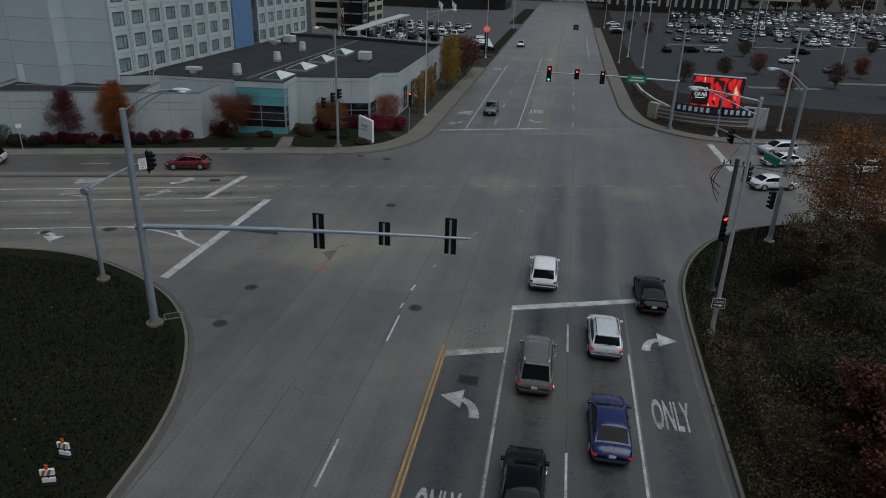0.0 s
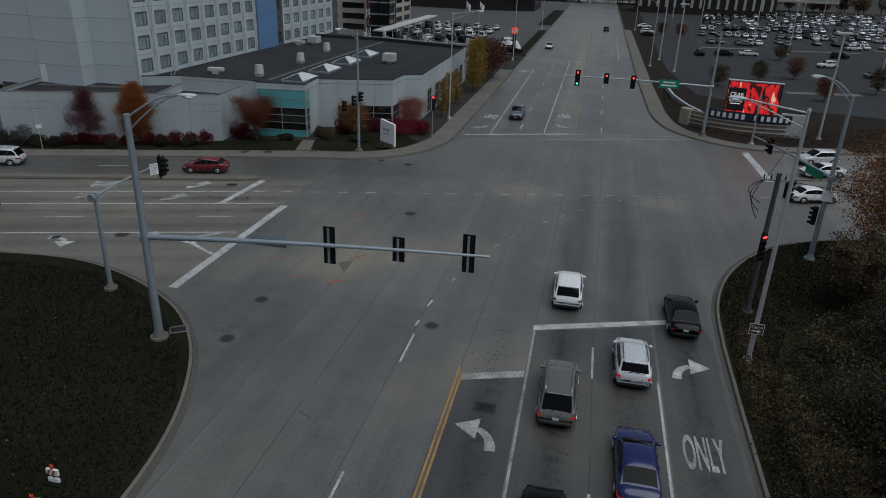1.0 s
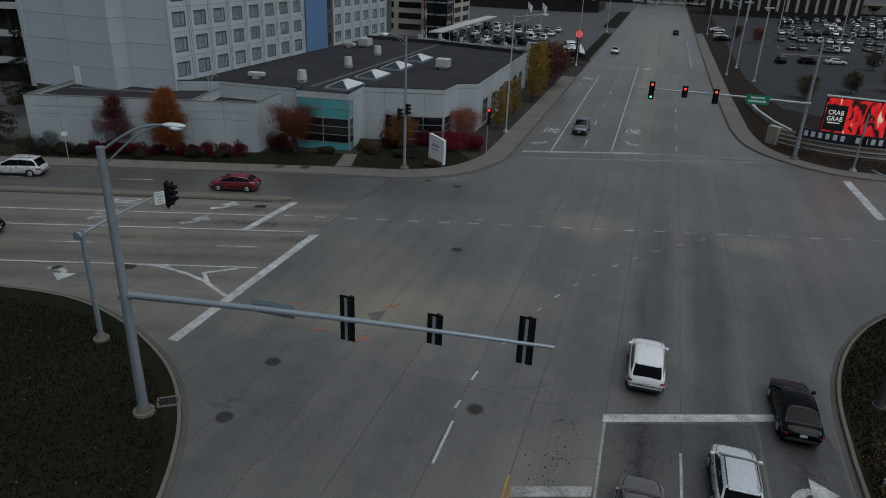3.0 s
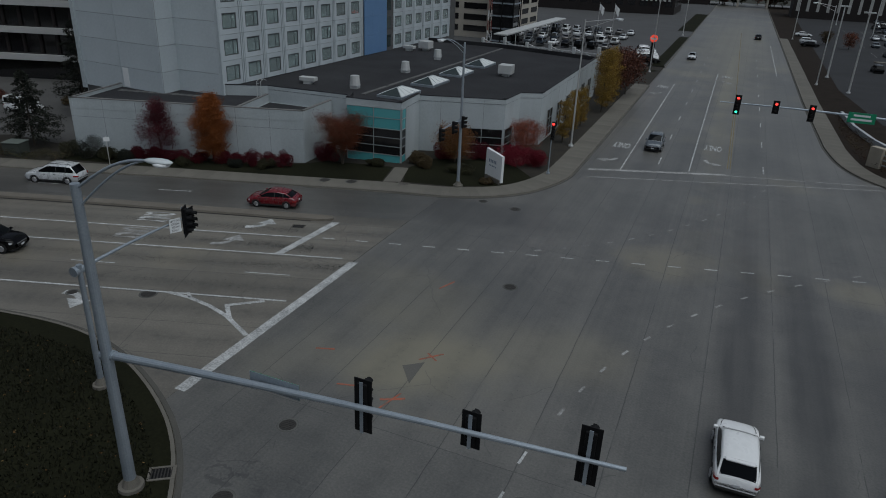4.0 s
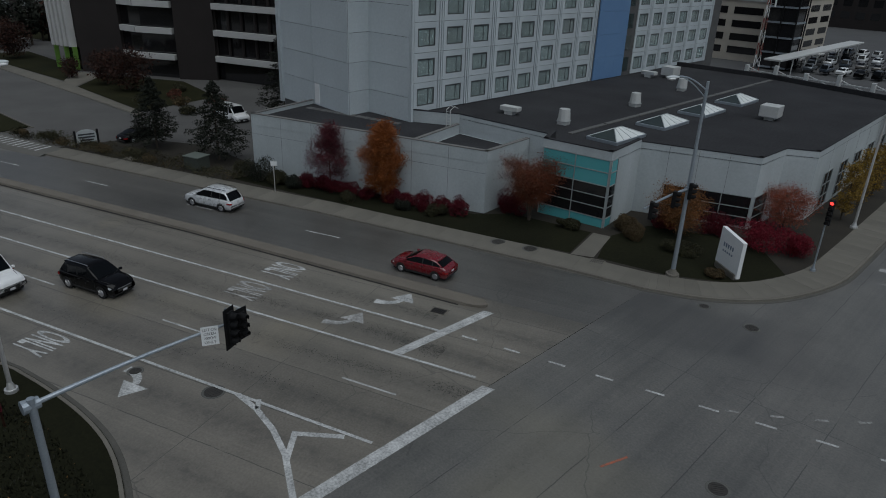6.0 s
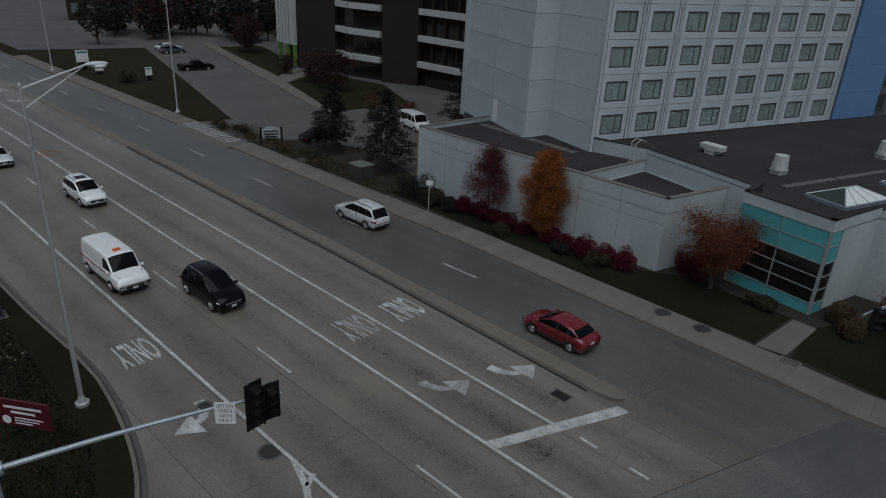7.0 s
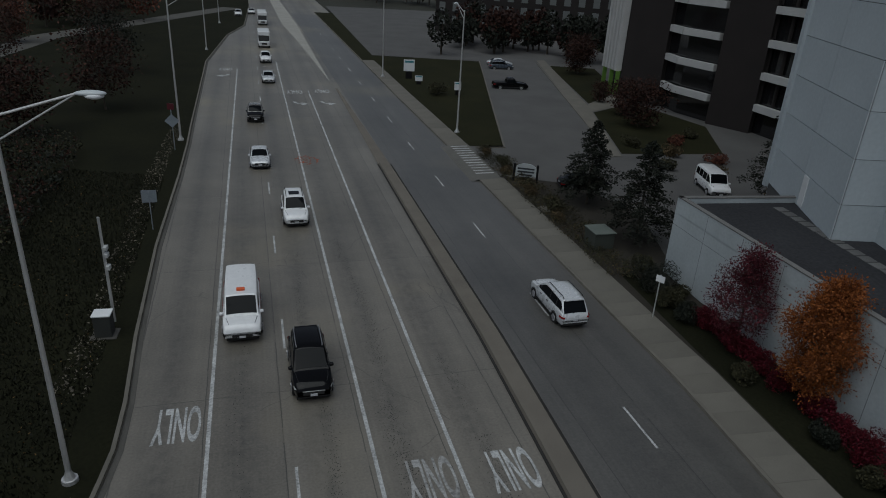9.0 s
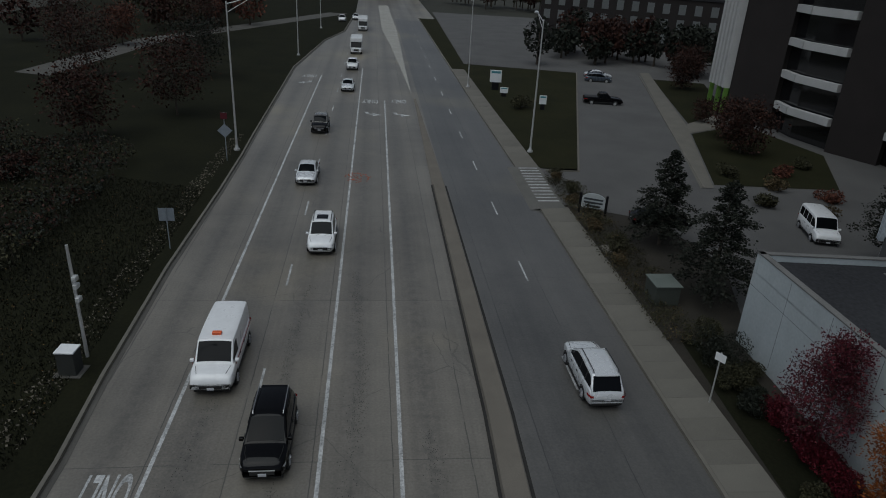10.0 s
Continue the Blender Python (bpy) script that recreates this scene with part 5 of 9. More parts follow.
# south-west mast with three signals facing away, and its lamp
e = empty("signal_mast", -20.72, -7.7, 0.12, 0, "tall galvanised mast with a long signal arm and lamp", "signal mast")
pole_with_base(e, 12.85, 0.24, 0.16, GALV, 0.5)
mast_arm(e, (0, 0.1, 6.2), (18.5, 1.45, 6.9), 0.16, 0.07)
for x, n in ((10.12, 3), (13.78, 3), (17.38, 3)):
    signal_head(e, (x, 1.35 * x / 18.5 + 0.34, 6.25 + 0.035 * x), 90, (), 5 if x != 13.78 else 3)
sign_board(e, (6.85, 0.78, 6.56), 90, 2.0, 0.62, SIGN_GREEN)
for off in (0.0, 0.5):
    bm = bmesh.new()
    pipe(bm, [(2.7 * t, 0.5 * t, 12.65 - off * (1 - t) * 1.3 + 1.25 * math.sin(t * math.pi / 2)) for t in np.linspace(0, 1, 10)], 0.05 - 0.02 * off)
    part("bracket_arm", bm, GALV, e)
luminaire(e, (3.15, 0.6, 13.9), (1, 0.18), 1.05)

# small mast on the west verge, its signal facing east
e = empty("signal_mast", -27.3, -3.2, 0.12, 0, "shorter galvanised mast with one signal on a thin arm", "signal mast")
pole_with_base(e, 6.6, 0.15, 0.12, GALV, 0.42)
mast_arm(e, (-0.1, 0, 6.3), (-0.45, 7.9, 6.35), 0.09, 0.045)
signal_head(e, (-0.2, 6.95, 6.30), 25, (), 4, plate=True)
signal_head(e, (-0.35, 7.5, 6.2), 12, (), 3, plate=True)
g = sign_board(e, (-0.05, 6.05, 6.38), -25, 0.62, 0.78, SIGN_WHITE)
for i, tx in enumerate(("LEFT ON", "GREEN", "ARROW", "ONLY")):
    lettered_face(tx, g, Matrix.Translation((0.016, 0, 0.27 - 0.18 * i)) @ FACE, 0.5 if i == 0 else 0.42, 0.11, TEXT_DARK)

# maroon park sign beside it
e = empty("park_sign", -37.0, -3.6, 0.0, -37, "maroon board sign with pale lettering on two posts", "sign")
bm = bmesh.new()
box(bm, -0.05, -1.2, 1.0, 0.05, 1.2, 2.3, 0.02)
part("board", bm, SIGN_MAROON, e)
for s in (-1, 1):
    bm = bmesh.new()
    box(bm, -0.06, s * 1.1 - 0.06, -0.1, 0.04 - 0.1, s * 1.1 + 0.06, 2.4, 0.01)
    part("post", bm, SIGN_BROWN, e)
for i, w in enumerate((1.7, 1.1)):
    bm = bmesh.new()
    box(bm, 0.051, -w / 2, 1.9 - 0.24 * i, 0.056, w / 2, 2.02 - 0.24 * i)
    part("lettering_bar", bm, SIGN_WHITE, e)
bm = bmesh.new()
bmesh.ops.create_cone(bm, cap_ends=True, segments=20, radius1=0.2, radius2=0.2, depth=0.012, matrix=pose(0.056, -0.82, 1.3, 0, 90, 0))
part("emblem", bm, SIGN_WHITE, e)
for i, w in enumerate((1.3, 1.1, 0.8)):
    bm = bmesh.new()
    box(bm, 0.051, -0.45, 1.42 - 0.13 * i, 0.056, w - 0.45, 1.48 - 0.13 * i)
    part("lettering_bar", bm, SIGN_WHITE, e)

# north-west corner: lamp mast with a signal arm over the road
e = empty("signal_mast", -23.65, 34.45, 0.15, 0, "slim galvanised mast with lamp and three signals", "signal mast")
pole_with_base(e, 13.1, 0.16, 0.09, GALV, 0.45)
mast_arm(e, (0, 0, 6.2), (0.1, -6.0, 6.3), 0.1, 0.06)
for t in (0.03, 0.42, 0.92):
    signal_head(e, (0.1 * t + 0.25, -6.0 * t, 6.15), 15, (), 3, plate=False)
for off in (0.0, 0.5):
    bm = bmesh.new()
    pipe(bm, [(-1.0 * t, -1.9 * t, 12.55 - off * (1 - t) * 0.9 + 0.9 * math.sin(t * math.pi / 2)) for t in np.linspace(0, 1, 9)], 0.045 - 0.015 * off)
    part("bracket_arm", bm, GALV, e)
luminaire(e, (-1.2, -2.3, 13.4), (-0.47, -0.88))

# post with a signal at the north-west corner
e = empty("signal_post", -17.15, 42.75, 0.15, 0, "slim signal post at the pavement corner", "signal post")
pole_with_base(e, 4.9, 0.06, 0.05, GALV, 0.18)
signal_head(e, (0.1, 0, 4.4), -90, (0,), 5, plate=False)

# north-east mast
e = empty("signal_mast", 16.25, 57.3, 0.12, 0, "tall galvanised mast with a long signal arm", "signal mast")
pole_with_base(e, 13.25, 0.22, 0.12, GALV, 0.5)
mast_arm(e, (0, 0, 6.45), (-18.8, -0.4, 6.6), 0.14, 0.06)
signal_head(e, (-17.05, -0.65, 6.5), -90, (0, 4), 5)
signal_head(e, (-13.3, -0.6, 6.65), -90, (0,), 3)
signal_head(e, (-9.85, -0.5, 6.4), -90, (0,), 4)
g = sign_board(e, (-5.3, -0.35, 6.45), -90, 2.5, 1.05, SIGN_GREEN)
for i, w in enumerate((1.5, 1.9)):
    bm = bmesh.new()
    box(bm, 0.013, -w / 2, 0.12 - 0.4 * i, 0.017, w / 2, 0.32 - 0.4 * i)
    part("lettering_bar", bm, SIGN_WHITE, g)
e = empty("signal_post", 21.85, 54.5, 0.12, 0, "galvanised signal post with a black signal", "signal post")
pole_with_base(e, 6.4, 0.12, 0.09, GALV, 0.4)
signal_head(e, (0.35, 0, 3.4), 190, (), 3, plate=False)

# south-east corner
e = empty("utility_pole", 13.18, 5.53, 0.12, 0, "dark weathered pole with a signal, brackets and wiring", "utility pole")
pole_with_base(e, 9.4, 0.17, 0.14, WOODPOLE, 0.34)
signal_head(e, (-0.1, -0.32, 4.75), -90, (0,), 5, plate=False)
bm = bmesh.new()
box(bm, -0.9, -0.05, 8.9, 0.9, 0.05, 9.02, 0.01)
part("crossarm", bm, GALV, e)
for i in range(5):
    bm = bmesh.new()
    tube(bm, (-0.8 + 0.4 * i, 0, 9.0), (-0.8 + 0.4 * i, 0, 9.3), 0.05, 0.03, 8)
    part("insulator", bm, BLACK, e)
for i in range(3):
    bm = bmesh.new()
    pipe(bm, [(-0.7 - 0.5 * math.sin(t * 3.14) * (1 + 0.3 * i), 0.1, 9.0 - 2.6 * t * (1 - 0.2 * i)) for t in np.linspace(0, 1, 10)], 0.025)
    part("cable_loop", bm, BLACK, e)
signal_head(e, (0.7, 0.2, 8.4), 20, (), 3, plate=False)
e = street_lamp(12.18, -0.77, 14.3, (-0.95, 0.25), 2.9, 0.35, ALU, 0.14, label="tall pale street lamp carrying a small brown sign")
g = sign_board(e, (0, -0.24, 2.2), -90, 0.76, 0.66, SIGN_WHITE)
bm = bmesh.new()
box(bm, 0.011, -0.35, -0.30, 0.015, 0.35, 0.30)
part("dark_field", bm, SIGN_BROWN, g)
lettered_face("Casino", g, Matrix.Translation((0.020, 0, 0.13)) @ FACE, 0.58, 0.19, SIGN_WHITE)
bm = bmesh.new()
box(bm, 0.016, -0.26, -0.16, 0.022, 0.08, -0.09)
bm.faces.new([bm.verts.new(c) for c in ((0.02, 0.06, -0.24), (0.02, 0.28, -0.125), (0.02, 0.06, -0.01))])
part("arrow", bm, SIGN_WHITE, g)
e = empty("signal_mast", 19.57, 16.36, 0.12, 0, "galvanised lamp mast with a signal arm over the cross road", "signal mast")
pole_with_base(e, 12.6, 0.2, 0.12, GALV, 0.4)
mast_arm(e, (0, 0, 6.6), (-3.6, 11.0, 6.9), 0.12, 0.06)
signal_head(e, (-0.5, -0.1, 3.6), 200, (), 4, plate=False)
signal_head(e, (-2.6, 8.2, 6.7), 200, (), 3)
sign_board(e, (-0.72, 1.75, 6.45), 198, 2.2, 0.6, SIGN_GREEN)
sign_board(e, (0.0, -0.2, 5.2), 250, 0.75, 0.8, SIGN_WHITE)
for off in (0.0, 0.5):
    bm = bmesh.new()
    pipe(bm, [(-2.0 * t, 0.5 * t, 12.5 - off * (1 - t) * 1.0 + 1.2 * math.sin(t * math.pi / 2)) for t in np.linspace(0, 1, 9)], 0.05 - 0.015 * off)
    part("bracket_arm", bm, GALV, e)
luminaire(e, (-2.4, 0.6, 13.7), (-0.97, 0.24))

# lamps along the roads
street_lamp(-17.65, 54.7, 14.0, (1, 0.05), 3.2, 0.5)
street_lamp(-17.4, 119.5, 14.0, (1, 0), 3.0, 0.5)
street_lamp(-18.5, 200, 14.0, (1, 0), 3.0, 0.5)
street_lamp(12.6, 124, 14.0, (-1, 0), 3.0, 0.5)
street_lamp(11.9, 215, 14.0, (-1, 0), 3.0, 0.5)
street_lamp(-39.08, -1.65, 14.3, (-SA, CA), 2.4, 0.7, label="tall pale street lamp leaning over the road bend")
street_lamp(-86.5, -17.5, 14.0, (-SA, CA), 2.4, 0.7)
street_lamp(-99.8, 10.5, 13.8, (-CA, -SA), 3.0, 0.7)
street_lamp(-134, -3.5, 13.8, (SA, -CA), 3.0, 0.7)
street_lamp(-147, -38.4, 13.8, (-SA, CA), 2.4, 0.7)
street_lamp(-190, -52, 13.8, (-SA, CA), 2.4, 0.7)
# car park lamps
for x, y in ((17.3, 117.5), (15.3, 136), (48.6, 205), (86, 275), (64, 138), (110, 250), (31.4, 61), (30, 290), (140, 300), (50, 165), (84, 190), (70, 240), (120, 205), (36, 240), (160, 250)):
    e = empty("car_park_lamp", x, y, 0.13, 0, "tall pale car park lamp on a concrete foot", "street lamp", "car park lamps")
    pole_with_base(e, 13.5, 0.17, 0.11, ALU, 0.36)
    bm = bmesh.new()
    box(bm, -0.9, -0.3, 13.4, 0.9, 0.3, 13.65, 0.03)
    part("lamp_head", bm, METAL_LIGHT, e)

# overhead wires between the poles at the south-east corner
for i, (a, b, sag) in enumerate((((13.2, 5.5, 9.1), (60, 26, 11), 1.0), ((13.7, 5.5, 9.1), (70, -4, 10), 1.0), ((19.6, 16.4, 9.5), (90, 30, 11), 1.4), ((12.4, 5.5, 9.0), (31.4, 61, 9.5), 1.0))):
    bm = bmesh.new()
    pts = []
    for t in np.linspace(0, 1, 18):
        p = Vector(a).lerp(Vector(b), t)
        pts.append((p.x, p.y, p.z - sag * 4 * t * (1 - t)))
    pipe(bm, pts, 0.02, seg=5)
    tagged(part("overhead_wire", bm, BLACK), "thin black overhead cable", "cable", "overhead cables")


# ---- signs ----
e = empty("hotel_sign", -21.25, 37.75, 0.14, -36, "white angled monument sign with blue-grey lettering bars", "sign")
bm = bmesh.new()
v0 = [(-1.35, 0.35), (1.35, 0.15), (1.35, 2.75), (-1.25, 3.0)]
lo = [bm.verts.new((x, -0.14, z)) for x, z in v0]
hi = [bm.verts.new((x, 0.14, z)) for x, z in v0]
bm.faces.new(lo)
bm.faces.new(hi[::-1])
for i in range(4):
    bm.faces.new((lo[i], hi[i], hi[(i + 1) % 4], lo[(i + 1) % 4]))
bmesh.ops.recalc_face_normals(bm, faces=bm.faces)
part("panel", bm, SIGN_WHITE, e)
BLUE_GREY = surface("blue_grey_lettering", (0.10, 0.14, 0.2), (0.2, 0.25, 0.32), 2)
for z, w, h in ((1.75, 1.3, 0.3), (1.38, 1.3, 0.14)):
    for k in range(5):
        bm = bmesh.new()
        box(bm, -w / 2 + k * w / 5 - 0.1, -0.147, z, -w / 2 + k * w / 5 + w / 5 * 0.6 - 0.1, -0.141, z + h)
        part("lettering_bar", bm, BLUE_GREY, e)
bm = bmesh.new()
box(bm, -1.2, -0.25, -0.05, 1.2, 0.25, 0.4, 0.03)
part("plinth", bm, CURB, e)

# billboard on its curved wall
e = empty("casino_sign", 22.2, 60.4, 0.13, -9, "curved stone monument sign with a bright red video screen", "sign")
e.matrix_basis = e.matrix_basis @ Matrix.Diagonal((0.86, 0.86, 0.97, 1))
R = 16.0


def arc_wall(r, t, z0, z1, a0, a1, k=18):
    bm = bmesh.new()
    rings = []
    for i in range(k + 1):
        a = radians(a0 + (a1 - a0) * i / k)
        c = (math.sin(a), -math.cos(a))
        rings.append([bm.verts.new((q * c[0], q * c[1] + R, z)) for q, z in ((r, z0), (r, z1), (r - t, z1), (r - t, z0))])
    for p, q in zip(rings, rings[1:]):
        for i in range(4):
            bm.faces.new((p[i], q[i], q[(i + 1) % 4], p[(i + 1) % 4]))
    bm.faces.new(rings[0][::-1])
    bm.faces.new(rings[-1])
    bmesh.ops.recalc_face_normals(bm, faces=bm.faces)
    return bm


part("wall", arc_wall(R, 0.5, -0.1, 2.1, -36, 30), surface("timber_band", (0.15, 0.105, 0.07), (0.25, 0.18, 0.125), 0.8, 0.85), e)
for z in (0.35, 0.95, 1.5):
    part("band", arc_wall(R + 0.12, 0.1, z, z + 0.15, -33, 29.5), COPING, e)
bm = bmesh.new()
box(bm, -0.9, -0.5, -0.1, 0.9, 0.5, 2.3, 0.03)
o = part("end_block", bm, surface("beige_stone", (0.27, 0.24, 0.19), (0.38, 0.34, 0.28), 0.8, 0.85), e)
o.matrix_basis = pose(R * math.sin(radians(-36)), R - R * math.cos(radians(-36)), 0, 0, 0, -36)
part("name_board", arc_wall(R + 0.2, 0.2, 1.75, 2.95, -24, 24), glassy("navy_sign_board", (0.012, 0.016, 0.03), 0.4), e)
for i in range(13):
    if i == 6:
        continue
    a = radians(-19.5 + 39 * i / 12)
    bm = bmesh.new()
    box(bm, -0.25, -0.03, -0.34, 0.25, 0.0, 0.34, 0.02)
    o = part("lettering_bar", bm, SIGN_WHITE, e)
    o.matrix_basis = pose((R + 0.215) * math.sin(a), -(R + 0.215) * math.cos(a) + R, 2.35, 0, 0, math.degrees(a))
bm = bmesh.new()
box(bm, -3.9, 0.9, 2.6, 3.9, 1.5, 7.0, 0.04)
part("screen_cabinet", bm, BLACK, e)
bm = bmesh.new()
box(bm, -4.0, 0.8, 7.0, 4.0, 1.6, 7.15, 0.02)
part("cabinet_cap", bm, METAL_LIGHT, e)


def screen_art():
    """A lit video screen: red with dark branching streaks and pale flecks."""
    m = bpy.data.materials.new("video_screen")
    m.use_nodes = True
    n, l = m.node_tree.nodes, m.node_tree.links
    b = n["Principled BSDF"]
    tc, mp = n.new("ShaderNodeTexCoord"), n.new("ShaderNodeMapping")
    mp.inputs["Scale"].default_value = (0.7, 1.0, 0.35)
    mp.inputs["Rotation"].default_value = (0, 0.5, 0)
    nz = n.new("ShaderNodeTexNoise")
    nz.inputs["Scale"].default_value, nz.inputs["Detail"].default_value, nz.inputs["Distortion"].default_value = 1.3, 2, 1.2
    l.new(tc.outputs["Object"], mp.inputs[0])
    l.new(mp.outputs[0], nz.inputs["Vector"])
    r = n.new("ShaderNodeValToRGB")
    els = r.color_ramp.elements
    els[0].position, els[0].color = 0.40, (0.02, 0.0, 0.0, 1)
    els[1].position, els[1].color = 0.46, (0.75, 0.01, 0.015, 1)
    q = els.new(0.62)
    q.color = (0.95, 0.03, 0.03, 1)
    q = els.new(0.68)
    q.color = (1.0, 0.75, 0.45, 1)
    l.new(nz.outputs["Fac"], r.inputs[0])
    b.inputs["Base Color"].default_value = (0.02, 0.02, 0.02, 1)
    l.new(r.outputs[0], b.inputs["Emission Color"])
    b.inputs["Emission Strength"].default_value = 0.55
    return m


bm = bmesh.new()
box(bm, -3.75, 0.86, 2.75, 3.75, 0.90, 6.9)
part("screen", bm, screen_art(), e)
bm = bmesh.new()
box(bm, -3.7, 0.84, 3.0, -1.1, 0.859, 6.1)
part("screen_panel", bm, glassy("black_screen_area", (0.01, 0.01, 0.01), 0.4), e)
up = Matrix(((1, 0, 0, 0), (0, 0, -1, 0), (0, 1, 0, 0), (0, 0, 0, 1)))
lit_white = glow("lit_white_lettering", (0.9, 0.9, 0.9), 0.5)
lettered_face("CRAB", e, Matrix.Translation((-2.4, 0.835, 5.2)) @ up, 1.9, 0.55, lit_white)
lettered_face("GRAB", e, Matrix.Translation((-2.4, 0.835, 4.45)) @ up, 1.9, 0.55, lit_white)
bm = bmesh.new()
box(bm, -3.2, 0.83, 3.9, -1.7, 0.838, 4.0)
part("lettering_bar", bm, lit_white, e)
bm = bmesh.new()
box(bm, 4.5, 1.0, -0.1, 8.2, 1.4, 3.2, 0.03)
part("side_wall", bm, METAL_LIGHT, e)

# bus stop flag sign
e = empty("bus_stop_sign", -57.0, 24.55, ground_z(-57.0, 24.5) + 0.14, 0, "slim post with a small white flag sign", "sign")
bm = bmesh.new()
tube(bm, (0, 0, -0.1), (0, 0, 2.9), 0.04, 0.04, 8)
part("post", bm, ALU, e)
sign_board(e, (0.05, 0, 2.65), -40, 0.55, 0.42, SIGN_WHITE)

# gate sign of the office drive
e = empty("entrance_sign", -82.3, 17.85, ground_z(-80, 17.5) + 0.15, -8, "small dark-posted entrance sign with arched white board", "sign")
for s in (-1, 1):
    bm = bmesh.new()
    box(bm, -0.1, s * 1.1 - 0.1, -0.1, 0.1, s * 1.1 + 0.1, 1.75, 0.02)
    part("post", bm, BLACK, e)
bm = bmesh.new()
k = [(-0.98, 0.5), (0.98, 0.5), (0.98, 1.3)] + [(0.98 * math.cos(a), 1.3 + 0.5 * math.sin(a)) for a in np.linspace(0, math.pi, 9)[1:-1]] + [(-0.98, 1.3)]
f0 = [bm.verts.new((0.06, y, z)) for y, z in k]
f1 = [bm.verts.new((-0.06, y, z)) for y, z in k]
bm.faces.new(f0)
bm.faces.new(f1[::-1])
for i in range(len(k)):
    bm.faces.new((f0[i], f1[i], f1[(i + 1) % len(k)], f0[(i + 1) % len(k)]))
bmesh.ops.recalc_face_normals(bm, faces=bm.faces)
part("board", bm, COPING, e)
for z, w in ((0.62, 1.3), (0.92, 1.6), (1.22, 1.6)):
    for s in (-1, 1):
        bm = bmesh.new()
        box(bm, s * 0.066 - 0.004, -w / 2, z, s * 0.066 + 0.004, w / 2, z + 0.16)
        part("lettering_bar", bm, TEXT_DARK, e)

# lawn signs by the office
for x, y, w, h, col in ((-133.8, 0.9, 1.8, 3.1, SIGN_WHITE), (-129.2, 3.0, 1.2, 1.4, SIGN_WHITE), (-122.5, 9.5, 1.0, 2.0, SIGN_WHITE)):
    e = empty("lawn_sign", x, y, ground_z(x, y) + 0.1, 12, "small upright white board sign on the lawn", "sign", "lawn signs")
    bm = bmesh.new()
    box(bm, -0.06, -w / 2, h * 0.4, 0.06, w / 2, h, 0.02)
    part("board", bm, col, e)
    bm = bmesh.new()
    box(bm, -0.04, -w * 0.3, -0.1, 0.04, w * 0.3, h * 0.42)
    part("post", bm, BLACK, e)
    bm = bmesh.new()
    box(bm, 0.061, -w * 0.4, h * 0.84, 0.066, w * 0.4, h * 0.95)
    part("heading_bar", bm, glassy("teal_bar", (0.05, 0.22, 0.26), 0.5) if "teal_bar" not in bpy.data.materials else bpy.data.materials["teal_bar"], e)

# warning signs and camera post on the south verge
e = empty("warning_sign", -83.0, -16.6, 0.12, 20, "post with a diamond board and small red board, seen from behind", "sign")
bm = bmesh.new()
tube(bm, (0, 0, -0.1), (0, 0, 4.6), 0.04, 0.04, 8)
part("post", bm, GALV, e)
g = sign_board(e, (0.05, 0, 2.9), 0, 0.95, 0.95, GALV)
g.matrix_basis = g.matrix_basis @ pose(0, 0, 0, 45, 0, 0)
sign_board(e, (0.05, 0, 4.3), 0, 0.6, 0.6, SIGN_MAROON)
e = empty("road_sign", -63.4, -9.7, 0.12, 20, "square sign board seen from its grey back", "sign")
bm = bmesh.new()
tube(bm, (0, 0, -0.1), (0, 0, 2.9), 0.035, 0.035, 8)
part("post", bm, GALV, e)
sign_board(e, (-0.05, 0, 2.5), 0, 1.0, 0.9, GALV)
e = empty("camera_post", -50.75, -5.95, 0.12, 15, "pale post with traffic cameras beside a cabinet", "camera post")
bm = bmesh.new()
tube(bm, (0, 0, -0.1), (0, 0, 6.1), 0.09, 0.07, 10)
part("post", bm, ALU, e)
for z in (3.2, 3.9, 4.3):
    bm = bmesh.new()
    box(bm, -0.1, 0.05, z, 0.28, 0.25, z + 0.24, 0.03)
    part("camera_unit", bm, METAL_LIGHT, e)
e = empty("utility_cabinet", -49.4, -5.75, 0.12, 15, "dark roadside cabinet with a pale lid", "utility cabinet")
bm = bmesh.new()
box(bm, -0.38, -0.42, 0, 0.38, 0.42, 1.25, 0.02)
part("body", bm, surface("grey_cabinet", (0.022, 0.024, 0.022), (0.04, 0.042, 0.038), 1), e)
bm = bmesh.new()
box(bm, -0.42, -0.46, 1.25, 0.42, 0.46, 1.33, 0.02)
part("lid", bm, SIGN_WHITE, e)
bm = bmesh.new()
box(bm, -0.55, -0.65, -0.1, 0.55, 0.65, 0.05, 0.02)
part("slab", bm, GUTTER, e)
e = empty("utility_cabinet", -67.8, 22.75, ground_z(-68, 22) + 0.13, 18.9, "squat grey-green utility box beside the pavement", "utility cabinet")
bm = bmesh.new()
box(bm, -0.9, -0.8, 0, 0.9, 0.8, 1.3, 0.04)
part("body", bm, surface("green_grey_cabinet", (0.03, 0.036, 0.03), (0.055, 0.062, 0.053), 1), e)
bm = bmesh.new()
box(bm, -0.97, -0.87, 1.3, 0.97, 0.87, 1.38, 0.02)
part("lid", bm, surface("cabinet_lid", (0.08, 0.095, 0.085), (0.13, 0.15, 0.135), 1), e)
bm = bmesh.new()
box(bm, -0.7, -0.5, 0, 0.7, 0.5, 0.06, 0.02)
o = tagged(part("utility_pad", bm, CURB), "small concrete access pad in the grass", "concrete pad")
o.matrix_basis = pose(-75.0, 19.3, ground_z(-75, 19) + 0.13, 0, 0, 18.9)

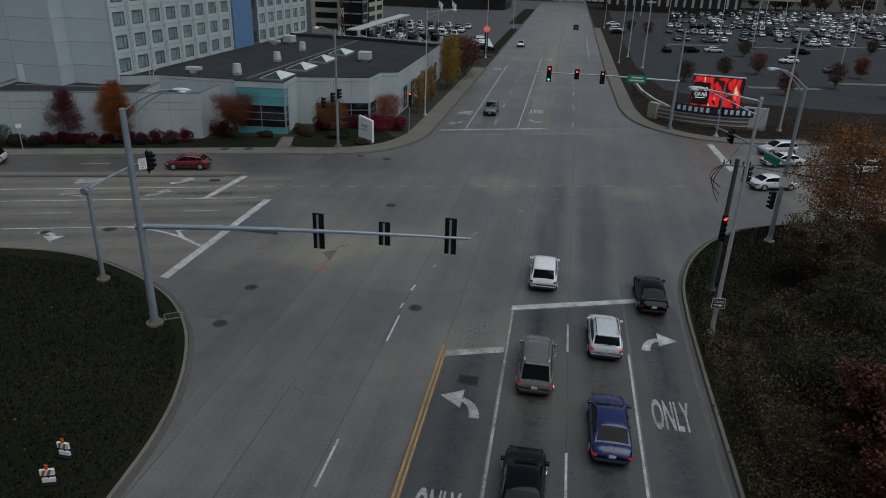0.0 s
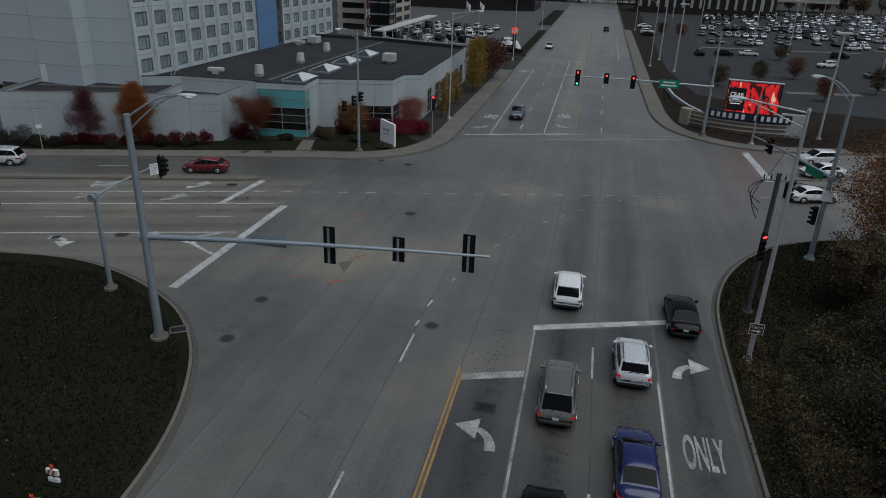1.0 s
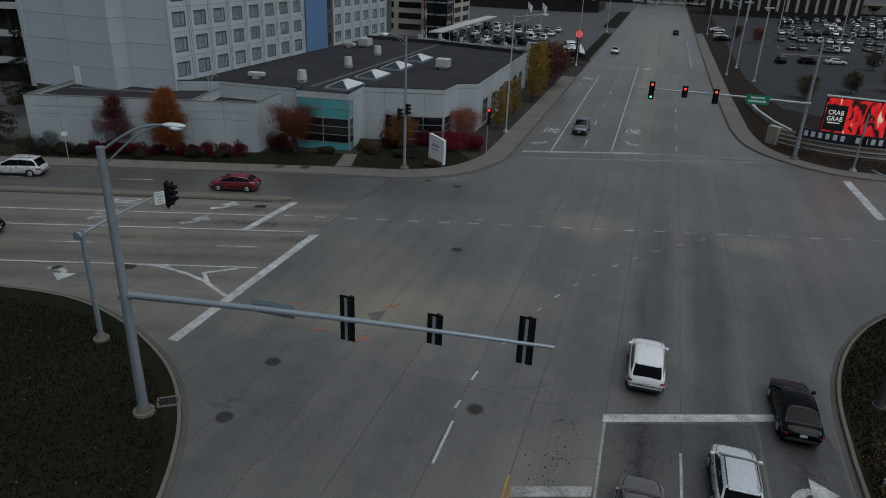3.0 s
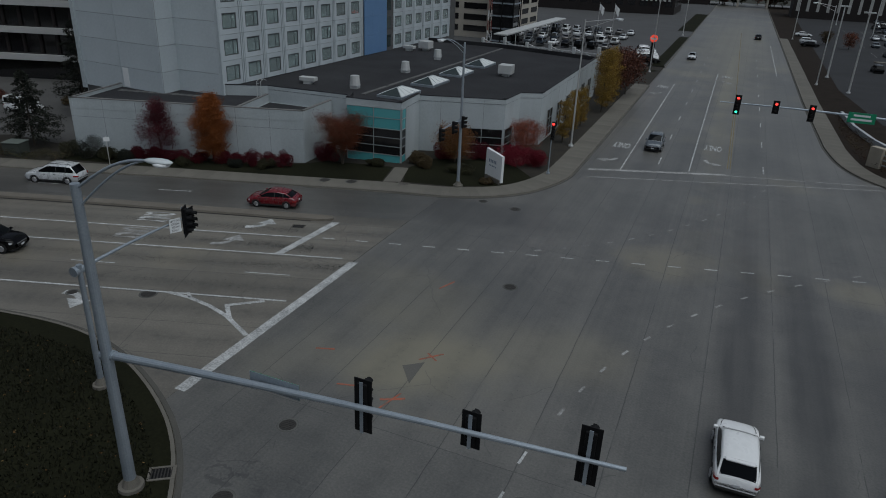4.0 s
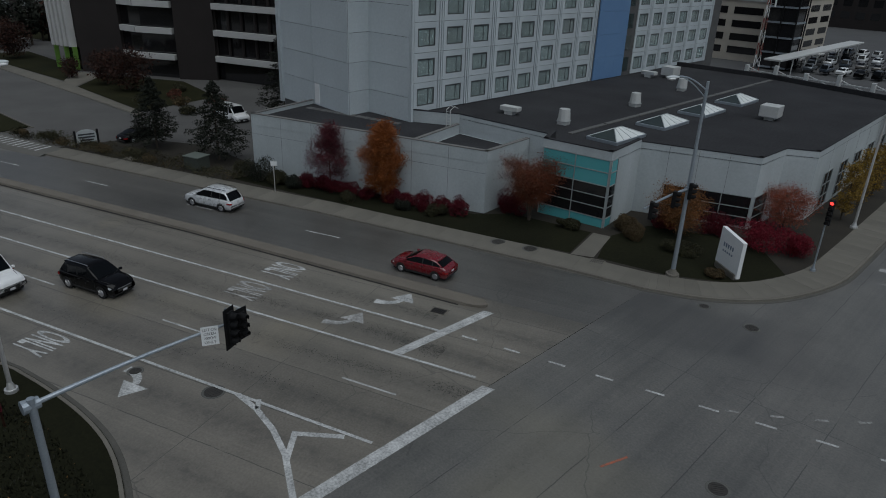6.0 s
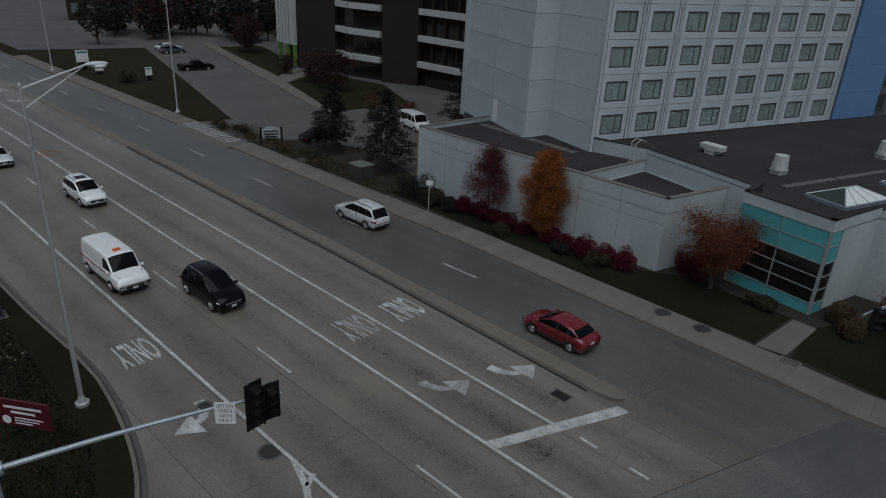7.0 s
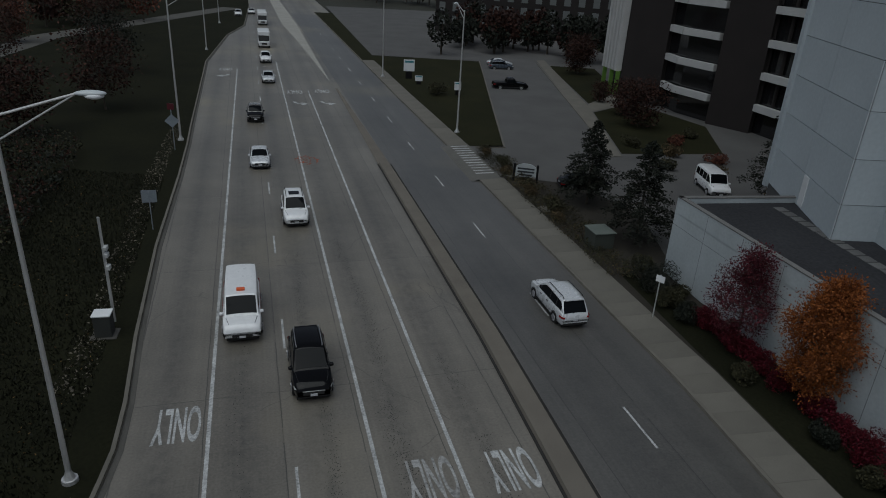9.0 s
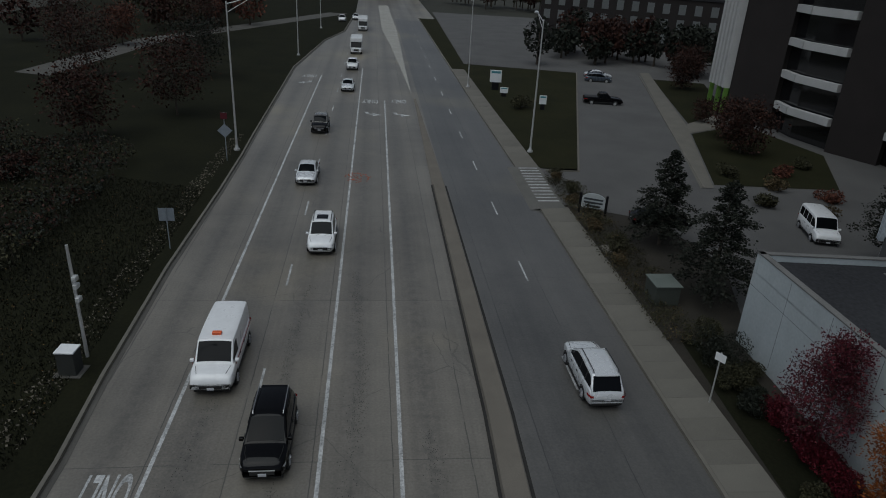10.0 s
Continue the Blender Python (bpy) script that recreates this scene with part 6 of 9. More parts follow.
# red-and-white construction barricade panels on the bank
for x, y, s in ((-17.9, -19.1, 0), (-17.4, -20.7, 1)):
    e = empty("construction_barrel", x, y, 0.13, 20 * s, "small orange-and-white striped barricade panel on a foot", "barricade", "barricade panels")
    bm = bmesh.new()
    box(bm, -0.28, -0.05, 0.45, 0.28, 0.05, 0.75, 0.01)
    part("panel", bm, SIGN_WHITE, e)
    for q in (-0.16, 0.06):
        bm = bmesh.new()
        v = [bm.verts.new((q + a, -0.054, z)) for a, z in ((-0.1, 0.46), (0.02, 0.46), (0.14, 0.74), (0.02, 0.74))]
        bm.faces.new(v)
        part("stripe", bm, PAINT_ORANGE, e)
    bm = bmesh.new()
    box(bm, -0.26, -0.05, 0.1, 0.26, 0.05, 0.3, 0.01)
    part("lower_panel", bm, SIGN_WHITE, e)
    bm = bmesh.new()
    box(bm, -0.03, 0.0, -0.02, 0.03, 0.06, 1.0)
    box(bm, -0.35, -0.2, -0.02, 0.35, 0.2, 0.08, 0.01)
    part("stand", bm, BLACK, e)
    bm = bmesh.new()
    tube(bm, (0, 0.0, 0.78), (0, 0.0, 0.98), 0.07, 0.07, 10)
    part("warning_light", bm, glassy("amber_lens", (0.6, 0.08, 0.02), 0.3) if "amber_lens" not in bpy.data.materials else bpy.data.materials["amber_lens"], e)


# ---- vehicles ----
TYRE = surface("tyre_rubber", (0.010, 0.010, 0.010), (0.022, 0.022, 0.022), 4, 0.9)
RIM = glassy("alloy_rim", (0.45, 0.45, 0.46), 0.3, 0.9)
CAR_GLASS = glassy("car_glass", (0.004, 0.005, 0.006), 0.06, 0.0, 0.12)
TAIL = glassy("tail_lamp", (0.28, 0.01, 0.012), 0.15)
TAIL_ON = glow("lit_tail_lamp", (1.0, 0.04, 0.04), 0.16)
HEAD = glassy("head_lamp", (0.55, 0.57, 0.58), 0.1)
TRIM = surface("black_trim", (0.012, 0.012, 0.012), (0.025, 0.025, 0.025), 3, 0.6, bump=0.0)
PLATE = surface("number_plate", (0.45, 0.46, 0.48), (0.55, 0.56, 0.58), 3, 0.5, bump=0.0)
C_WHITE = paint("white_car_paint", (0.80, 0.81, 0.815), 0.28, 0.8)
C_SILVER = paint("silver_car_paint", (0.68, 0.70, 0.715), 0.26, 0.8, 0.25)
C_BLACK = paint("black_car_paint", (0.002, 0.002, 0.0024), 0.12, 0.32)
C_BLUE = paint("blue_car_paint", (0.003, 0.011, 0.085), 0.25, 0.6)
C_RED = paint("red_car_paint", (0.15, 0.003, 0.009), 0.25, 0.9)
C_GREY = paint("grey_brown_car_paint", (0.17, 0.16, 0.148), 0.26, 0.8, 0.4)
C_STEEL = paint("steel_grey_car_paint", (0.12, 0.14, 0.16), 0.28, 0.6, 0.3)
C_DKBLUE = paint("slate_car_paint", (0.05, 0.065, 0.085), 0.25, 0.8)

# side profiles: (place along the length from the rear, height) of the body's top, and of the cabin
KINDS = {
    "sedan": dict(L=4.85, W=1.84, H=1.45, body=((0, 0.72), (0.03, 0.90), (0.08, 0.97), (0.24, 0.99), (0.5, 0.95), (0.74, 0.95), (0.90, 0.84), (0.97, 0.70), (1, 0.55)), cab=(0.10, 0.28, 0.55, 0.76), low=0.24),
    "hatch": dict(L=4.35, W=1.80, H=1.49, body=((0, 0.68), (0.03, 0.90), (0.08, 1.02), (0.3, 1.02), (0.5, 0.98), (0.74, 0.97), (0.90, 0.88), (0.97, 0.73), (1, 0.55)), cab=(0.02, 0.21, 0.54, 0.775), low=0.22),
    "suv": dict(L=4.55, W=1.88, H=1.70, body=((0, 0.70), (0.02, 1.00), (0.05, 1.10), (0.3, 1.11), (0.5, 1.08), (0.74, 1.07), (0.87, 1.02), (0.95, 0.93), (0.985, 0.80), (1, 0.58)), cab=(0.015, 0.125, 0.54, 0.765), low=0.27),
    "van": dict(L=5.7, W=2.02, H=2.12, body=((0, 0.75), (0.01, 1.22), (0.3, 1.24), (0.6, 1.24), (0.76, 1.22), (0.83, 1.17), (0.94, 1.07), (0.985, 0.96), (1, 0.62)), cab=(0.004, 0.02, 0.69, 0.825), low=0.35),
    "pickup": dict(L=5.7, W=2.0, H=1.85, body=((0, 0.85), (0.01, 1.12), (0.3, 1.14), (0.4, 1.14), (0.5, 1.14), (0.73, 1.14), (0.9, 1.08), (0.97, 0.95), (1, 0.65)), cab=(0.36, 0.40, 0.58, 0.70), low=0.40),
}


def loft(bm, sections):
    """Skin through closed half-sections, mirrored across the middle."""
    rings = []
    for x, pts in sections:
        full = [(y, z) for y, z in pts] + [(-y, z) for y, z in pts[::-1] if y > 1e-6]
        rings.append([bm.verts.new((x, y, z)) for y, z in full])
    for a, b in zip(rings, rings[1:]):
        k = len(a)
        for i in range(k):
            bm.faces.new((a[i], a[(i + 1) % k], b[(i + 1) % k], b[i]))
    bm.faces.new(rings[0])
    bm.faces.new(rings[-1][::-1])
    bmesh.ops.recalc_face_normals(bm, faces=bm.faces)


def at(profile, u):
    for (a, za), (b, zb) in zip(profile, profile[1:]):
        if u <= b:
            return za + (zb - za) * (u - a) / (b - a)
    return profile[-1][1]


def smoothed(ob, angle=38):
    for p in ob.data.polygons:
        p.use_smooth = True
    ob.data.set_sharp_from_angle(angle=radians(angle))
    return ob


def patch(rows, lift):
    """A pane from a grid of points, lifted off along its normals, with a thin edge."""
    bm = bmesh.new()
    g = [[bm.verts.new(p) for p in r] for r in rows]
    for a, b in zip(g, g[1:]):
        for i in range(len(a) - 1):
            bm.faces.new((a[i], a[i + 1], b[i + 1], b[i]))
    bm.normal_update()
    return bm


def vehicle(kind, paint_mat, label, group="", simple=False, braking=False, rails=False, name="car", L=None, roof_mat=None, sunroof=False, windows=False, tall=None):
    """A road vehicle standing at the origin, its front towards +x."""
    K = KINDS[kind]
    L, W, H = L or K["L"], K["W"], tall or K["H"]
    e = empty(name, 0, 0, 0, 0, label, "van" if kind == "van" else "pickup truck" if kind == "pickup" else "car", group)
    prof, low = K["body"], K["low"]
    X = lambda u: L * (u - 0.5)
    us = (0, 0.012, 0.035, 0.07, 0.13, 0.22, 0.35, 0.5, 0.65, 0.74, 0.82, 0.89, 0.94, 0.97, 0.99, 1.0) if not simple else (0, 0.03, 0.1, 0.5, 0.75, 0.93, 1.0)
    secs = []
    for u in us:
        zt = at(prof, u)
        pinch = 1 - (0.09 if kind in ("van", "pickup") else 0.20) * max(0, (u - 0.84) / 0.16) ** 2 - 0.13 * max(0, (0.12 - u) / 0.12) ** 2
        w = W / 2 * pinch
        zl = low + 0.12 * max(0, (u - 0.95) / 0.05) + 0.14 * max(0, (0.04 - u) / 0.04)
        secs.append((X(u), [(0, zl), (w * 0.86, zl), (w * 0.965, zl + 0.10), (w * 0.995, zl + 0.26), (w, (zl + zt) / 2 + 0.05), (w * 0.985, zt - 0.17), (w * 0.95, zt - 0.06), (w * 0.86, zt - 0.005), (w * 0.5, zt + 0.025), (0, zt + 0.035)]))
    bm = bmesh.new()
    loft(bm, secs)
    smoothed(part("body", bm, paint_mat, e))
    # cabin shell in body colour
    c0, c1, c2, c3 = K["cab"]
    belt = lambda u: at(prof, u) - 0.03
    nar = 0.08 if kind == "van" else 0.17 if kind == "suv" else 0.21
    roof = {0: H - {"hatch": 0.14, "suv": 0.10, "sedan": 0.075}.get(kind, 0.055), 2: H - 0.03}
    if simple:
        stations = [c0, c1, (c1 + c2) / 2, c2, c3]
    else:
        stations = [c0 + (c1 - c0) * t for t in (0, 0.12, 0.3, 0.5, 0.7, 0.88, 1)] + [c1 + (c2 - c1) * t for t in (0.2, 0.4, 0.6, 0.8, 1)] + [c2 + (c3 - c2) * t for t in (0.1, 0.3, 0.5, 0.7, 0.9, 1)]

    def top(u):
        if u <= c1:
            t = (u - c0) / (c1 - c0)
            return belt(c0) + 0.02 + (roof[0] - belt(c0) - 0.02) * (t + 0.10 * t * (1 - t))
        if u >= c2:
            t = (c3 - u) / (c3 - c2)
            return belt(c3) + 0.02 + (roof[2] - belt(c3) - 0.02) * (t + 0.14 * t * (1 - t))
        t = (u - c1) / (c2 - c1)
        return roof[0] + (roof[2] - roof[0]) * t + 0.045 * 4 * t * (1 - t)

    def widths(u):
        f = max(0.0, min(1.0, (top(u) - belt(u)) / (H - belt(0.4))))
        wb = W / 2 * (0.925 - 0.05 * max(0, (u - 0.6) / 0.2) - (0.04 if kind in ("van", "pickup") else 0.10) * max(0, (0.3 - u) / 0.3) ** 1.5)
        return wb, wb * (1 - nar * f)

    def arch(u):
        """The roof's half-section at a station: side, cant rail and crown."""
        z, (wb, wt) = top(u), widths(u)
        h = z - belt(u)
        return [(wb, belt(u)), (wb + (wt - wb) * 0.8, belt(u) + h * 0.80), (wt * 0.975, z - 0.055 * min(1, h * 2)), (wt * 0.90, z - 0.016), (wt * 0.62, z + 0.012), (wt * 0.3, z + 0.026), (0, z + 0.03)]

    bm = bmesh.new()
    loft(bm, [(X(u), [(0, belt(u) - 0.06), (widths(u)[0], belt(u) - 0.06)] + arch(u)) for u in stations])
    smoothed(part("cabin", bm, roof_mat or paint_mat, e), 30)

    def screen(ua, ub, nm, grow=0.014):
        rows = []
        for u in [q for q in stations if ua - 1e-6 <= q <= ub + 1e-6]:
            half = arch(u)[3:]
            rows.append([(X(u), -y, z + grow) for y, z in half[:-1]] + [(X(u), y, z + grow) for y, z in half[::-1]])
        if len(rows) > 1:
            smoothed(part(nm, patch(rows, 0), CAR_GLASS, e))

    if kind != "van" and kind != "pickup":
        screen(c0 + (c1 - c0) * 0.12, c0 + (c1 - c0) * 0.88, "rear_window")
    else:
        zb = belt(c0)
        for s in (-1, 1) if kind == "van" else (0,):
            rows = [[(X(c0) - 0.012 + 0.75 * (X(c1) - X(c0)) * t * 0.5, s * W * 0.20 + q * W * (0.15 if s else 0.3), zb + 0.12 + (H - zb - 0.38) * t) for q in (-1, 1)] for t in (0, 1)]
            part("rear_window", patch(rows, 0), CAR_GLASS, e)
    screen(c2 + (c3 - c2) * 0.10, c2 + (c3 - c2) * 0.90, "windscreen")
    if simple:
        rows = [[(X(u) + dx, q * widths(u)[1] * 0.86, z) for q in (-1, 1)] for u, z, dx in ((c2, H - 0.05, 0.06), (c3, belt(c3) + 0.06, 0.04))]
        part("windscreen", patch(rows, 0), CAR_GLASS, e)
        rows = [[(X(u) - dx, q * widths(u)[1] * 0.86, z) for q in (1, -1)] for u, z, dx in ((c1, H - 0.08, 0.06), (c0, belt(c0) + 0.06, 0.04))]
        part("rear_window", patch(rows, 0), CAR_GLASS, e)
    # side windows, split at the door pillars
    if kind == "van":
        spans = [(0.62, c2 + (c3 - c2) * 0.72)] + ([(0.06, 0.22), (0.24, 0.41), (0.43, 0.60)] if windows else [])
    elif kind == "pickup":
        spans = [(c1 + 0.005, (c1 + c2) / 2 - 0.01), ((c1 + c2) / 2 + 0.01, c2 + (c3 - c2) * 0.7)]
    elif kind == "sedan":
        m = (c1 + c2) / 2 + 0.02
        spans = [(c1 - (c1 - c0) * 0.35, m - 0.009), (m + 0.009, c2 + (c3 - c2) * 0.72)]
    else:
        m, q = (c1 + c2) / 2 + 0.05, (c1 + c2) / 2 - 0.12
        spans = [(c1 - (c1 - c0) * 0.42, q - 0.011), (q + 0.009, m - 0.009), (m + 0.009, c2 + (c3 - c2) * 0.72)]
    for sy in (-1, 1):
        for ua, ub in spans:
            rows = []
            for t in (0.08, 0.45, 0.79):
                r = []
                for i in range(5):
                    u = ua + (ub - ua) * i / 4
                    (wb, wt), h = widths(u), top(u) - belt(u)
                    r.append((X(u), sy * (wb + (wt - wb) * t + 0.012), belt(u) + h * t))
                rows.append(r)
            part("side_window", patch(rows, 0), CAR_GLASS, e)
        if kind in ("sedan", "hatch", "suv") and not simple:
            for (_, ua), (ub, _) in zip(spans, spans[1:]):
                rows = [[(X(u), sy * (widths(u)[0] + (widths(u)[1] - widths(u)[0]) * t + 0.010), belt(u) + (top(u) - belt(u)) * t) for u in (ua, ub)] for t in (0.06, 0.45, 0.80)]
                part("door_pillar", patch(rows, 0), TRIM, e)
    bm = bmesh.new()
    box(bm, -L * 0.455, -W * 0.41, 0.15, L * 0.455, W * 0.41, low + 0.06)
    part("underbody", bm, TRIM, e)
    r, tw = (0.33 if kind in ("sedan", "hatch") else 0.37), 0.22
    for sx in (-0.305, 0.30):
        for sy in (-1, 1):
            bm = bmesh.new()
            bmesh.ops.create_cone(bm, cap_ends=True, segments=10 if simple else 20, radius1=r, radius2=r, depth=tw, matrix=pose(0, 0, 0, 90, 0, 0))
            t = part("wheel", bm, TYRE, e)
            t.matrix_basis = pose(sx * L, sy * (W / 2 - tw / 2 + 0.015), r)
            if not simple:
                bm = bmesh.new()
                bmesh.ops.create_cone(bm, cap_ends=True, segments=16, radius1=r * 0.62, radius2=r * 0.55, depth=0.03, matrix=pose(0, sy * (tw / 2 + 0.012), 0, -90 * sy, 0, 0))
                for i in range(5):
                    a = i / 5 * math.tau
                    tube(bm, (0.04 * math.cos(a), sy * (tw / 2 + 0.03), 0.04 * math.sin(a)), (r * 0.55 * math.cos(a), sy * (tw / 2 + 0.03), r * 0.55 * math.sin(a)), 0.03, 0.035, 5)
                part("rim", bm, RIM, t)
                bm = bmesh.new()
                k = 14
                for i in range(k):
                    a, b = math.pi * i / k, math.pi * (i + 1) / k
                    vs = [bm.verts.new((q * math.cos(w), sy * (tw / 2 - 0.008), q * math.sin(w))) for q, w in ((r + 0.015, a), (r + 0.065, a), (r + 0.065, b), (r + 0.015, b))]
                    bm.faces.new(vs)
                part("wheel_arch", bm, TRIM, t)
    if simple:
        return e
    for sy in (-1, 1):
        # lamps follow the body's corners
        rows = [[(X(u), sy * (W / 2 * (1 - 0.20 * max(0, (u - 0.84) / 0.16) ** 2) * k + 0.006), at(prof, u) - dz) for u, k in ((0.925, 1.0), (0.955, 0.985), (0.985, 0.93), (0.996, 0.72))] for dz in (0.10, 0.25)]
        part("headlight", patch(rows, 0), HEAD, e)
        zt = at(prof, 0.035)
        rows = [[(X(0.07), sy * (W / 2 * 0.995 + 0.004), zt - dz), (X(0.02), sy * (W / 2 * 0.965 + 0.004), zt - dz), (X(0) - 0.012, sy * W / 2 * 0.86, zt - dz - 0.02), (X(0) - 0.014, sy * W / 2 * 0.74, zt - dz - 0.02)] for dz in (0.14, 0.27)]
        part("taillight", patch(rows, 0), TAIL_ON if braking else TAIL, e)
        bm = bmesh.new()
        box(bm, X(c3) - 0.34, sy * (W / 2 + 0.03) - 0.1, belt(c3) + 0.05, X(c3) - 0.16, sy * (W / 2 + 0.03) + 0.1, belt(c3) + 0.20, 0.045)
        part("mirror", bm, paint_mat, e)
        bm = bmesh.new()
        box(bm, -L * 0.22, sy * (W / 2 * 0.985) - 0.006, low + 0.02, L * 0.215, sy * (W / 2 * 0.985) + 0.012, low + 0.14)
        part("sill_trim", bm, TRIM, e)
        for u in (0.42, 0.60):
            z = (low + at(prof, u)) / 2 + 0.22
            bm = bmesh.new()
            box(bm, X(u) - 0.09, sy * (W / 2 + 0.006) - 0.012, z, X(u) + 0.09, sy * (W / 2 + 0.006) + 0.012, z + 0.04)
            part("door_handle", bm, TRIM, e)
        for u in (0.345, 0.535, 0.70):
            bm = bmesh.new()
            box(bm, X(u) - 0.006, sy * (W / 2 * 0.998) - 0.004, low + 0.16, X(u) + 0.006, sy * (W / 2 * 0.998) + 0.003, at(prof, u) - 0.2)
            part("door_seam", bm, TRIM, e)
        if rails:
            wt = widths((c1 + c2) / 2)[1]
            bm = bmesh.new()
            pipe(bm, [(X(c1), sy * wt * 0.84, H - 0.03), (X(c1) + 0.15, sy * wt * 0.86, H + 0.05), (X(c2) - 0.15, sy * wt * 0.86, H + 0.04), (X(c2), sy * wt * 0.84, H - 0.02)], 0.024, seg=6)
            part("roof_rail", bm, TRIM if rails is True else RIM, e)
    if kind in ("hatch", "suv"):
        wt = widths(c1)[1]
        bm = bmesh.new()
        box(bm, X(c1) - 0.17, -wt * 0.80, roof[0] - 0.065, X(c1) + 0.08, wt * 0.80, roof[0] + 0.012, 0.025)
        part("roof_spoiler", bm, roof_mat or paint_mat, e)
    if sunroof:
        um = c1 * 0.35 + c2 * 0.65
        rows = [[(X(um) + q * 0.42, p, top(um + q * 0.42 / L) + 0.046 - 0.012 * (p / 0.4) ** 2) for p in (-0.4, -0.2, 0, 0.2, 0.4)] for q in (-1, -0.5, 0, 0.5, 1)]
        part("sunroof", patch(rows, 0), CAR_GLASS, e)
    bm = bmesh.new()
    box(bm, X(1) - 0.08, -W * 0.26, 0.46, X(1) + 0.006, W * 0.26, 0.64, 0.02)
    part("grille", bm, TRIM, e)
    if kind in ("suv", "van", "pickup"):
        bm = bmesh.new()
        box(bm, X(1) - 0.05, -W * 0.27, 0.655, X(1) + 0.014, W * 0.27, 0.69, 0.01)
        part("chrome_strip", bm, RIM, e)
    bm = bmesh.new()
    box(bm, X(1) - 0.16, -W * 0.36, low + 0.06, X(1) - 0.01, W * 0.36, low + 0.16, 0.02)
    part("lower_grille", bm, TRIM, e)
    bm = bmesh.new()
    box(bm, X(0) - 0.025, -W * 0.40, 0.34, X(0) + 0.12, W * 0.40, 0.47, 0.03)
    part("rear_bumper", bm, TRIM, e)
    for sx in (-1, 1):
        bm = bmesh.new()
        box(bm, sx * (L / 2 + 0.016) - 0.008, -0.16, 0.60 if sx < 0 else 0.42, sx * (L / 2 + 0.016) + 0.008, 0.16, 0.74 if sx < 0 else 0.55)
        part("plate", bm, PLATE, e)
    for s in (-0.35, 0.25):
        bm = bmesh.new()
        tube(bm, (X(c3) - 0.02, s, belt(c3) + 0.055), (X(c3) - 0.16, s + 0.45, belt(c3) + 0.15), 0.012, 0.01, 5)
        part("wiper", bm, TRIM, e)
    for sy in (-1, 1):
        bm = bmesh.new()
        pipe(bm, [(X(c3 + 0.02), sy * W * 0.40, at(prof, c3 + 0.02) + 0.012), (X(0.86), sy * W * 0.385, at(prof, 0.86) + 0.014), (X(0.94), sy * W * 0.33, at(prof, 0.94) + 0.018)], 0.012, seg=4)
        part("bonnet_seam", bm, TRIM, e)
    if kind == "sedan":
        bm = bmesh.new()
        pipe(bm, [(X(0.085), -W * 0.36, at(prof, 0.085) + 0.012), (X(0.085), 0, at(prof, 0.085) + 0.036), (X(0.085), W * 0.36, at(prof, 0.085) + 0.012)], 0.010, seg=4)
        part("boot_seam", bm, TRIM, e)
    if kind == "pickup":
        bm = bmesh.new()
        box(bm, X(0.03), -W * 0.42, 1.0, X(c0) - 0.05, W * 0.42, 1.19)
        part("cargo_bed", bm, TRIM, e)
    return e


def put(e, x, y, heading, end=0):
    """Stand a vehicle with its middle, or its front (+1) or rear (-1) end, at x, y."""
    L = max(v.co.x for v in next(c for c in e.children if c.name.startswith("body")).data.vertices)
    a = radians(heading)
    x, y = x - end * L * math.cos(a), y - end * L * math.sin(a)
    zs = [ground_z(x + q * math.cos(a), y + q * math.sin(a)) for q in (-1.4, 1.4)]
    e.matrix_basis = pose(x, y, sum(zs) / 2, 0, math.degrees(-math.atan2(zs[1] - zs[0], 2.8)), heading)
    return e


# waiting on the south approach
put(vehicle("suv", C_WHITE, "white compact crossover past the stop line", "queued cars", L=4.45), 1.72, 2.45, 91, -1)
put(vehicle("suv", C_SILVER, "pale silver boxy hatchback with bright tail lamps", "queued cars", braking=True, rails=True, L=4.15, tall=1.64), 5.67, -5.5, 91, -1)
put(vehicle("sedan", C_BLACK, "black sedan waiting in the right-turn lane", "queued cars"), 8.88, 0.8, 91, -1)
put(vehicle("suv", C_GREY, "large grey-brown sport utility with roof rails", "queued cars", braking=True, rails="alloy", L=5.15, tall=1.88), 1.93, -9.9, 91, -1)
put(vehicle("sedan", C_BLUE, "deep blue sedan waiting in the queue", "queued cars", braking=True), 5.66, -14.4, 91, -1)
put(vehicle("sedan", C_BLACK, "black sedan behind the large sport utility", "queued cars"), 1.95, -19.4, 91, -1)
# turning into the cross road
put(vehicle("suv", C_SILVER, "silver crossover driving along the cross road", rails=True, L=5.1, tall=1.82), -54.7, 19.5, 198.9, -1)
put(vehicle("hatch", C_RED, "glossy dark red hatchback driving along the cross road"), -33.6, 23.0, 196, -1)
put(vehicle("suv", C_STEEL, "steel-grey small crossover waiting at the far stop line"), -8.8, 57.6, 270, 1)
put(vehicle("sedan", C_SILVER, "silver sedan far up the main road"), -11.6, 145, 270, 1)
put(vehicle("sedan", C_BLACK, "dark sedan far up the main road"), 2.3, 210, 90, 1)
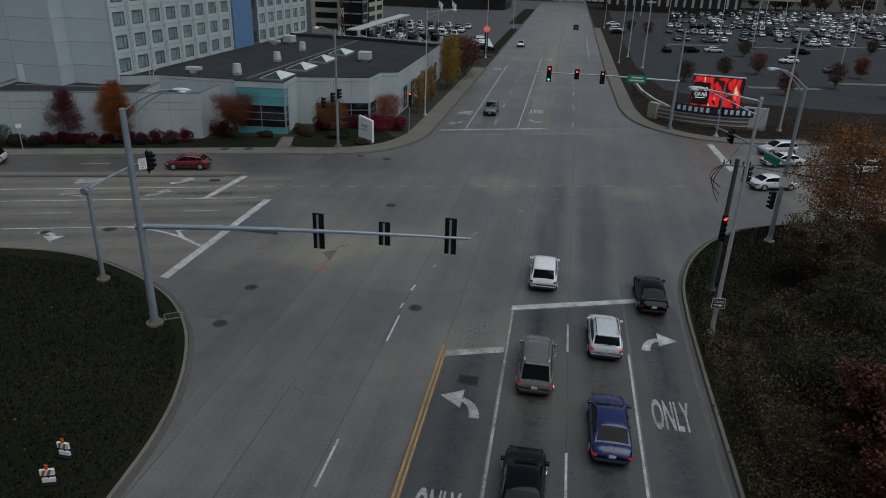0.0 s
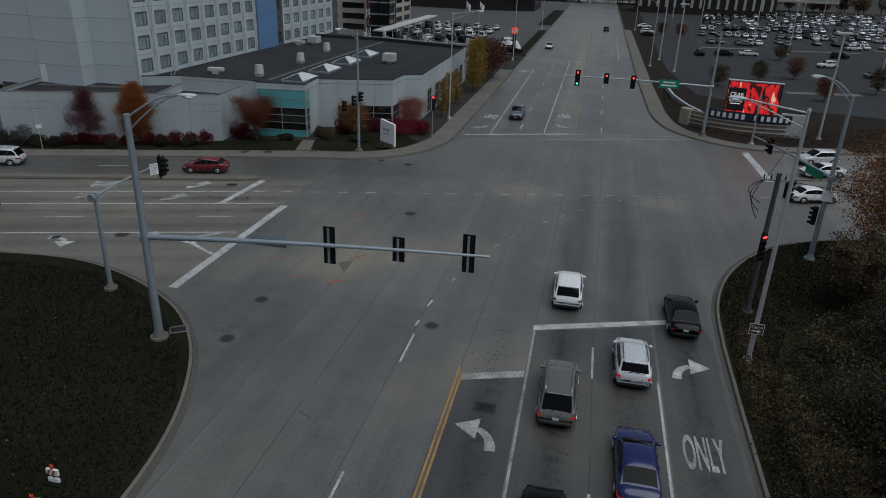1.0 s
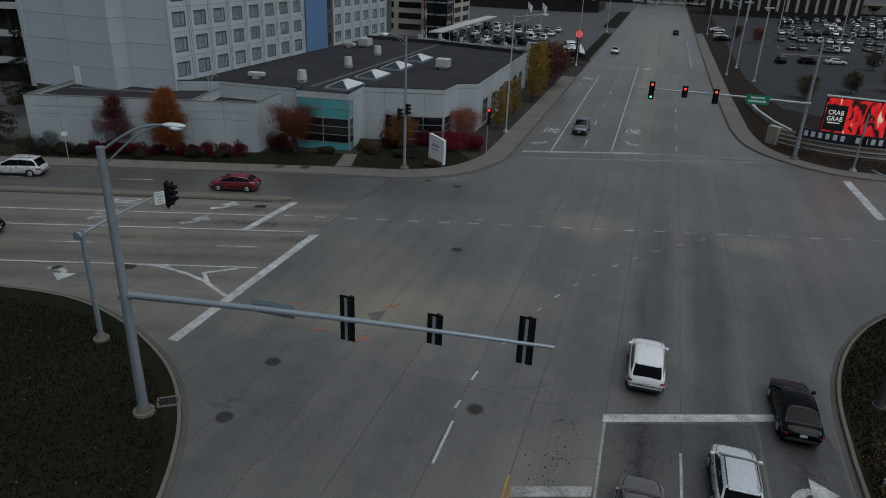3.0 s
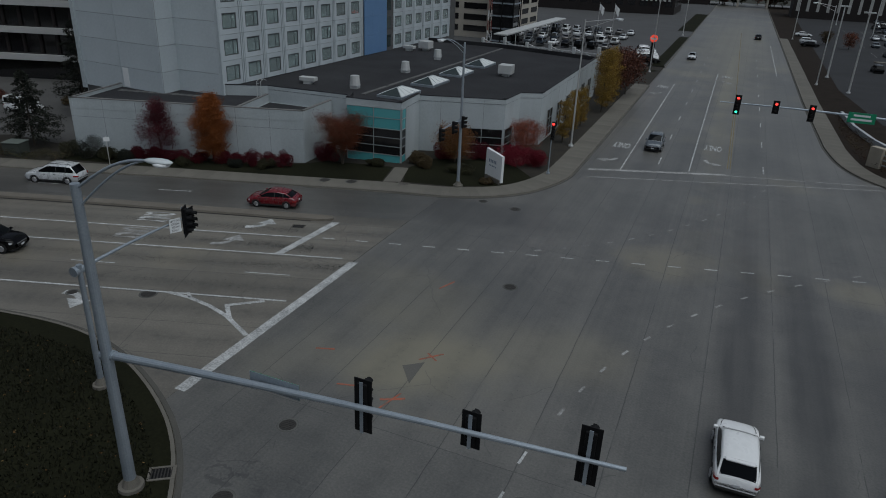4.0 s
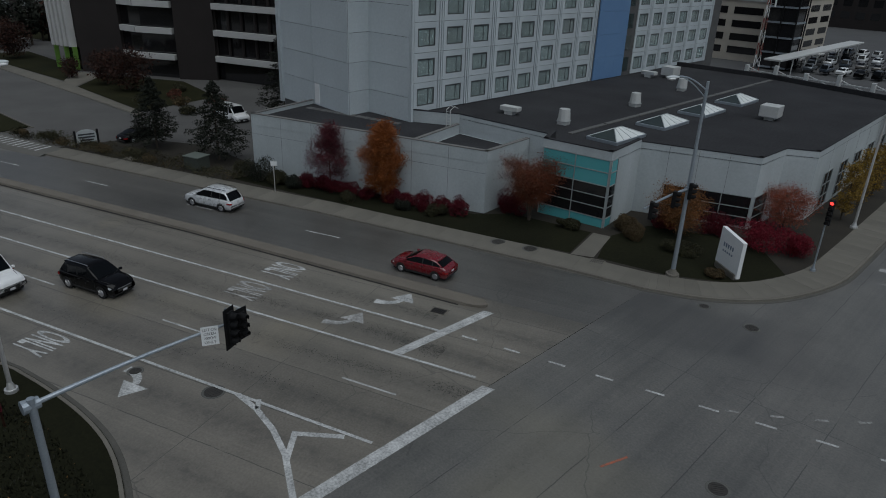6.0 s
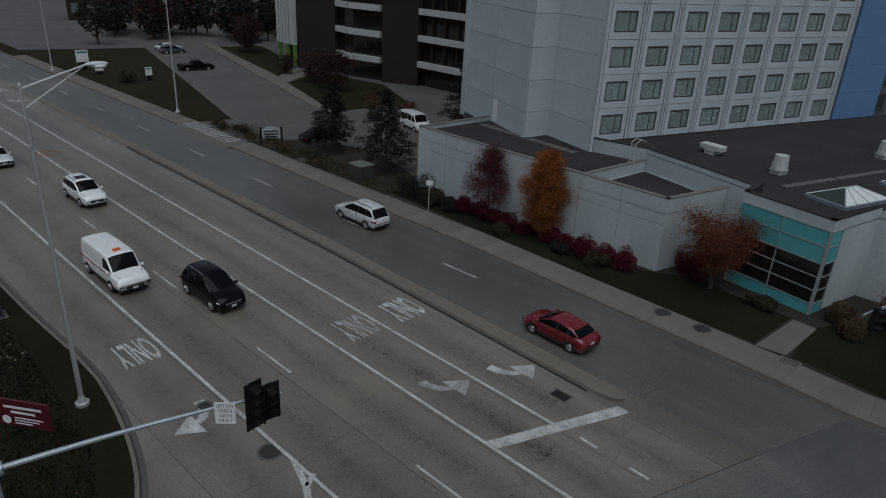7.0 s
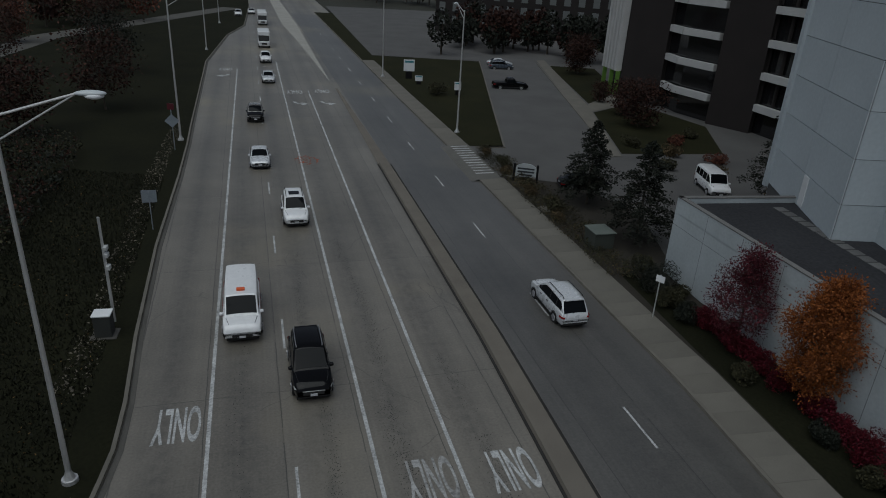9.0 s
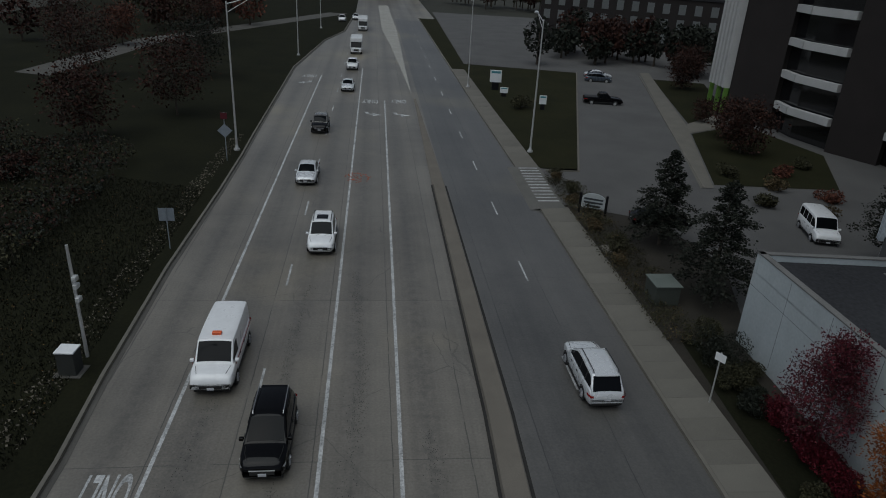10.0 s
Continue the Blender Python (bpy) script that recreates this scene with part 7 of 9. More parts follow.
# coming along the cross road from the west
EAST_H = 18.9
v = put(vehicle("van", C_WHITE, "white van with an amber beacon on its roof", name="van"), -49.7, 1.5, EAST_H, 1)
bm = bmesh.new()
box(bm, 0.55, -0.22, 2.12, 0.78, 0.22, 2.26, 0.03)
part("beacon", bm, glassy("amber_beacon", (0.65, 0.10, 0.02), 0.3), v, "amber roof beacon")
for s in (-1, 1):
    bm = bmesh.new()
    box(bm, -2.6, s * 1.012 - 0.004, 1.08, 1.7, s * 1.012 + 0.004, 1.16)
    part("side_stripe", bm, TAIL, v)
put(vehicle("suv", C_BLACK, "black crossover with silver roof rails on the cross road", rails="alloy", L=4.75, tall=1.76), -45.3, 6.35, EAST_H, 1)
put(vehicle("suv", C_WHITE, "white crossover with a sunroof on the cross road", rails=True, L=4.9, sunroof=True, tall=1.76), -65.9, 0.1, EAST_H, 1)
put(vehicle("sedan", C_SILVER, "pale silver sedan on the cross road"), -79.0, -6.8, EAST_H, 1)
put(vehicle("suv", C_BLACK, "black sport utility with a pale roof line", roof_mat=C_GREY), -96.0, -12.7, EAST_H, 1)
put(vehicle("sedan", C_SILVER, "pale blue-grey sedan in the oncoming lane"), -119.5, -18.3, EAST_H, 1)
put(vehicle("suv", C_WHITE, "white crossover in the oncoming lane"), -137.0, -24.1, EAST_H, 1)
put(vehicle("sedan", C_WHITE, "white sedan far along the cross road"), -216, -52.5, EAST_H, 1)
put(vehicle("suv", C_WHITE, "pale crossover far along the cross road"), -208, -53.5, EAST_H, 1)


def bus(x, y, colour, label, L=7.5):
    e = empty("minibus", x, y, 0, EAST_H, label, "bus", "buses")
    bm = bmesh.new()
    box(bm, -L / 2, -1.15, 0.45, L / 2 - 1.3, 1.15, 2.95, 0.12)
    part("body", bm, colour, e)
    bm = bmesh.new()
    box(bm, L / 2 - 1.4, -1.02, 0.45, L / 2, 1.02, 1.25, 0.1)
    part("bonnet", bm, colour, e)
    bm = bmesh.new()
    v = [bm.verts.new((px, s * w, z)) for s in (-1, 1) for px, w, z in ((L / 2 - 1.35, 1.05, 2.3), (L / 2 - 0.55, 0.98, 1.26), (L / 2 - 1.35, 1.05, 1.26))]
    bm.faces.new((v[0], v[1], v[4], v[3]))
    bm.faces.new((v[0], v[2], v[1]))
    bm.faces.new((v[3], v[4], v[5]))
    part("windscreen", bm, CAR_GLASS, e)
    for s in (-1, 1):
        for i in range(4):
            bm = bmesh.new()
            box(bm, -L / 2 + 0.5 + i * 1.25, s * 1.152 - 0.006, 1.6, -L / 2 + 1.6 + i * 1.25, s * 1.152 + 0.006, 2.5)
            part("side_window", bm, CAR_GLASS, e)
        for q in (-L * 0.28, L * 0.36):
            bm = bmesh.new()
            bmesh.ops.create_cone(bm, cap_ends=True, segments=16, radius1=0.42, radius2=0.42, depth=0.3, matrix=pose(q, s * 0.95, 0.42, 90, 0, 0))
            part("wheel", bm, TYRE, e)
        bm = bmesh.new()
        box(bm, L / 2 - 0.03, s * 0.75 - 0.16, 0.75, L / 2 + 0.02, s * 0.75 + 0.16, 0.98, 0.01)
        part("headlight", bm, HEAD, e)
    bm = bmesh.new()
    box(bm, L / 2 - 0.02, -0.5, 0.65, L / 2 + 0.015, 0.5, 1.0)
    part("grille", bm, TRIM, e)
    return e


bus(-158.0, -31.0, C_WHITE, "white minibus with dark windscreen on the cross road")
bus(-196.0, -43.2, C_WHITE, "white bus with dark windows far along the road", 9.5)

# waiting on the east side of the junction
WEST_H = 198.9
for x, y, k, c, lab in ((24.8, 41.6, "sedan", C_WHITE, "white sedan waiting at the cross road stop line"), (25.7, 47.0, "suv", C_SILVER, "silver sport utility waiting at the cross road stop line"), (33.2, 40.9, "suv", C_WHITE, "white crossover queued on the cross road"), (35.2, 49.6, "sedan", C_DKBLUE, "slate blue sedan queued on the cross road"), (42.5, 46.0, "sedan", C_DKBLUE, "dark blue sedan queued on the cross road"), (43.0, 42.6, "sedan", C_SILVER, "silver sedan queued on the cross road")):
    put(vehicle(k, c, lab, "cars queued on the cross road"), x, y, WEST_H, 1)
put(vehicle("sedan", C_WHITE, "white sedan driving away along the cross road"), 21.4, 31.8, EAST_H, -1)
# office car park and drive
put(vehicle("pickup", C_BLACK, "black pickup parked beside the lawn", name="pickup_truck"), -131.0, 17.6, 100, 0)
put(vehicle("suv", C_DKBLUE, "dark crossover parked beside the lawn"), -150.5, 16.4, 100, 0)
put(vehicle("sedan", C_SILVER, "silver sedan parked beside the lawn"), -155.0, 16.2, 100, 0)
put(vehicle("sedan", C_BLACK, "black sedan in the drive behind the spruces"), -82.0, 23.4, 100, 0)
put(vehicle("van", C_WHITE, "white passenger van parked behind the annex", name="van", windows=True, L=4.9), -84.0, 36.0, 4, 0)

# parked cars far off: a few patterns, then copies
LOTS = []
for k, c in (("sedan", C_WHITE), ("suv", C_SILVER), ("sedan", C_BLACK), ("suv", C_DKBLUE), ("sedan", C_SILVER), ("suv", C_WHITE), ("sedan", C_STEEL), ("suv", C_BLACK), ("sedan", C_GREY)):
    LOTS.append(vehicle(k, c, "parked car in a far car park row", "parked cars", simple=True))
rng = random.Random(7)
spots, far_spots = [], []
for row, (y, h) in enumerate(((184, 90), (190, 270), (208, 90), (214, 270), (232, 90), (238, 270), (256, 90), (262, 270), (280, 90), (286, 270), (304, 90), (310, 270), (330, 90), (336, 270))):
    x = 30 + row * 1.5
    while x < 150 + row * 9:
        if rng.random() < (0.30 if row < 2 else 0.52):
            (spots if row < 6 else far_spots).append((x, y + 0.16 * (x - 30), h + rng.uniform(-3, 3)))
        x += 2.75
for x, y, h in ((26.0, 151.0, 95), (32.2, 153.1, 10), (38.6, 156.4, 10), (61.9, 162.5, 10), (53.3, 141.0, 200), (59.3, 127.1, 8), (42, 182, 0), (72, 186, 10)):
    spots.append((x, y, h))
for i in range(7):
    spots.append((-19.5 - 0.5 * i, 133 + 3.0 * i, 15))
for i in range(40):
    spots.append((-32 - (i % 10) * 3.2, 150 + (i // 10) * 13, 90 + rng.uniform(-4, 4)))
for y in (196, 205, 228):
    spots.append((15.5, y, 5))
used = set()
for x, y, h in spots:
    i = rng.randrange(len(LOTS))
    m = pose(x, y, 0.15, 0, 0, h)
    if i not in used:
        used.add(i)
        LOTS[i].matrix_basis = m
    else:
        copy_thing(LOTS[i], m)
# the rows beyond, joined
verts, faces, tones = [], [], []
TONES = [C_WHITE, C_SILVER, C_BLACK, C_DKBLUE, C_STEEL, C_GREY, CAR_GLASS, TYRE]
for x, y, h in far_spots:
    i = rng.randrange(len(LOTS))
    m = pose(x, y, 0.15, 0, 0, h)
    for o in LOTS[i].children:
        k0 = len(verts)
        mm = m @ o.matrix_basis
        verts += [tuple(mm @ v.co) for v in o.data.vertices]
        tone = next((q for q, w in enumerate(TONES) if w == o.data.materials[0]), 0)
        for f in o.data.polygons:
            faces.append([k0 + q for q in f.vertices])
            tones.append(tone)
me = bpy.data.meshes.new("far_parked_cars")
me.from_pydata(verts, [], faces)
for w in TONES:
    me.materials.append(w)
me.polygons.foreach_set("material_index", tones)
tagged(new("far_parked_cars", me), "rows of far parked cars filling the car park", "cars", kind="stuff")


# ---- plants ----
def leafy(name, cols, rough=0.7, bright=0.25, patches=0.9):
    """Leaves: each leaf takes its own tone between three colours."""
    m = bpy.data.materials.new(name)
    m.use_nodes = True
    n, l = m.node_tree.nodes, m.node_tree.links
    b = n["Principled BSDF"]
    geo = n.new("ShaderNodeNewGeometry")
    r = n.new("ShaderNodeValToRGB")
    els = r.color_ramp.elements
    els[0].color, els[1].color = (*cols[0], 1), (*cols[-1], 1)
    for i, c in enumerate(cols[1:-1]):
        q = els.new((i + 1) / (len(cols) - 1))
        q.color = (*c, 1)
    l.new(geo.outputs["Random Per Island"], r.inputs[0])
    tc, nz = n.new("ShaderNodeTexCoord"), n.new("ShaderNodeTexNoise")
    nz.inputs["Scale"].default_value = patches
    l.new(tc.outputs["Object"], nz.inputs["Vector"])
    hsv = n.new("ShaderNodeHueSaturation")
    mr = n.new("ShaderNodeMapRange")
    mr.inputs["From Min"].default_value, mr.inputs["From Max"].default_value = 0.3, 0.7
    mr.inputs["To Min"].default_value, mr.inputs["To Max"].default_value = 1 - bright, 1 + bright
    l.new(nz.outputs["Fac"], mr.inputs["Value"])
    l.new(mr.outputs[0], hsv.inputs["Value"])
    l.new(r.outputs[0], hsv.inputs["Color"])
    l.new(hsv.outputs[0], b.inputs["Base Color"])
    b.inputs["Roughness"].default_value = rough
    b.inputs["Specular IOR Level"].default_value = 0.2
    b.inputs["Transmission Weight"].default_value = 0.0
    return m


L_MAROON = leafy("maroon_leaves", ((0.035, 0.006, 0.012), (0.075, 0.012, 0.02), (0.12, 0.024, 0.03)))
L_ORANGE = leafy("orange_leaves", ((0.12, 0.033, 0.009), (0.20, 0.058, 0.013), (0.28, 0.092, 0.022)))
L_RUST = leafy("rust_leaves", ((0.06, 0.016, 0.009), (0.12, 0.030, 0.013), (0.18, 0.055, 0.02)))
L_YELLOW = leafy("golden_leaves", ((0.12, 0.075, 0.014), (0.23, 0.14, 0.022), (0.33, 0.21, 0.045)))
L_RED = leafy("crimson_leaves", ((0.030, 0.002, 0.006), (0.070, 0.004, 0.010), (0.12, 0.008, 0.016)))
L_SPRUCE = leafy("spruce_needles", ((0.008, 0.011, 0.0075), (0.015, 0.018, 0.013), (0.026, 0.029, 0.021)))
L_BROWN = leafy("dry_brown_leaves", ((0.048, 0.037, 0.021), (0.072, 0.052, 0.027), (0.105, 0.073, 0.036)), bright=0.45, patches=0.4)
L_OLIVE = leafy("olive_leaves", ((0.020, 0.021, 0.011), (0.034, 0.033, 0.017), (0.052, 0.048, 0.023)), bright=0.45, patches=0.4)
L_DARKRED = leafy("dark_russet_leaves", ((0.014, 0.007, 0.006), (0.030, 0.012, 0.009), (0.052, 0.020, 0.012)))
L_AMBER = leafy("amber_leaves", ((0.11, 0.045, 0.016), (0.17, 0.072, 0.022), (0.23, 0.105, 0.035)), bright=0.4, patches=0.5)
L_DULLRED = leafy("dull_red_leaves", ((0.045, 0.017, 0.013), (0.085, 0.030, 0.020), (0.13, 0.048, 0.028)))
L_CRIMSON = leafy("bright_crimson_leaves", ((0.085, 0.004, 0.012), (0.15, 0.007, 0.018), (0.22, 0.012, 0.026)))
L_CORAL = leafy("coral_leaves", ((0.15, 0.035, 0.02), (0.24, 0.06, 0.034), (0.33, 0.10, 0.055)))
BARK = surface("bark", (0.035, 0.028, 0.022), (0.085, 0.07, 0.055), 3, 0.95, fine=30, bump=0.5)


def leaf_mesh(name, centres, size, seed, flat=0.0):
    """Small bent leaves (two triangles each, folded) round the given centres."""
    r = np.random.RandomState(seed)
    c = np.asarray(centres)
    k = len(c)
    a = r.normal(size=(k, 3))
    a /= np.linalg.norm(a, axis=1)[:, None]
    b = np.cross(a, r.normal(size=(k, 3)))
    b /= np.linalg.norm(b, axis=1)[:, None]
    a[:, 2] *= 1 - flat
    s = size * r.uniform(0.6, 1.35, (k, 1))
    fold = np.cross(a, b) * s * 0.25
    v = np.stack([c - a * s, c + b * s * 0.6 + fold, c + a * s, c - b * s * 0.6 + fold], 1).reshape(-1, 3)
    idx = np.arange(k) * 4
    f = np.stack([idx, idx + 1, idx + 2, idx + 3], 1)
    me = bpy.data.meshes.new(name)
    me.vertices.add(len(v))
    me.vertices.foreach_set("co", v.ravel())
    me.loops.add(k * 4)
    me.loops.foreach_set("vertex_index", f.ravel())
    me.polygons.add(k)
    me.polygons.foreach_set("loop_start", np.arange(k) * 4)
    me.polygons.foreach_set("loop_total", np.full(k, 4))
    me.update()
    return me


def crown_points(r, tips, per, spread):
    out = []
    for t in tips:
        out.append(np.asarray(t) + r.normal(size=(per, 3)) * np.array([spread, spread, spread * 0.75]))
    return np.concatenate(out)


def tree(x, y, h, crown_r, mat, label, seed, leaves=4000, size=0.11, shape="round", stems=1, trunk_r=0.09, bare=0.28, name="tree", z=None, group="", spread=0.33):
    """A tree: tapered trunk and limbs, forked twigs, and leaves clustered at the twigs' ends."""
    e = empty(name, x, y, (ground_z(x, y) + 0.12) if z is None else z, 0, label, "tree", group)
    r = random.Random(seed)
    nr = np.random.RandomState(seed)
    bt, bl = bmesh.new(), bmesh.new()
    tips = []
    for s in range(stems):
        lean = (r.uniform(-0.35, 0.35) * (stems > 1), r.uniform(-0.35, 0.35) * (stems > 1))
        base = Vector((lean[0] * 0.4, lean[1] * 0.4, -0.1))
        pts = [base]
        k = 7
        for i in range(1, k + 1):
            t = i / k
            pts.append(Vector((lean[0] * (0.4 + h * 0.35 * t) + r.uniform(-0.05, 0.05) * h * 0.2, lean[1] * (0.4 + h * 0.35 * t) + r.uniform(-0.05, 0.05) * h * 0.2, h * 0.93 * t)))
        for i in range(k):
            tube(bt, pts[i], pts[i + 1], trunk_r * (1 - 0.85 * i / k), trunk_r * (1 - 0.85 * (i + 1) / k), 8)
        nl = 54 if stems == 1 else 22
        for j in range(nl):
            t = bare + (1 - bare) * (j + r.random()) / nl
            p = pts[min(k - 1, int(t * k))].lerp(pts[min(k, int(t * k) + 1)], t * k - int(t * k))
            u = (t - bare) / (1 - bare)
            if shape == "cone":
                reach = crown_r * (1 - 0.85 * u) * (0.75 + 0.25 * min(1, u * 6))
            elif shape == "column":
                reach = crown_r * (0.75 + 0.4 * math.sin(math.pi * min(1, u * 1.05)))
            elif shape == "oval":
                reach = crown_r * 1.12 * (0.55 + 1.5 * u if u < 0.3 else 1 - 0.80 * ((u - 0.3) / 0.7) ** 1.5)
            elif shape == "pyramid":
                reach = crown_r * (0.75 + 1.4 * u if u < 0.18 else 1.0 - 0.85 * (u - 0.18) / 0.82) * r.uniform(0.7, 1.2)
            elif shape == "spread":
                reach = crown_r * (0.5 + 0.55 * u)
            else:
                reach = crown_r * (0.35 + 0.75 * math.sin(math.pi * (0.12 + 0.78 * u)))
            reach *= r.uniform(0.7, 1.12)
            a = j * 2.3999 + r.uniform(-0.5, 0.5)
            up = reach * (0.45 if shape != "spruce" else -0.1)
            q = p + Vector((math.cos(a) * reach, math.sin(a) * reach, up * r.uniform(0.5, 1.2)))
            mid = p.lerp(q, 0.5) + Vector((0, 0, -0.05 * reach))
            tube(bl, p, mid, trunk_r * 0.32 * (1 - 0.6 * u), trunk_r * 0.22 * (1 - 0.6 * u), 5)
            tube(bl, mid, q, trunk_r * 0.22 * (1 - 0.6 * u), 0.008, 5)
            for w in range(8):
                f = r.uniform(0.35, 1.05)
                c = p.lerp(q, f) + Vector((r.gauss(0, 0.16), r.gauss(0, 0.16), r.gauss(0, 0.13))) * crown_r * 0.75
                tube(bl, p.lerp(q, f * 0.85), c, 0.012, 0.005, 4)
                tips.append(c)
    part("trunk", bt, BARK, e)
    part("limb", bl, BARK, e)
    per = max(3, leaves // len(tips))
    me = leaf_mesh("crown", crown_points(nr, tips, per, spread * crown_r * 0.5), size, seed)
    me.materials.append(mat)
    o = new("crown", me)
    o.parent = e
    return e


def spruce(x, y, h, rad, seed, label="dark grey-green conifer with ragged open tiers"):
    e = empty("spruce_tree", x, y, ground_z(x, y) + 0.12, 0, label, "tree", "spruces by the drive")
    r = random.Random(seed)
    bt = bmesh.new()
    tube(bt, (0, 0, -0.1), (0, 0, h), 0.14, 0.02, 8)
    part("trunk", bt, BARK, e)
    bl, pts = bmesh.new(), []
    nr = np.random.RandomState(seed)
    n = 86
    for j in range(n):
        t = 0.20 + 0.80 * j / n
        a = j * 2.399 + r.uniform(-0.3, 0.3)
        reach = rad * min(1.0, 1.25 * (1 - t) ** 0.75) * r.uniform(0.42, 1.2) + 0.1
        p, q = Vector((0, 0, h * t)), Vector((math.cos(a) * reach, math.sin(a) * reach, h * t - reach * 0.22))
        tube(bl, p, q, 0.03 * (1.1 - t), 0.006, 4)
        k = int(30 + 160 * reach / rad)
        f = nr.uniform(0.12, 1.05, (k, 1)) ** 0.6
        c = np.array(p) + (np.array(q) - np.array(p)) * f + nr.normal(size=(k, 3)) * np.array([0.12, 0.12, 0.09]) * (0.6 + reach * 0.4)
        pts.append(c)
    part("limb", bl, BARK, e)
    me = leaf_mesh("crown", np.concatenate(pts), 0.10, seed, 0.5)
    me.materials.append(L_SPRUCE)
    o = new("crown", me)
    o.parent = e
    return e


def bush(x, y, rx, ry, h, mat, label, seed, leaves=1800, size=0.07, rz=0.0, group="", name="bush", z=None):
    """A bush: woody stems from the ground and leaves through a lumpy shell."""
    e = empty(name, x, y, (ground_z(x, y) + 0.12) if z is None else z, rz, label, "bush", group)
    nr = np.random.RandomState(seed)
    lumps = []
    for i in range(9):
        a = nr.uniform(0, math.tau)
        q = nr.uniform(0.2, 0.75)
        lumps.append((math.cos(a) * q * rx, math.sin(a) * q * ry, h * nr.uniform(0.3, 0.75), nr.uniform(0.28, 0.5)))
    c = []
    per = leaves // len(lumps)
    for lx, ly, lz, lr in lumps:
        d = nr.normal(size=(per, 3))
        d /= np.linalg.norm(d, axis=1)[:, None]
        d *= nr.uniform(0.35, 1.0, (per, 1)) ** 0.45
        p = np.array([lx, ly, lz]) + d * np.array([rx * lr * 1.3, ry * lr * 1.3, h * lr * 1.05])
        c.append(p[(p[:, 2] > 0.02)])
    me = leaf_mesh("foliage", np.concatenate(c), size, seed)
    me.materials.append(mat)
    o = new("foliage", me)
    o.parent = e
    bm = bmesh.new()
    for lx, ly, lz, lr in lumps:
        tube(bm, (lx * 0.15, ly * 0.15, -0.05), (lx, ly, lz), 0.03, 0.01, 5)
    part("stem", bm, BARK, e)
    return e


# before the annex
tree(-54.2, 28.6, 6.3, 2.1, L_MAROON, "dark maroon-leaved young tree before the annex wall", 11, 11000, 0.058, "pyramid", trunk_r=0.08, bare=0.24, spread=0.24)
tree(-49.1, 30.5, 6.9, 1.75, L_ORANGE, "bright orange pear tree before the annex wall", 12, 34000, 0.056, "oval", trunk_r=0.09, bare=0.14, spread=0.36)
tree(-37.0, 35.8, 4.5, 2.4, L_RUST, "spreading rust-orange multi-stemmed tree by the glass front", 13, 22000, 0.048, "spread", stems=4, trunk_r=0.07, bare=0.40, spread=0.26)
tree(-27.0, 41.8, 3.6, 1.8, L_AMBER, "tawny orange ornamental tree by the restaurant windows", 14, 14000, 0.05, "round", stems=3, trunk_r=0.05, bare=0.2)
tree(-21.8, 49.6, 3.2, 1.7, L_CORAL, "small coral-red tree at the building corner", 15, 11000, 0.05, "round", stems=3, trunk_r=0.05, bare=0.2)
for i, (x, y, h, rr, mt) in enumerate(((-19.0, 56.0, 5.2, 0.8, L_YELLOW), (-19.0, 60.5, 5.6, 0.8, L_YELLOW), (-19.0, 65.5, 5.2, 0.75, L_YELLOW), (-18.4, 76, 9.0, 1.35, L_ORANGE), (-18.3, 80, 8.6, 1.3, L_YELLOW))):
    tree(x, y, h, rr, mt if i != 3 else L_YELLOW, "upright golden tree along the annex side wall", 30 + i, 4500 if i < 3 else 13000, 0.06, "column", trunk_r=0.08, bare=0.12, group="golden trees along the wall")
for i, (x, y) in enumerate(((-18.6, 88), (-17.6, 92), (-19, 96))):
    tree(x, y, 6.5, 2.4, L_DULLRED, "dull plum-red tree beyond the annex", 40 + i, 3200, 0.14, "round", trunk_r=0.1, group="plum trees")
for i, (s, rx, h) in enumerate(((0.16, 1.0, 0.8), (0.30, 1.15, 1.2), (0.36, 1.1, 1.35), (0.43, 1.0, 1.15), (0.50, 1.05, 1.2), (0.57, 0.95, 1.0), (0.67, 0.95, 1.3), (0.725, 0.9, 1.15), (0.80, 1.05, 1.4), (0.87, 1.0, 1.25), (0.93, 0.9, 1.3))):
    x, y = -64.0 + 23.4 * s + 0.45, 26.8 + 7.5 * s - 1.45
    bush(x, y, rx, 0.95, h, L_OLIVE if i == 0 else L_RED, "crimson barberry bush along the annex wall" if i else "olive shrub along the annex wall", 60 + i, 4200, 0.05, 20, "barberry hedge")
for i, (x, y, rx, ry, h, mt, lab) in enumerate(((-38.9, 36.3, 1.5, 1.2, 1.7, L_RED, "crimson bush in the corner of the annex"), (-28.8, 42.6, 1.4, 1.0, 1.4, L_RED, "crimson bush under the restaurant windows"), (-24.9, 44.5, 1.8, 1.2, 1.6, L_RED, "crimson bush under the restaurant windows"), (-21.4, 43.9, 2.3, 1.7, 2.1, L_CRIMSON, "broad crimson bush behind the white sign"), (-19.4, 44.6, 1.8, 1.5, 1.9, L_CRIMSON, "broad crimson bush behind the white sign"), (-30.2, 39.6, 1.1, 0.9, 1.2, L_BROWN, "tawny ornamental grass clump"), (-28.9, 38.6, 0.9, 0.9, 1.1, L_BROWN, "tawny ornamental grass clump"), (-33.7, 36.7, 1.2, 0.7, 0.7, L_OLIVE, "low olive shrub before the glass"), (-25.4, 38.8, 1.5, 1.0, 0.8, L_OLIVE, "low olive shrub by the sign"), (-21.6, 36.4, 0.8, 0.6, 0.6, L_BROWN, "dry low planting at the sign"))):
    bush(x, y, rx, ry, h, mt, lab, 80 + i, 7000, 0.05)

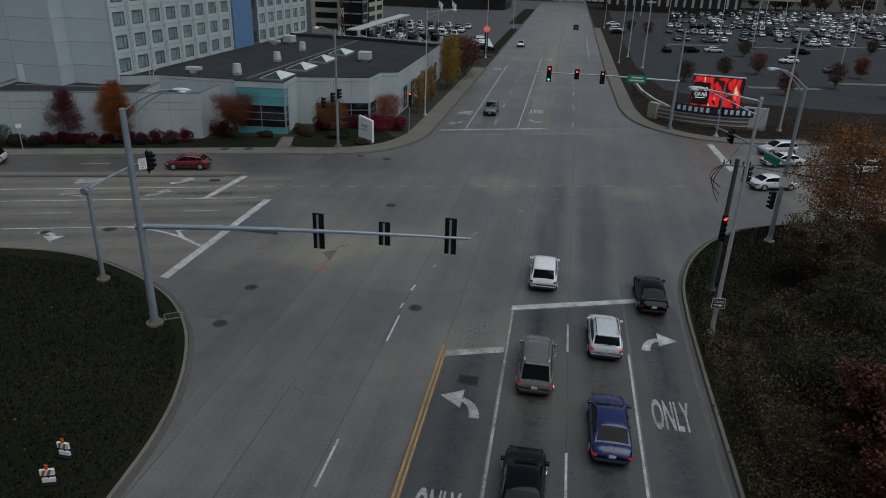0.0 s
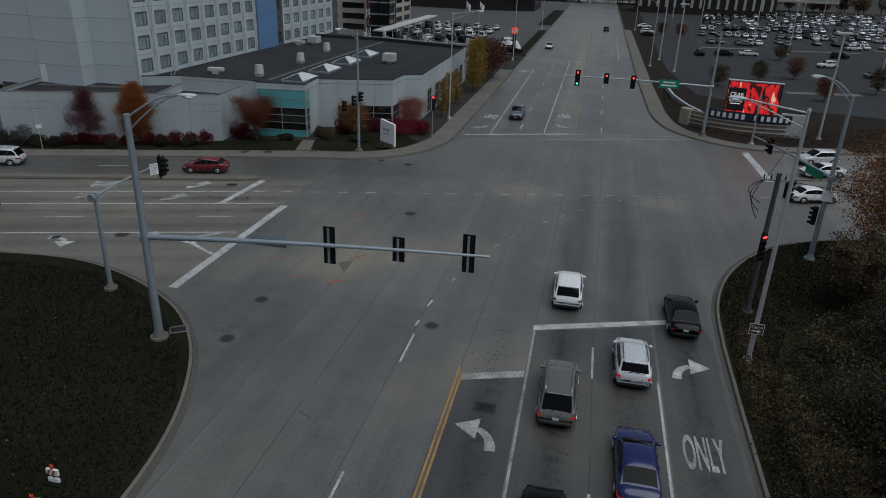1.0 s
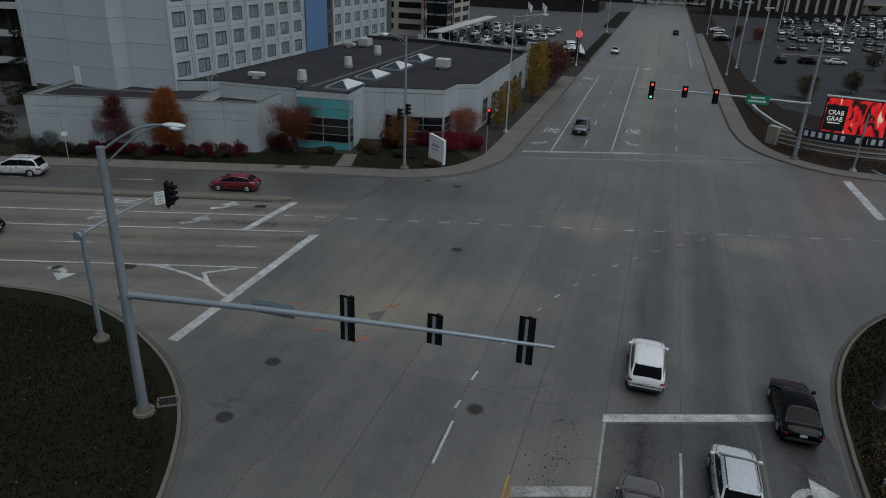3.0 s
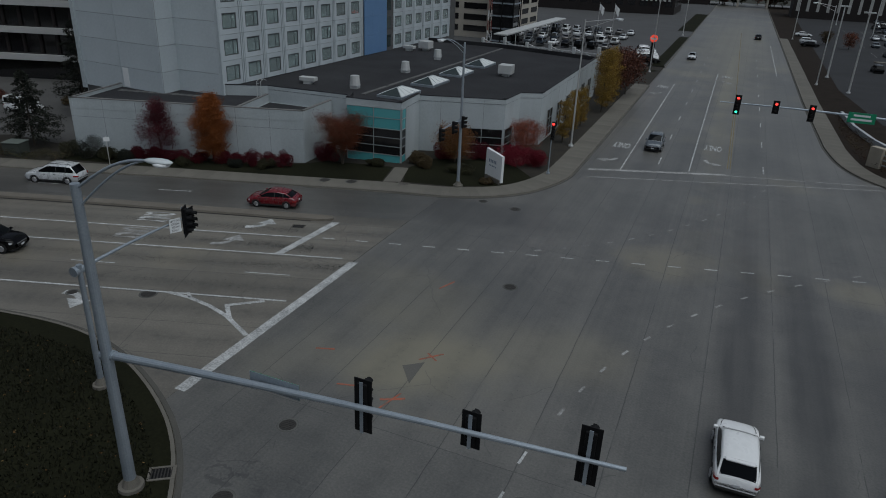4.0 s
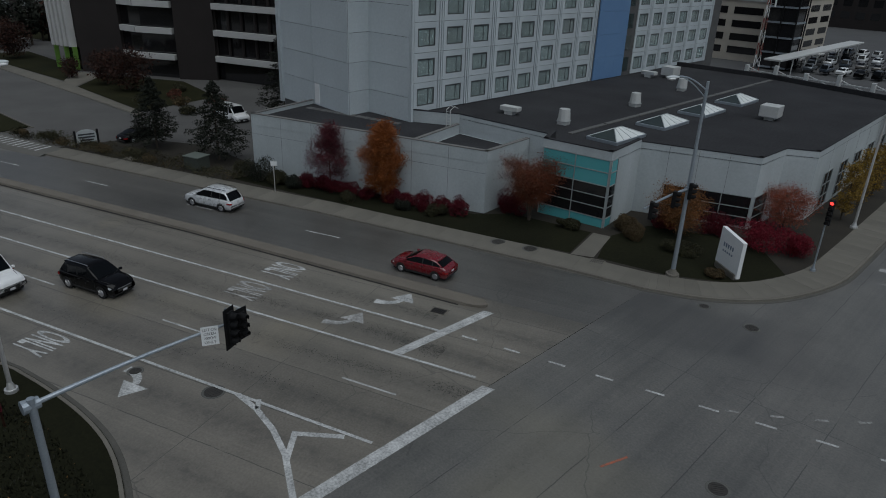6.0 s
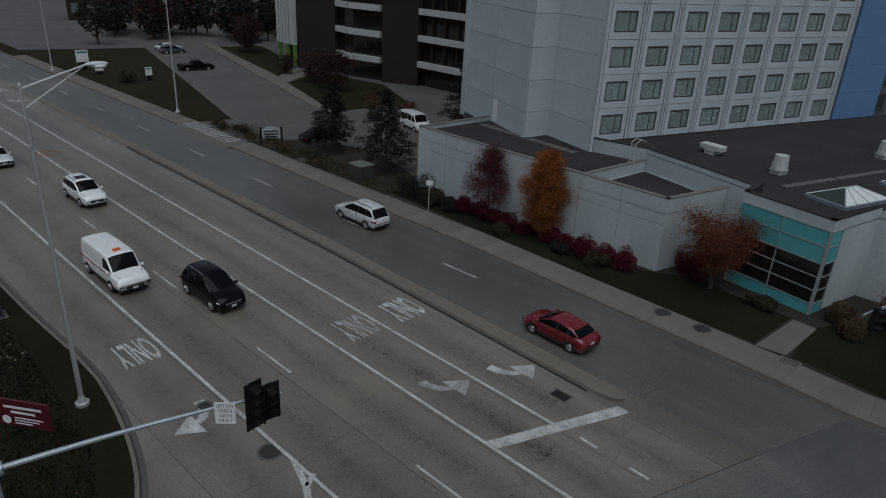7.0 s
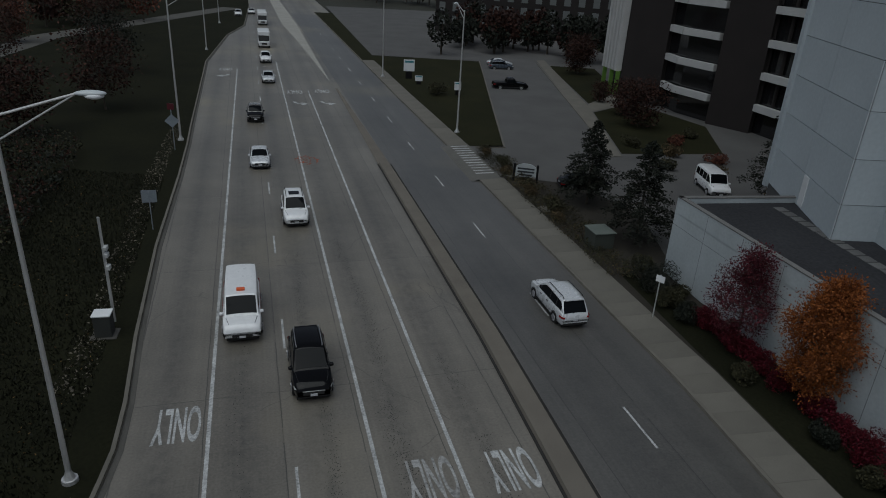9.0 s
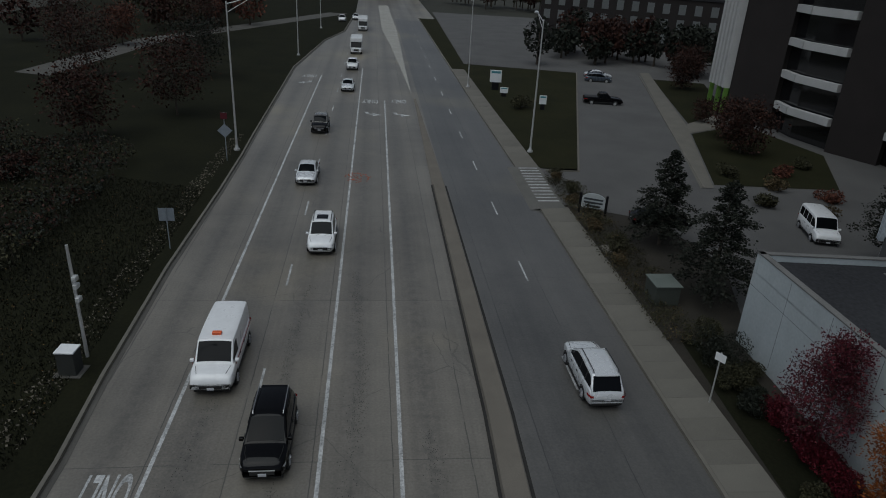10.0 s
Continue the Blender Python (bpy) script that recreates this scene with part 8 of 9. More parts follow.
for i, (x, y, w, h) in enumerate(((-62.6, 24.9, 1.2, 1.5), (-60.6, 25.3, 1.5, 2.1), (-58.7, 25.9, 1.1, 1.2), (-56.9, 26.6, 1.0, 1.0), (-50.9, 27.9, 0.9, 0.8), (-46.0, 29.9, 0.9, 0.8), (-43.0, 31.0, 0.9, 0.9))):
    bush(x, y, w, w * 0.8, h, L_SPRUCE if i % 2 else L_OLIVE, "dark evergreen shrub at the foot of the wall", 95 + i, 3600, 0.055, group="evergreen shrubs")

# beside the drive
spruce(-77.3, 23.1, 7.5, 2.6, 101)
spruce(-69.3, 25.9, 8.0, 3.1, 102)
spruce(-77.5, 39.6, 11.5, 3.3, 103, "dark spruce beside the hotel tower")
spruce(-80.5, 45.0, 10.0, 3.4, 104, "dark spruce beside the hotel tower")
for i in range(11):
    s = 62 + 2.1 * i
    x, y = west(s, 42.6 + (i % 3) * 0.5)
    bush(x, y, 1.0, 0.7, 0.7 + 0.3 * (i % 2), L_OLIVE if i % 3 else L_BROWN, "low dark shrub along the verge", 120 + i, 900, 0.07, group="verge shrubs")
tree(-116, 33.3, 4.6, 2.0, L_DARKRED, "small rust-orange tree by the office entrance", 141, 3000, 0.14, "round", trunk_r=0.08, bare=0.15)
tree(-109, 33.8, 5.6, 2.8, L_DARKRED, "dull red bushy tree before the office", 142, 3600, 0.15, "round", trunk_r=0.09, bare=0.12)
tree(-124.5, 31.2, 3.0, 1.4, L_DARKRED, "small rust-coloured shrub by the entrance", 143, 1500, 0.12, "round", trunk_r=0.05, bare=0.1)
tree(-150, 30.6, 5.5, 2.6, L_DARKRED, "dull red tree beyond the car park", 144, 2600, 0.17, "round", trunk_r=0.09, bare=0.15)
tree(-163, 32.5, 5.5, 2.6, L_DARKRED, "dull red tree beyond the car park", 145, 2600, 0.17, "round", trunk_r=0.09, bare=0.15)
bush(-122, 6.5, 2.0, 1.5, 1.6, L_OLIVE, "dark rounded shrub on the lawn", 146, 1600, 0.11)
for i, (x, y) in enumerate(((-99, 31), (-96, 35), (-101, 36.5), (-90, 33), (-88, 38), (-94, 39.5), (-105, 39.5), (-83, 42))):
    bush(x, y, 1.4, 1.2, 1.1, (L_OLIVE, L_BROWN, L_DULLRED)[i % 3], "dark foundation shrub by the office", 150 + i, 1000, 0.11, group="office shrubs")

def brush(name, outline, count, seed, mats, label, hmax=2.6, hmin=0.25, size=0.09, lumps=0.22, dense=1):
    """Tangled undergrowth over a plan outline: leaves up to a lumpy height, one object to a tone, with bare stems."""
    nr = np.random.RandomState(seed)
    xs, ys = [p[0] for p in outline], [p[1] for p in outline]

    pts = [[] for _ in mats]
    bm = bmesh.new()
    P = np.stack([nr.uniform(min(xs), max(xs), count * 4), nr.uniform(min(ys), max(ys), count * 4)], 1)
    c = np.zeros(len(P), bool)
    for (ax, ay), (bx, by) in zip(outline, outline[1:] + outline[:1]):
        if ay != by:
            c ^= ((ay > P[:, 1]) != (by > P[:, 1])) & (P[:, 0] < (bx - ax) * (P[:, 1] - ay) / (by - ay) + ax)
    P = P[c][:count]
    lift, pick = nr.uniform(0.15, 1.0, len(P)) ** 0.6, nr.normal(size=len(P)) * 0.22
    for k, (x, y) in enumerate(P.tolist()):
        g = noise.noise((x * lumps, y * lumps, seed))
        g2 = noise.noise((x * lumps * 3.1, y * lumps * 3.1, seed + 9))
        h = hmin + (hmax - hmin) * max(0.0, min(1.0, 0.5 + 0.9 * g + 0.45 * g2))
        t = noise.noise((x * 0.13, y * 0.13, seed + 4)) + pick[k]
        q = min(len(mats) - 1, max(0, int((t + 0.5) * len(mats))))
        z = ground_z(x, y)
        pts[q].append((x, y, z + 0.1 + h * lift[k]))
        if k % 60 == 0:
            tube(bm, (x, y, z), (x + nr.normal() * 0.3, y + nr.normal() * 0.3, z + h * 1.15), 0.02, 0.006, 4)
    for q, p in enumerate(pts):
        if p:
            a = np.repeat(np.array(p), dense, 0)
            if dense > 1:
                a = a + nr.normal(size=a.shape) * size * 2.2
            a[:, 2] = np.maximum(a[:, 2], 0.05 - 0.5)
            pts[q] = a
    for q, mt in enumerate(mats):
        if len(pts[q]):
            me = leaf_mesh(name, pts[q], size, seed + q)
            me.materials.append(mt)
            tagged(new(name, me), label, "undergrowth", kind="stuff")
    tagged(part(name + "_twigs", bm, BARK), "bare twigs standing in the undergrowth", "undergrowth", kind="stuff")


def grass_blades(name, outline, count, seed, mat, label, h=0.10):
    """Short upright grass tufts over a plan outline."""
    nr = np.random.RandomState(seed)
    xs, ys = [p[0] for p in outline], [p[1] for p in outline]
    P = np.stack([nr.uniform(min(xs), max(xs), count * 2), nr.uniform(min(ys), max(ys), count * 2)], 1)
    c = np.zeros(len(P), bool)
    for (ax, ay), (bx, by) in zip(outline, outline[1:] + outline[:1]):
        if ay != by:
            hit = ((ay > P[:, 1]) != (by > P[:, 1])) & (P[:, 0] < (bx - ax) * (P[:, 1] - ay) / (by - ay) + ax)
            c ^= hit
    P = P[c][:count]
    z = np.array([ground_z(x, y) + 0.13 for x, y in P])
    k = len(P)
    a = nr.uniform(0, math.tau, k)
    w = nr.uniform(0.02, 0.06, k)
    hh = h * nr.uniform(0.5, 1.6, k)
    dx, dy = np.cos(a) * w, np.sin(a) * w
    lean = nr.normal(size=(k, 2)) * 0.05
    v = np.stack([np.stack([P[:, 0] - dx, P[:, 1] - dy, z], 1), np.stack([P[:, 0] + dx, P[:, 1] + dy, z], 1), np.stack([P[:, 0] + lean[:, 0], P[:, 1] + lean[:, 1], z + hh], 1)], 1).reshape(-1, 3)
    me = bpy.data.meshes.new(name)
    me.vertices.add(len(v))
    me.vertices.foreach_set("co", v.ravel())
    me.loops.add(k * 3)
    me.loops.foreach_set("vertex_index", np.arange(k * 3))
    me.polygons.add(k)
    me.polygons.foreach_set("loop_start", np.arange(k) * 3)
    me.polygons.foreach_set("loop_total", np.full(k, 3))
    me.update()
    me.materials.append(mat)
    tagged(new(name, me), label, "grass", kind="stuff")


L_GRASS = leafy("grass_blades", ((0.007, 0.0078, 0.004), (0.011, 0.0118, 0.006), (0.017, 0.0165, 0.0085)))
L_FALLEN = leafy("fallen_leaves", ((0.05, 0.03, 0.012), (0.12, 0.06, 0.02), (0.20, 0.13, 0.05)))
L_LITTER = leafy("pale_litter", ((0.08, 0.07, 0.055), (0.13, 0.115, 0.09), (0.18, 0.16, 0.13)))
# south-east thicket
SE_BRUSH = [(12.6, -40), (12.6, -6), (13.6, -1.5), (15.5, 2.5), (19, 6), (24, 10), (40, 17), (60, 14), (60, -40)]
brush("thicket_undergrowth", SE_BRUSH, 110000, 601, (L_OLIVE, L_BROWN, L_OLIVE, L_BROWN), "tangled olive and brown undergrowth beside the road", 1.9, 0.4, 0.075, dense=3)
brush("thicket_undergrowth", [(12.3, -40), (12.3, -8), (13.2, -3.5), (16, 1), (20, 3), (20, -40)], 36000, 603, (L_BROWN, L_OLIVE, L_BROWN), "leaning brown brush along the road edge", 2.3, 0.5, 0.055, dense=3)
brush("thicket_undergrowth", [(11.35, -40), (11.35, -3), (12.0, 2), (13.2, 2), (13.6, -40)], 9000, 602, (L_OLIVE, L_BROWN, L_BROWN), "ragged low weeds along the kerb", 0.9, 0.08, 0.06, lumps=0.5, dense=3)
r = random.Random(77)
for i in range(34):
    y = -34 + 40 * (i + r.random()) / 34
    x = 14.0 + max(0.0, y + 3) * 0.55 + r.uniform(0.3, 13) * (0.35 + 0.65 * r.random())
    w = r.uniform(1.3, 2.5)
    mt = r.choice((L_BROWN, L_OLIVE, L_OLIVE, L_BROWN, L_OLIVE))
    tone = "russet-brown" if mt is L_BROWN else "dark olive"
    bush(x, y, w, w * r.uniform(0.8, 1.1), w * r.uniform(1.05, 1.4), mt, "rounded " + tone + " bush in the roadside thicket", 200 + i, int(3600 * w), 0.062, group="thicket bushes")
for i, (x, y, h, rr, mt, k) in enumerate(((25.0, 16.5, 9.0, 4.4, L_AMBER, 5600), (31.5, 19.0, 9.5, 4.8, L_AMBER, 6000), (34, 9, 8.5, 4.4, L_RUST, 6500), (17.4, -12.6, 5.4, 2.4, L_DULLRED, 12000), (16.6, -18.0, 5.8, 2.6, L_DULLRED, 12000), (30, -3, 6.5, 3.6, L_OLIVE, 6500), (34, -14, 8, 4, L_DULLRED, 8000), (20.5, 8.5, 4.6, 2.6, L_BROWN, 3500), (38, 24, 9, 4.4, L_RUST, 6000), (38, 1, 8, 4, L_DULLRED, 6000))):
    tree(x, y, h, rr, mt, "thin-leaved autumn tree in the roadside thicket", 240 + i, int(k * 4.2), 0.078, "round", stems=2 if i % 2 else 1, trunk_r=0.15, bare=0.2, group="thicket trees", spread=0.17)
brush("corner_planting", [(13.4, 66), (15.6, 60.4), (20, 56.2), (28, 54.8), (44, 59), (58, 64), (58, 71), (33, 68.5), (29.5, 61), (20, 59.8), (16.2, 68), (15.6, 80), (13.4, 92), (12.6, 80)], 7000, 607, (L_DARKRED, L_BROWN, L_DARKRED, L_BROWN), "low brown planting round the stone sign", 0.75, 0.05, 0.07, dense=2)
grass_blades("verge_grass", [(11.3, -4), (11.5, 5.6), (12.4, 9.7), (14.6, 14.6), (17.6, 18.5), (21, 20.5), (30, 23.5), (24, 12), (15, 3), (13, -3)], 26000, 611, L_GRASS, "short rough verge grass", 0.12)
grass_blades("verge_leaf_litter", [(11.3, -30), (11.5, 5.6), (12.4, 9.7), (14.6, 14.6), (17.6, 18.5), (30, 23.5), (24, 12), (15, 3), (12.6, -30)], 2500, 612, L_FALLEN, "scattered fallen leaves on the verge", 0.04)
SW_NEAR = [(-15.0, -30), (-15.2, -17.6), (-16.8, -12), (-18.6, -9), (-20.9, -6.3), (-23.6, -4.2), (-27, -2.4), (-30, -1.3), (-36, -1.4), (-45, -4), (-60, -9), (-75, -14), (-75, -24), (-45, -16), (-32, -28)]
grass_blades("verge_grass", SW_NEAR, 60000, 613, L_GRASS, "short rough grass on the bank", 0.13)
grass_blades("verge_leaf_litter", SW_NEAR, 2200, 614, L_FALLEN, "scattered fallen leaves on the bank", 0.04)
brush("bank_undergrowth", [(-30, -13), (-44, -12.5), (-60, -17), (-80, -24), (-82, -42), (-30, -40)], 34000, 605, (L_SPRUCE, L_DARKRED, L_SPRUCE, L_OLIVE), "dark tangled undergrowth on the bank", 2.4, 0.25, 0.13)
brush("verge_litter", [(-44, -3.8), (-52, -6.4), (-75, -14.2), (-92, -19.6), (-92, -20.8), (-75, -15.8), (-52, -8), (-44, -5.5)], 3600, 606, (L_LITTER, L_LITTER), "pale dead leaves and grit along the kerb", 0.1, 0.02, 0.10)

brush("verge_planting", [west(51.5, 41.6), west(51.5, 43.6), west(60, 44.6), west(80, 44.2), west(82, 41.6)], 6000, 608, (L_OLIVE, L_OLIVE, L_BROWN, L_OLIVE), "dark low planting between pavement and drive", 1.0, 0.1, 0.06, lumps=0.45, dense=2)
# south-west bank
for i in range(9):
    r = random.Random(300 + i)
    x, y = r.uniform(-78, -30), 0
    y = -0.324 * (-x) * 0.0 - 9.5 - 0.30 * (-x - 30) - r.uniform(3, 17)
    bush(x, y, r.uniform(1.6, 3.2), r.uniform(1.6, 3.2), r.uniform(1.4, 3.2), (L_SPRUCE, L_DARKRED, L_OLIVE, L_SPRUCE, L_DARKRED)[i % 5], "dark brush on the roadside bank", 300 + i, 1900, 0.13, group="bank brush")
for i, (x, y, h, rr, mt) in enumerate(((-97, -31, 8.5, 3.8, L_DARKRED), (-84, -33, 7.0, 3.4, L_DARKRED), (-132, -76, 9, 4, L_DARKRED), (-141, -71, 7, 3, L_DULLRED), (-112, -55, 9, 4.5, L_DARKRED), (-120, -42, 8, 4, L_SPRUCE), (-150, -60, 9, 4.5, L_DARKRED), (-44, -20, 5, 2.6, L_DARKRED), (-28, -22, 6, 3, L_SPRUCE), (-34, -16, 4, 2.4, L_OLIVE))):
    tree(x, y, h, rr, mt, "dull autumn tree on the grass bank", 330 + i, 2600, 0.17, "round", trunk_r=0.13, bare=0.2, group="bank trees")

# trees of the car park, far tree belts
for i, (x, y) in enumerate(((33, 112), (41, 118), (52, 104), (45, 150), (62, 120), (70, 108), (82, 170), (25, 196), (100, 180), (24, 102), (40, 92), (60, 95), (20, 205))):
    tree(x, y, 3.6 + 0.6 * (i % 3), 1.5 + 0.25 * (i % 2), (L_BROWN, L_RUST, L_BROWN)[i % 3], "small autumn tree in the car park beds", 360 + i, 3200, 0.09, "round", trunk_r=0.09, bare=0.2, group="car park trees")


def woods(name, x0, y0, x1, y1, k, seed, mats, h=9.0):
    """A far belt of trees, one object to a tone."""
    nr = np.random.RandomState(seed)
    for j, mt in enumerate(mats):
        c, bm = [], bmesh.new()
        for i in range(k // len(mats)):
            t = nr.uniform()
            px, py = x0 + (x1 - x0) * t + nr.normal() * 6, y0 + (y1 - y0) * t + nr.normal() * 6
            hh, rr = h * nr.uniform(0.6, 1.2), h * 0.38 * nr.uniform(0.7, 1.2)
            tube(bm, (px, py, -0.8), (px, py, hh * 0.7), 0.25, 0.1, 5)
            d = nr.normal(size=(420, 3))
            d /= np.linalg.norm(d, axis=1)[:, None]
            c.append(np.array([px, py, hh * 0.58]) + d * nr.uniform(0.3, 1, (420, 1)) ** 0.5 * np.array([rr, rr, hh * 0.45]))
        me = leaf_mesh(name, np.concatenate(c), 0.42, seed + j)
        me.materials.append(mt)
        tagged(new(name, me), "far belt of bare and brown autumn trees", "trees", kind="stuff")
        tagged(part(name + "_trunks", bm, BARK), "bare trunks of the far tree belt", "trees", kind="stuff")


woods("far_trees", -260, -125, -170, -75, 60, 501, (L_DARKRED, L_OLIVE, L_DULLRED), 11)
woods("far_trees", -330, -90, -300, 20, 50, 502, (L_DARKRED, L_OLIVE), 12)
woods("far_trees", -178, 8, -176, 60, 34, 503, (L_SPRUCE, L_DARKRED), 8)
woods("far_trees", -120, -95, -60, -60, 30, 504, (L_OLIVE, L_DARKRED), 9)
woods("far_trees", -60, 395, 300, 420, 90, 505, (L_BROWN, L_OLIVE, L_DULLRED), 10)


# ---- office building beyond the drive ----
office = empty("office_building", -117.9, 51.3, 0.1, 0, "dark brown brick office block with white floor bands", "building")
ol = lambda pts: [(x + 115, y - 50) for x, y in pts]
bm = bmesh.new()
prism(bm, ol([(-132.8, 33), (-127, 34.6), (-121.4, 39.2), (-117.6, 40.2), (-112.4, 43.3), (-107.8, 47.8), (-90, 54.2), (-90, 78), (-140, 72)]), -0.5, 30)
part("glass_core", bm, DARK_GLASS, office)
bm = bmesh.new()
prism(bm, ol([(-134, 31.0), (-127, 32.8), (-107.4, 46.3), (-89.6, 52.6), (-89.6, 78.4), (-140.4, 72.4)]), 30, 30.8)
part("roof", bm, ROOF, office)


def office_wall(a, b, z0, z1, t, mat, name):
    a, b = Vector(a), Vector(b)
    d = (b - a).normalized()
    o = Vector((d.y, -d.x))
    bm = bmesh.new()
    prism(bm, ol([tuple(a + o * 0.0), tuple(a + o * t), tuple(b + o * t), tuple(b + o * 0.0)][::-1]), z0, z1)
    bmesh.ops.recalc_face_normals(bm, faces=bm.faces)
    return part(name, bm, mat, office)


office_wall((-127.5, 34.2), (-121.8, 38.9), -0.5, 30, 0.9, OFFICE_DARK, "brick_pier")
office_wall((-112.0, 43.4), (-107.6, 47.7), -0.5, 30, 0.9, OFFICE_DARK, "brick_pier")
office_wall((-133.0, 32.6), (-127.6, 34.1), 3.4, 30, 0.3, OFFICE_DARK, "brick_pier")
for k in range(7):
    z = 2.4 + 4.0 * k
    office_wall((-121.7, 38.9), (-117.6, 39.7), z + 0.1, z + 1.0, 0.7, OFFICE_BAND, "floor_band")
    office_wall((-117.6, 39.7), (-112.0, 43.0), z + 0.1, z + 1.0, 0.7, OFFICE_BAND, "floor_band")
    office_wall((-107.4, 47.6), (-90, 53.9), z + 0.1, z + 1.0, 0.7, OFFICE_BAND, "floor_band")
    for i in range(7):
        t = i / 7
        p = Vector((-107.4, 47.7)).lerp(Vector((-90, 54.0)), t)
        bm = bmesh.new()
        prism(bm, ol([(p.x - 0.15, p.y - 0.25), (p.x + 0.15, p.y - 0.15), (p.x + 0.15, p.y + 0.1), (p.x - 0.15, p.y + 0.1)]), z + 1.1, z + 4.0)
        part("window_post", bm, OFFICE_DARK, office)
for i in range(5):
    t = (i + 0.3) / 5
    p = Vector((-133.0, 32.2)).lerp(Vector((-127.6, 33.7)), t)
    bm = bmesh.new()
    prism(bm, ol([(p.x - 0.3, p.y - 1.0), (p.x + 0.3, p.y - 0.85), (p.x + 0.3, p.y + 0.1), (p.x - 0.3, p.y - 0.05)]), 3.4, 30)
    part("white_fin", bm, OFFICE_BAND, office)
for px, py in ((-132.6, 31.8), (-130, 32.5), (-127.9, 33.1)):
    bm = bmesh.new()
    box(bm, px + 115 - 0.3, py - 50 - 0.3, -0.3, px + 115 + 0.3, py - 50 + 0.3, 3.4)
    part("green_post", bm, GREEN_POST, office)


def block(name, x, y, sx, sy, h, rz, wall_mat, label, rows, cols, ww, wh, z0, glass=WIN_GLASS, fins=0, fin_mat=None, faces=("south", "east"), base=0.0):
    """A plain building: walls, roof, and a window in each bay of the named faces."""
    e = empty(name, x, y, base, rz, label, "building")
    bm = bmesh.new()
    box(bm, -sx / 2, -sy / 2, -1, sx / 2, sy / 2, h)
    part("wall", bm, wall_mat, e)
    bm = bmesh.new()
    box(bm, -sx / 2 - 0.2, -sy / 2 - 0.2, h, sx / 2 + 0.2, sy / 2 + 0.2, h + 0.5)
    part("roof", bm, COPING if wall_mat != OFFICE_DARK else ROOF, e)
    for face in faces:
        span = sx if face in ("south", "north") else sy
        k = cols if face in ("south", "north") else max(2, int(cols * sy / sx))
        src = None
        for r in range(rows):
            for i in range(k):
                u = -span / 2 + span * (i + 0.5) / k
                z = z0 + r * (h - z0) / rows
                m = {"south": pose(u, -sy / 2, z), "east": pose(sx / 2, u, z, 0, 0, 90), "north": pose(u, sy / 2, z, 0, 0, 180), "west": pose(-sx / 2, u, z, 0, 0, -90)}[face]
                if src is None:
                    bm = bmesh.new()
                    box(bm, -ww / 2, -0.06, 0, ww / 2, 0.05, wh)
                    src = part("window", bm, glass, e)
                    src.matrix_basis = m
                else:
                    shared("window", src, m, e)
        for i in range(fins and k + 1):
            u = -span / 2 + span * i / k
            m = {"south": pose(u, -sy / 2 - 0.25, 0), "east": pose(sx / 2 + 0.25, u, 0, 0, 0, 90), "north": pose(u, sy / 2 + 0.25, 0, 0, 0, 180), "west": pose(-sx / 2 - 0.25, u, 0, 0, 0, -90)}[face]
            bm = bmesh.new()
            box(bm, -0.2, -0.25, 1.5, 0.2, 0.25, h)
            o = part("fin", bm, fin_mat, e)
            o.matrix_basis = m
    return e


BEIGE = surface("beige_precast", (0.34, 0.31, 0.265), (0.46, 0.425, 0.365), 0.3, 0.85)
block("parking_garage", -76, 178, 24, 46, 12.5, 0, BEIGE, "beige precast parking garage with dark open decks", 4, 3, 6.5, 1.5, 1.2, DARK_GLASS)
block("office_block", -60, 300, 60, 30, 16, 0, OFFICE_DARK, "dark office block with white vertical fins at the road end", 3, 12, 3.0, 2.4, 3.0, DARK_GLASS, 0)
ob_fin = bpy.data.objects["office_block"]
for i in range(7):
    bm = bmesh.new()
    box(bm, 16.5 + i * 1.8, -15.7, 5.0, 17.3 + i * 1.8, -14.95, 16.0)
    part("fin", bm, OFFICE_BAND, ob_fin)
block("brown_office", 46, 330, 62, 24, 14, 0, OFFICE_DARK, "low dark brown office with pale window strips", 1, 16, 1.1, 9.0, 3.0, surface("pale_window_strip", (0.3, 0.3, 0.29), (0.42, 0.42, 0.4), 1), 0, faces=("south",))
block("stone_office", -206, 45, 14, 90, 12, -12, OFFICE_DARK, "dark stone office with tall windows behind trees", 3, 4, 1.6, 2.2, 2.0, surface("grey_window", (0.10, 0.11, 0.11), (0.17, 0.18, 0.18), 1, 0.3), 0, faces=("east", "south"), base=-0.5)
e = empty("lattice_tower", -58, 150, 0, 0, "dark glazed stair tower behind the hotel", "building")
for i in range(6):
    bm = bmesh.new()
    box(bm, -3, -3, 3 * i, 3, 3, 3 * i + 0.35)
    part("floor_plate", bm, GALV, e)
for sx in (-3, 0, 3):
    for sy in (-3, 3):
        bm = bmesh.new()
        box(bm, sx - 0.12, sy - 0.12, 0, sx + 0.12, sy + 0.12, 18)
        part("column", bm, BLACK, e)
bm = bmesh.new()
box(bm, -2.8, -2.8, 0, 2.8, 2.8, 17.5)
part("glazing", bm, DARK_GLASS, e)

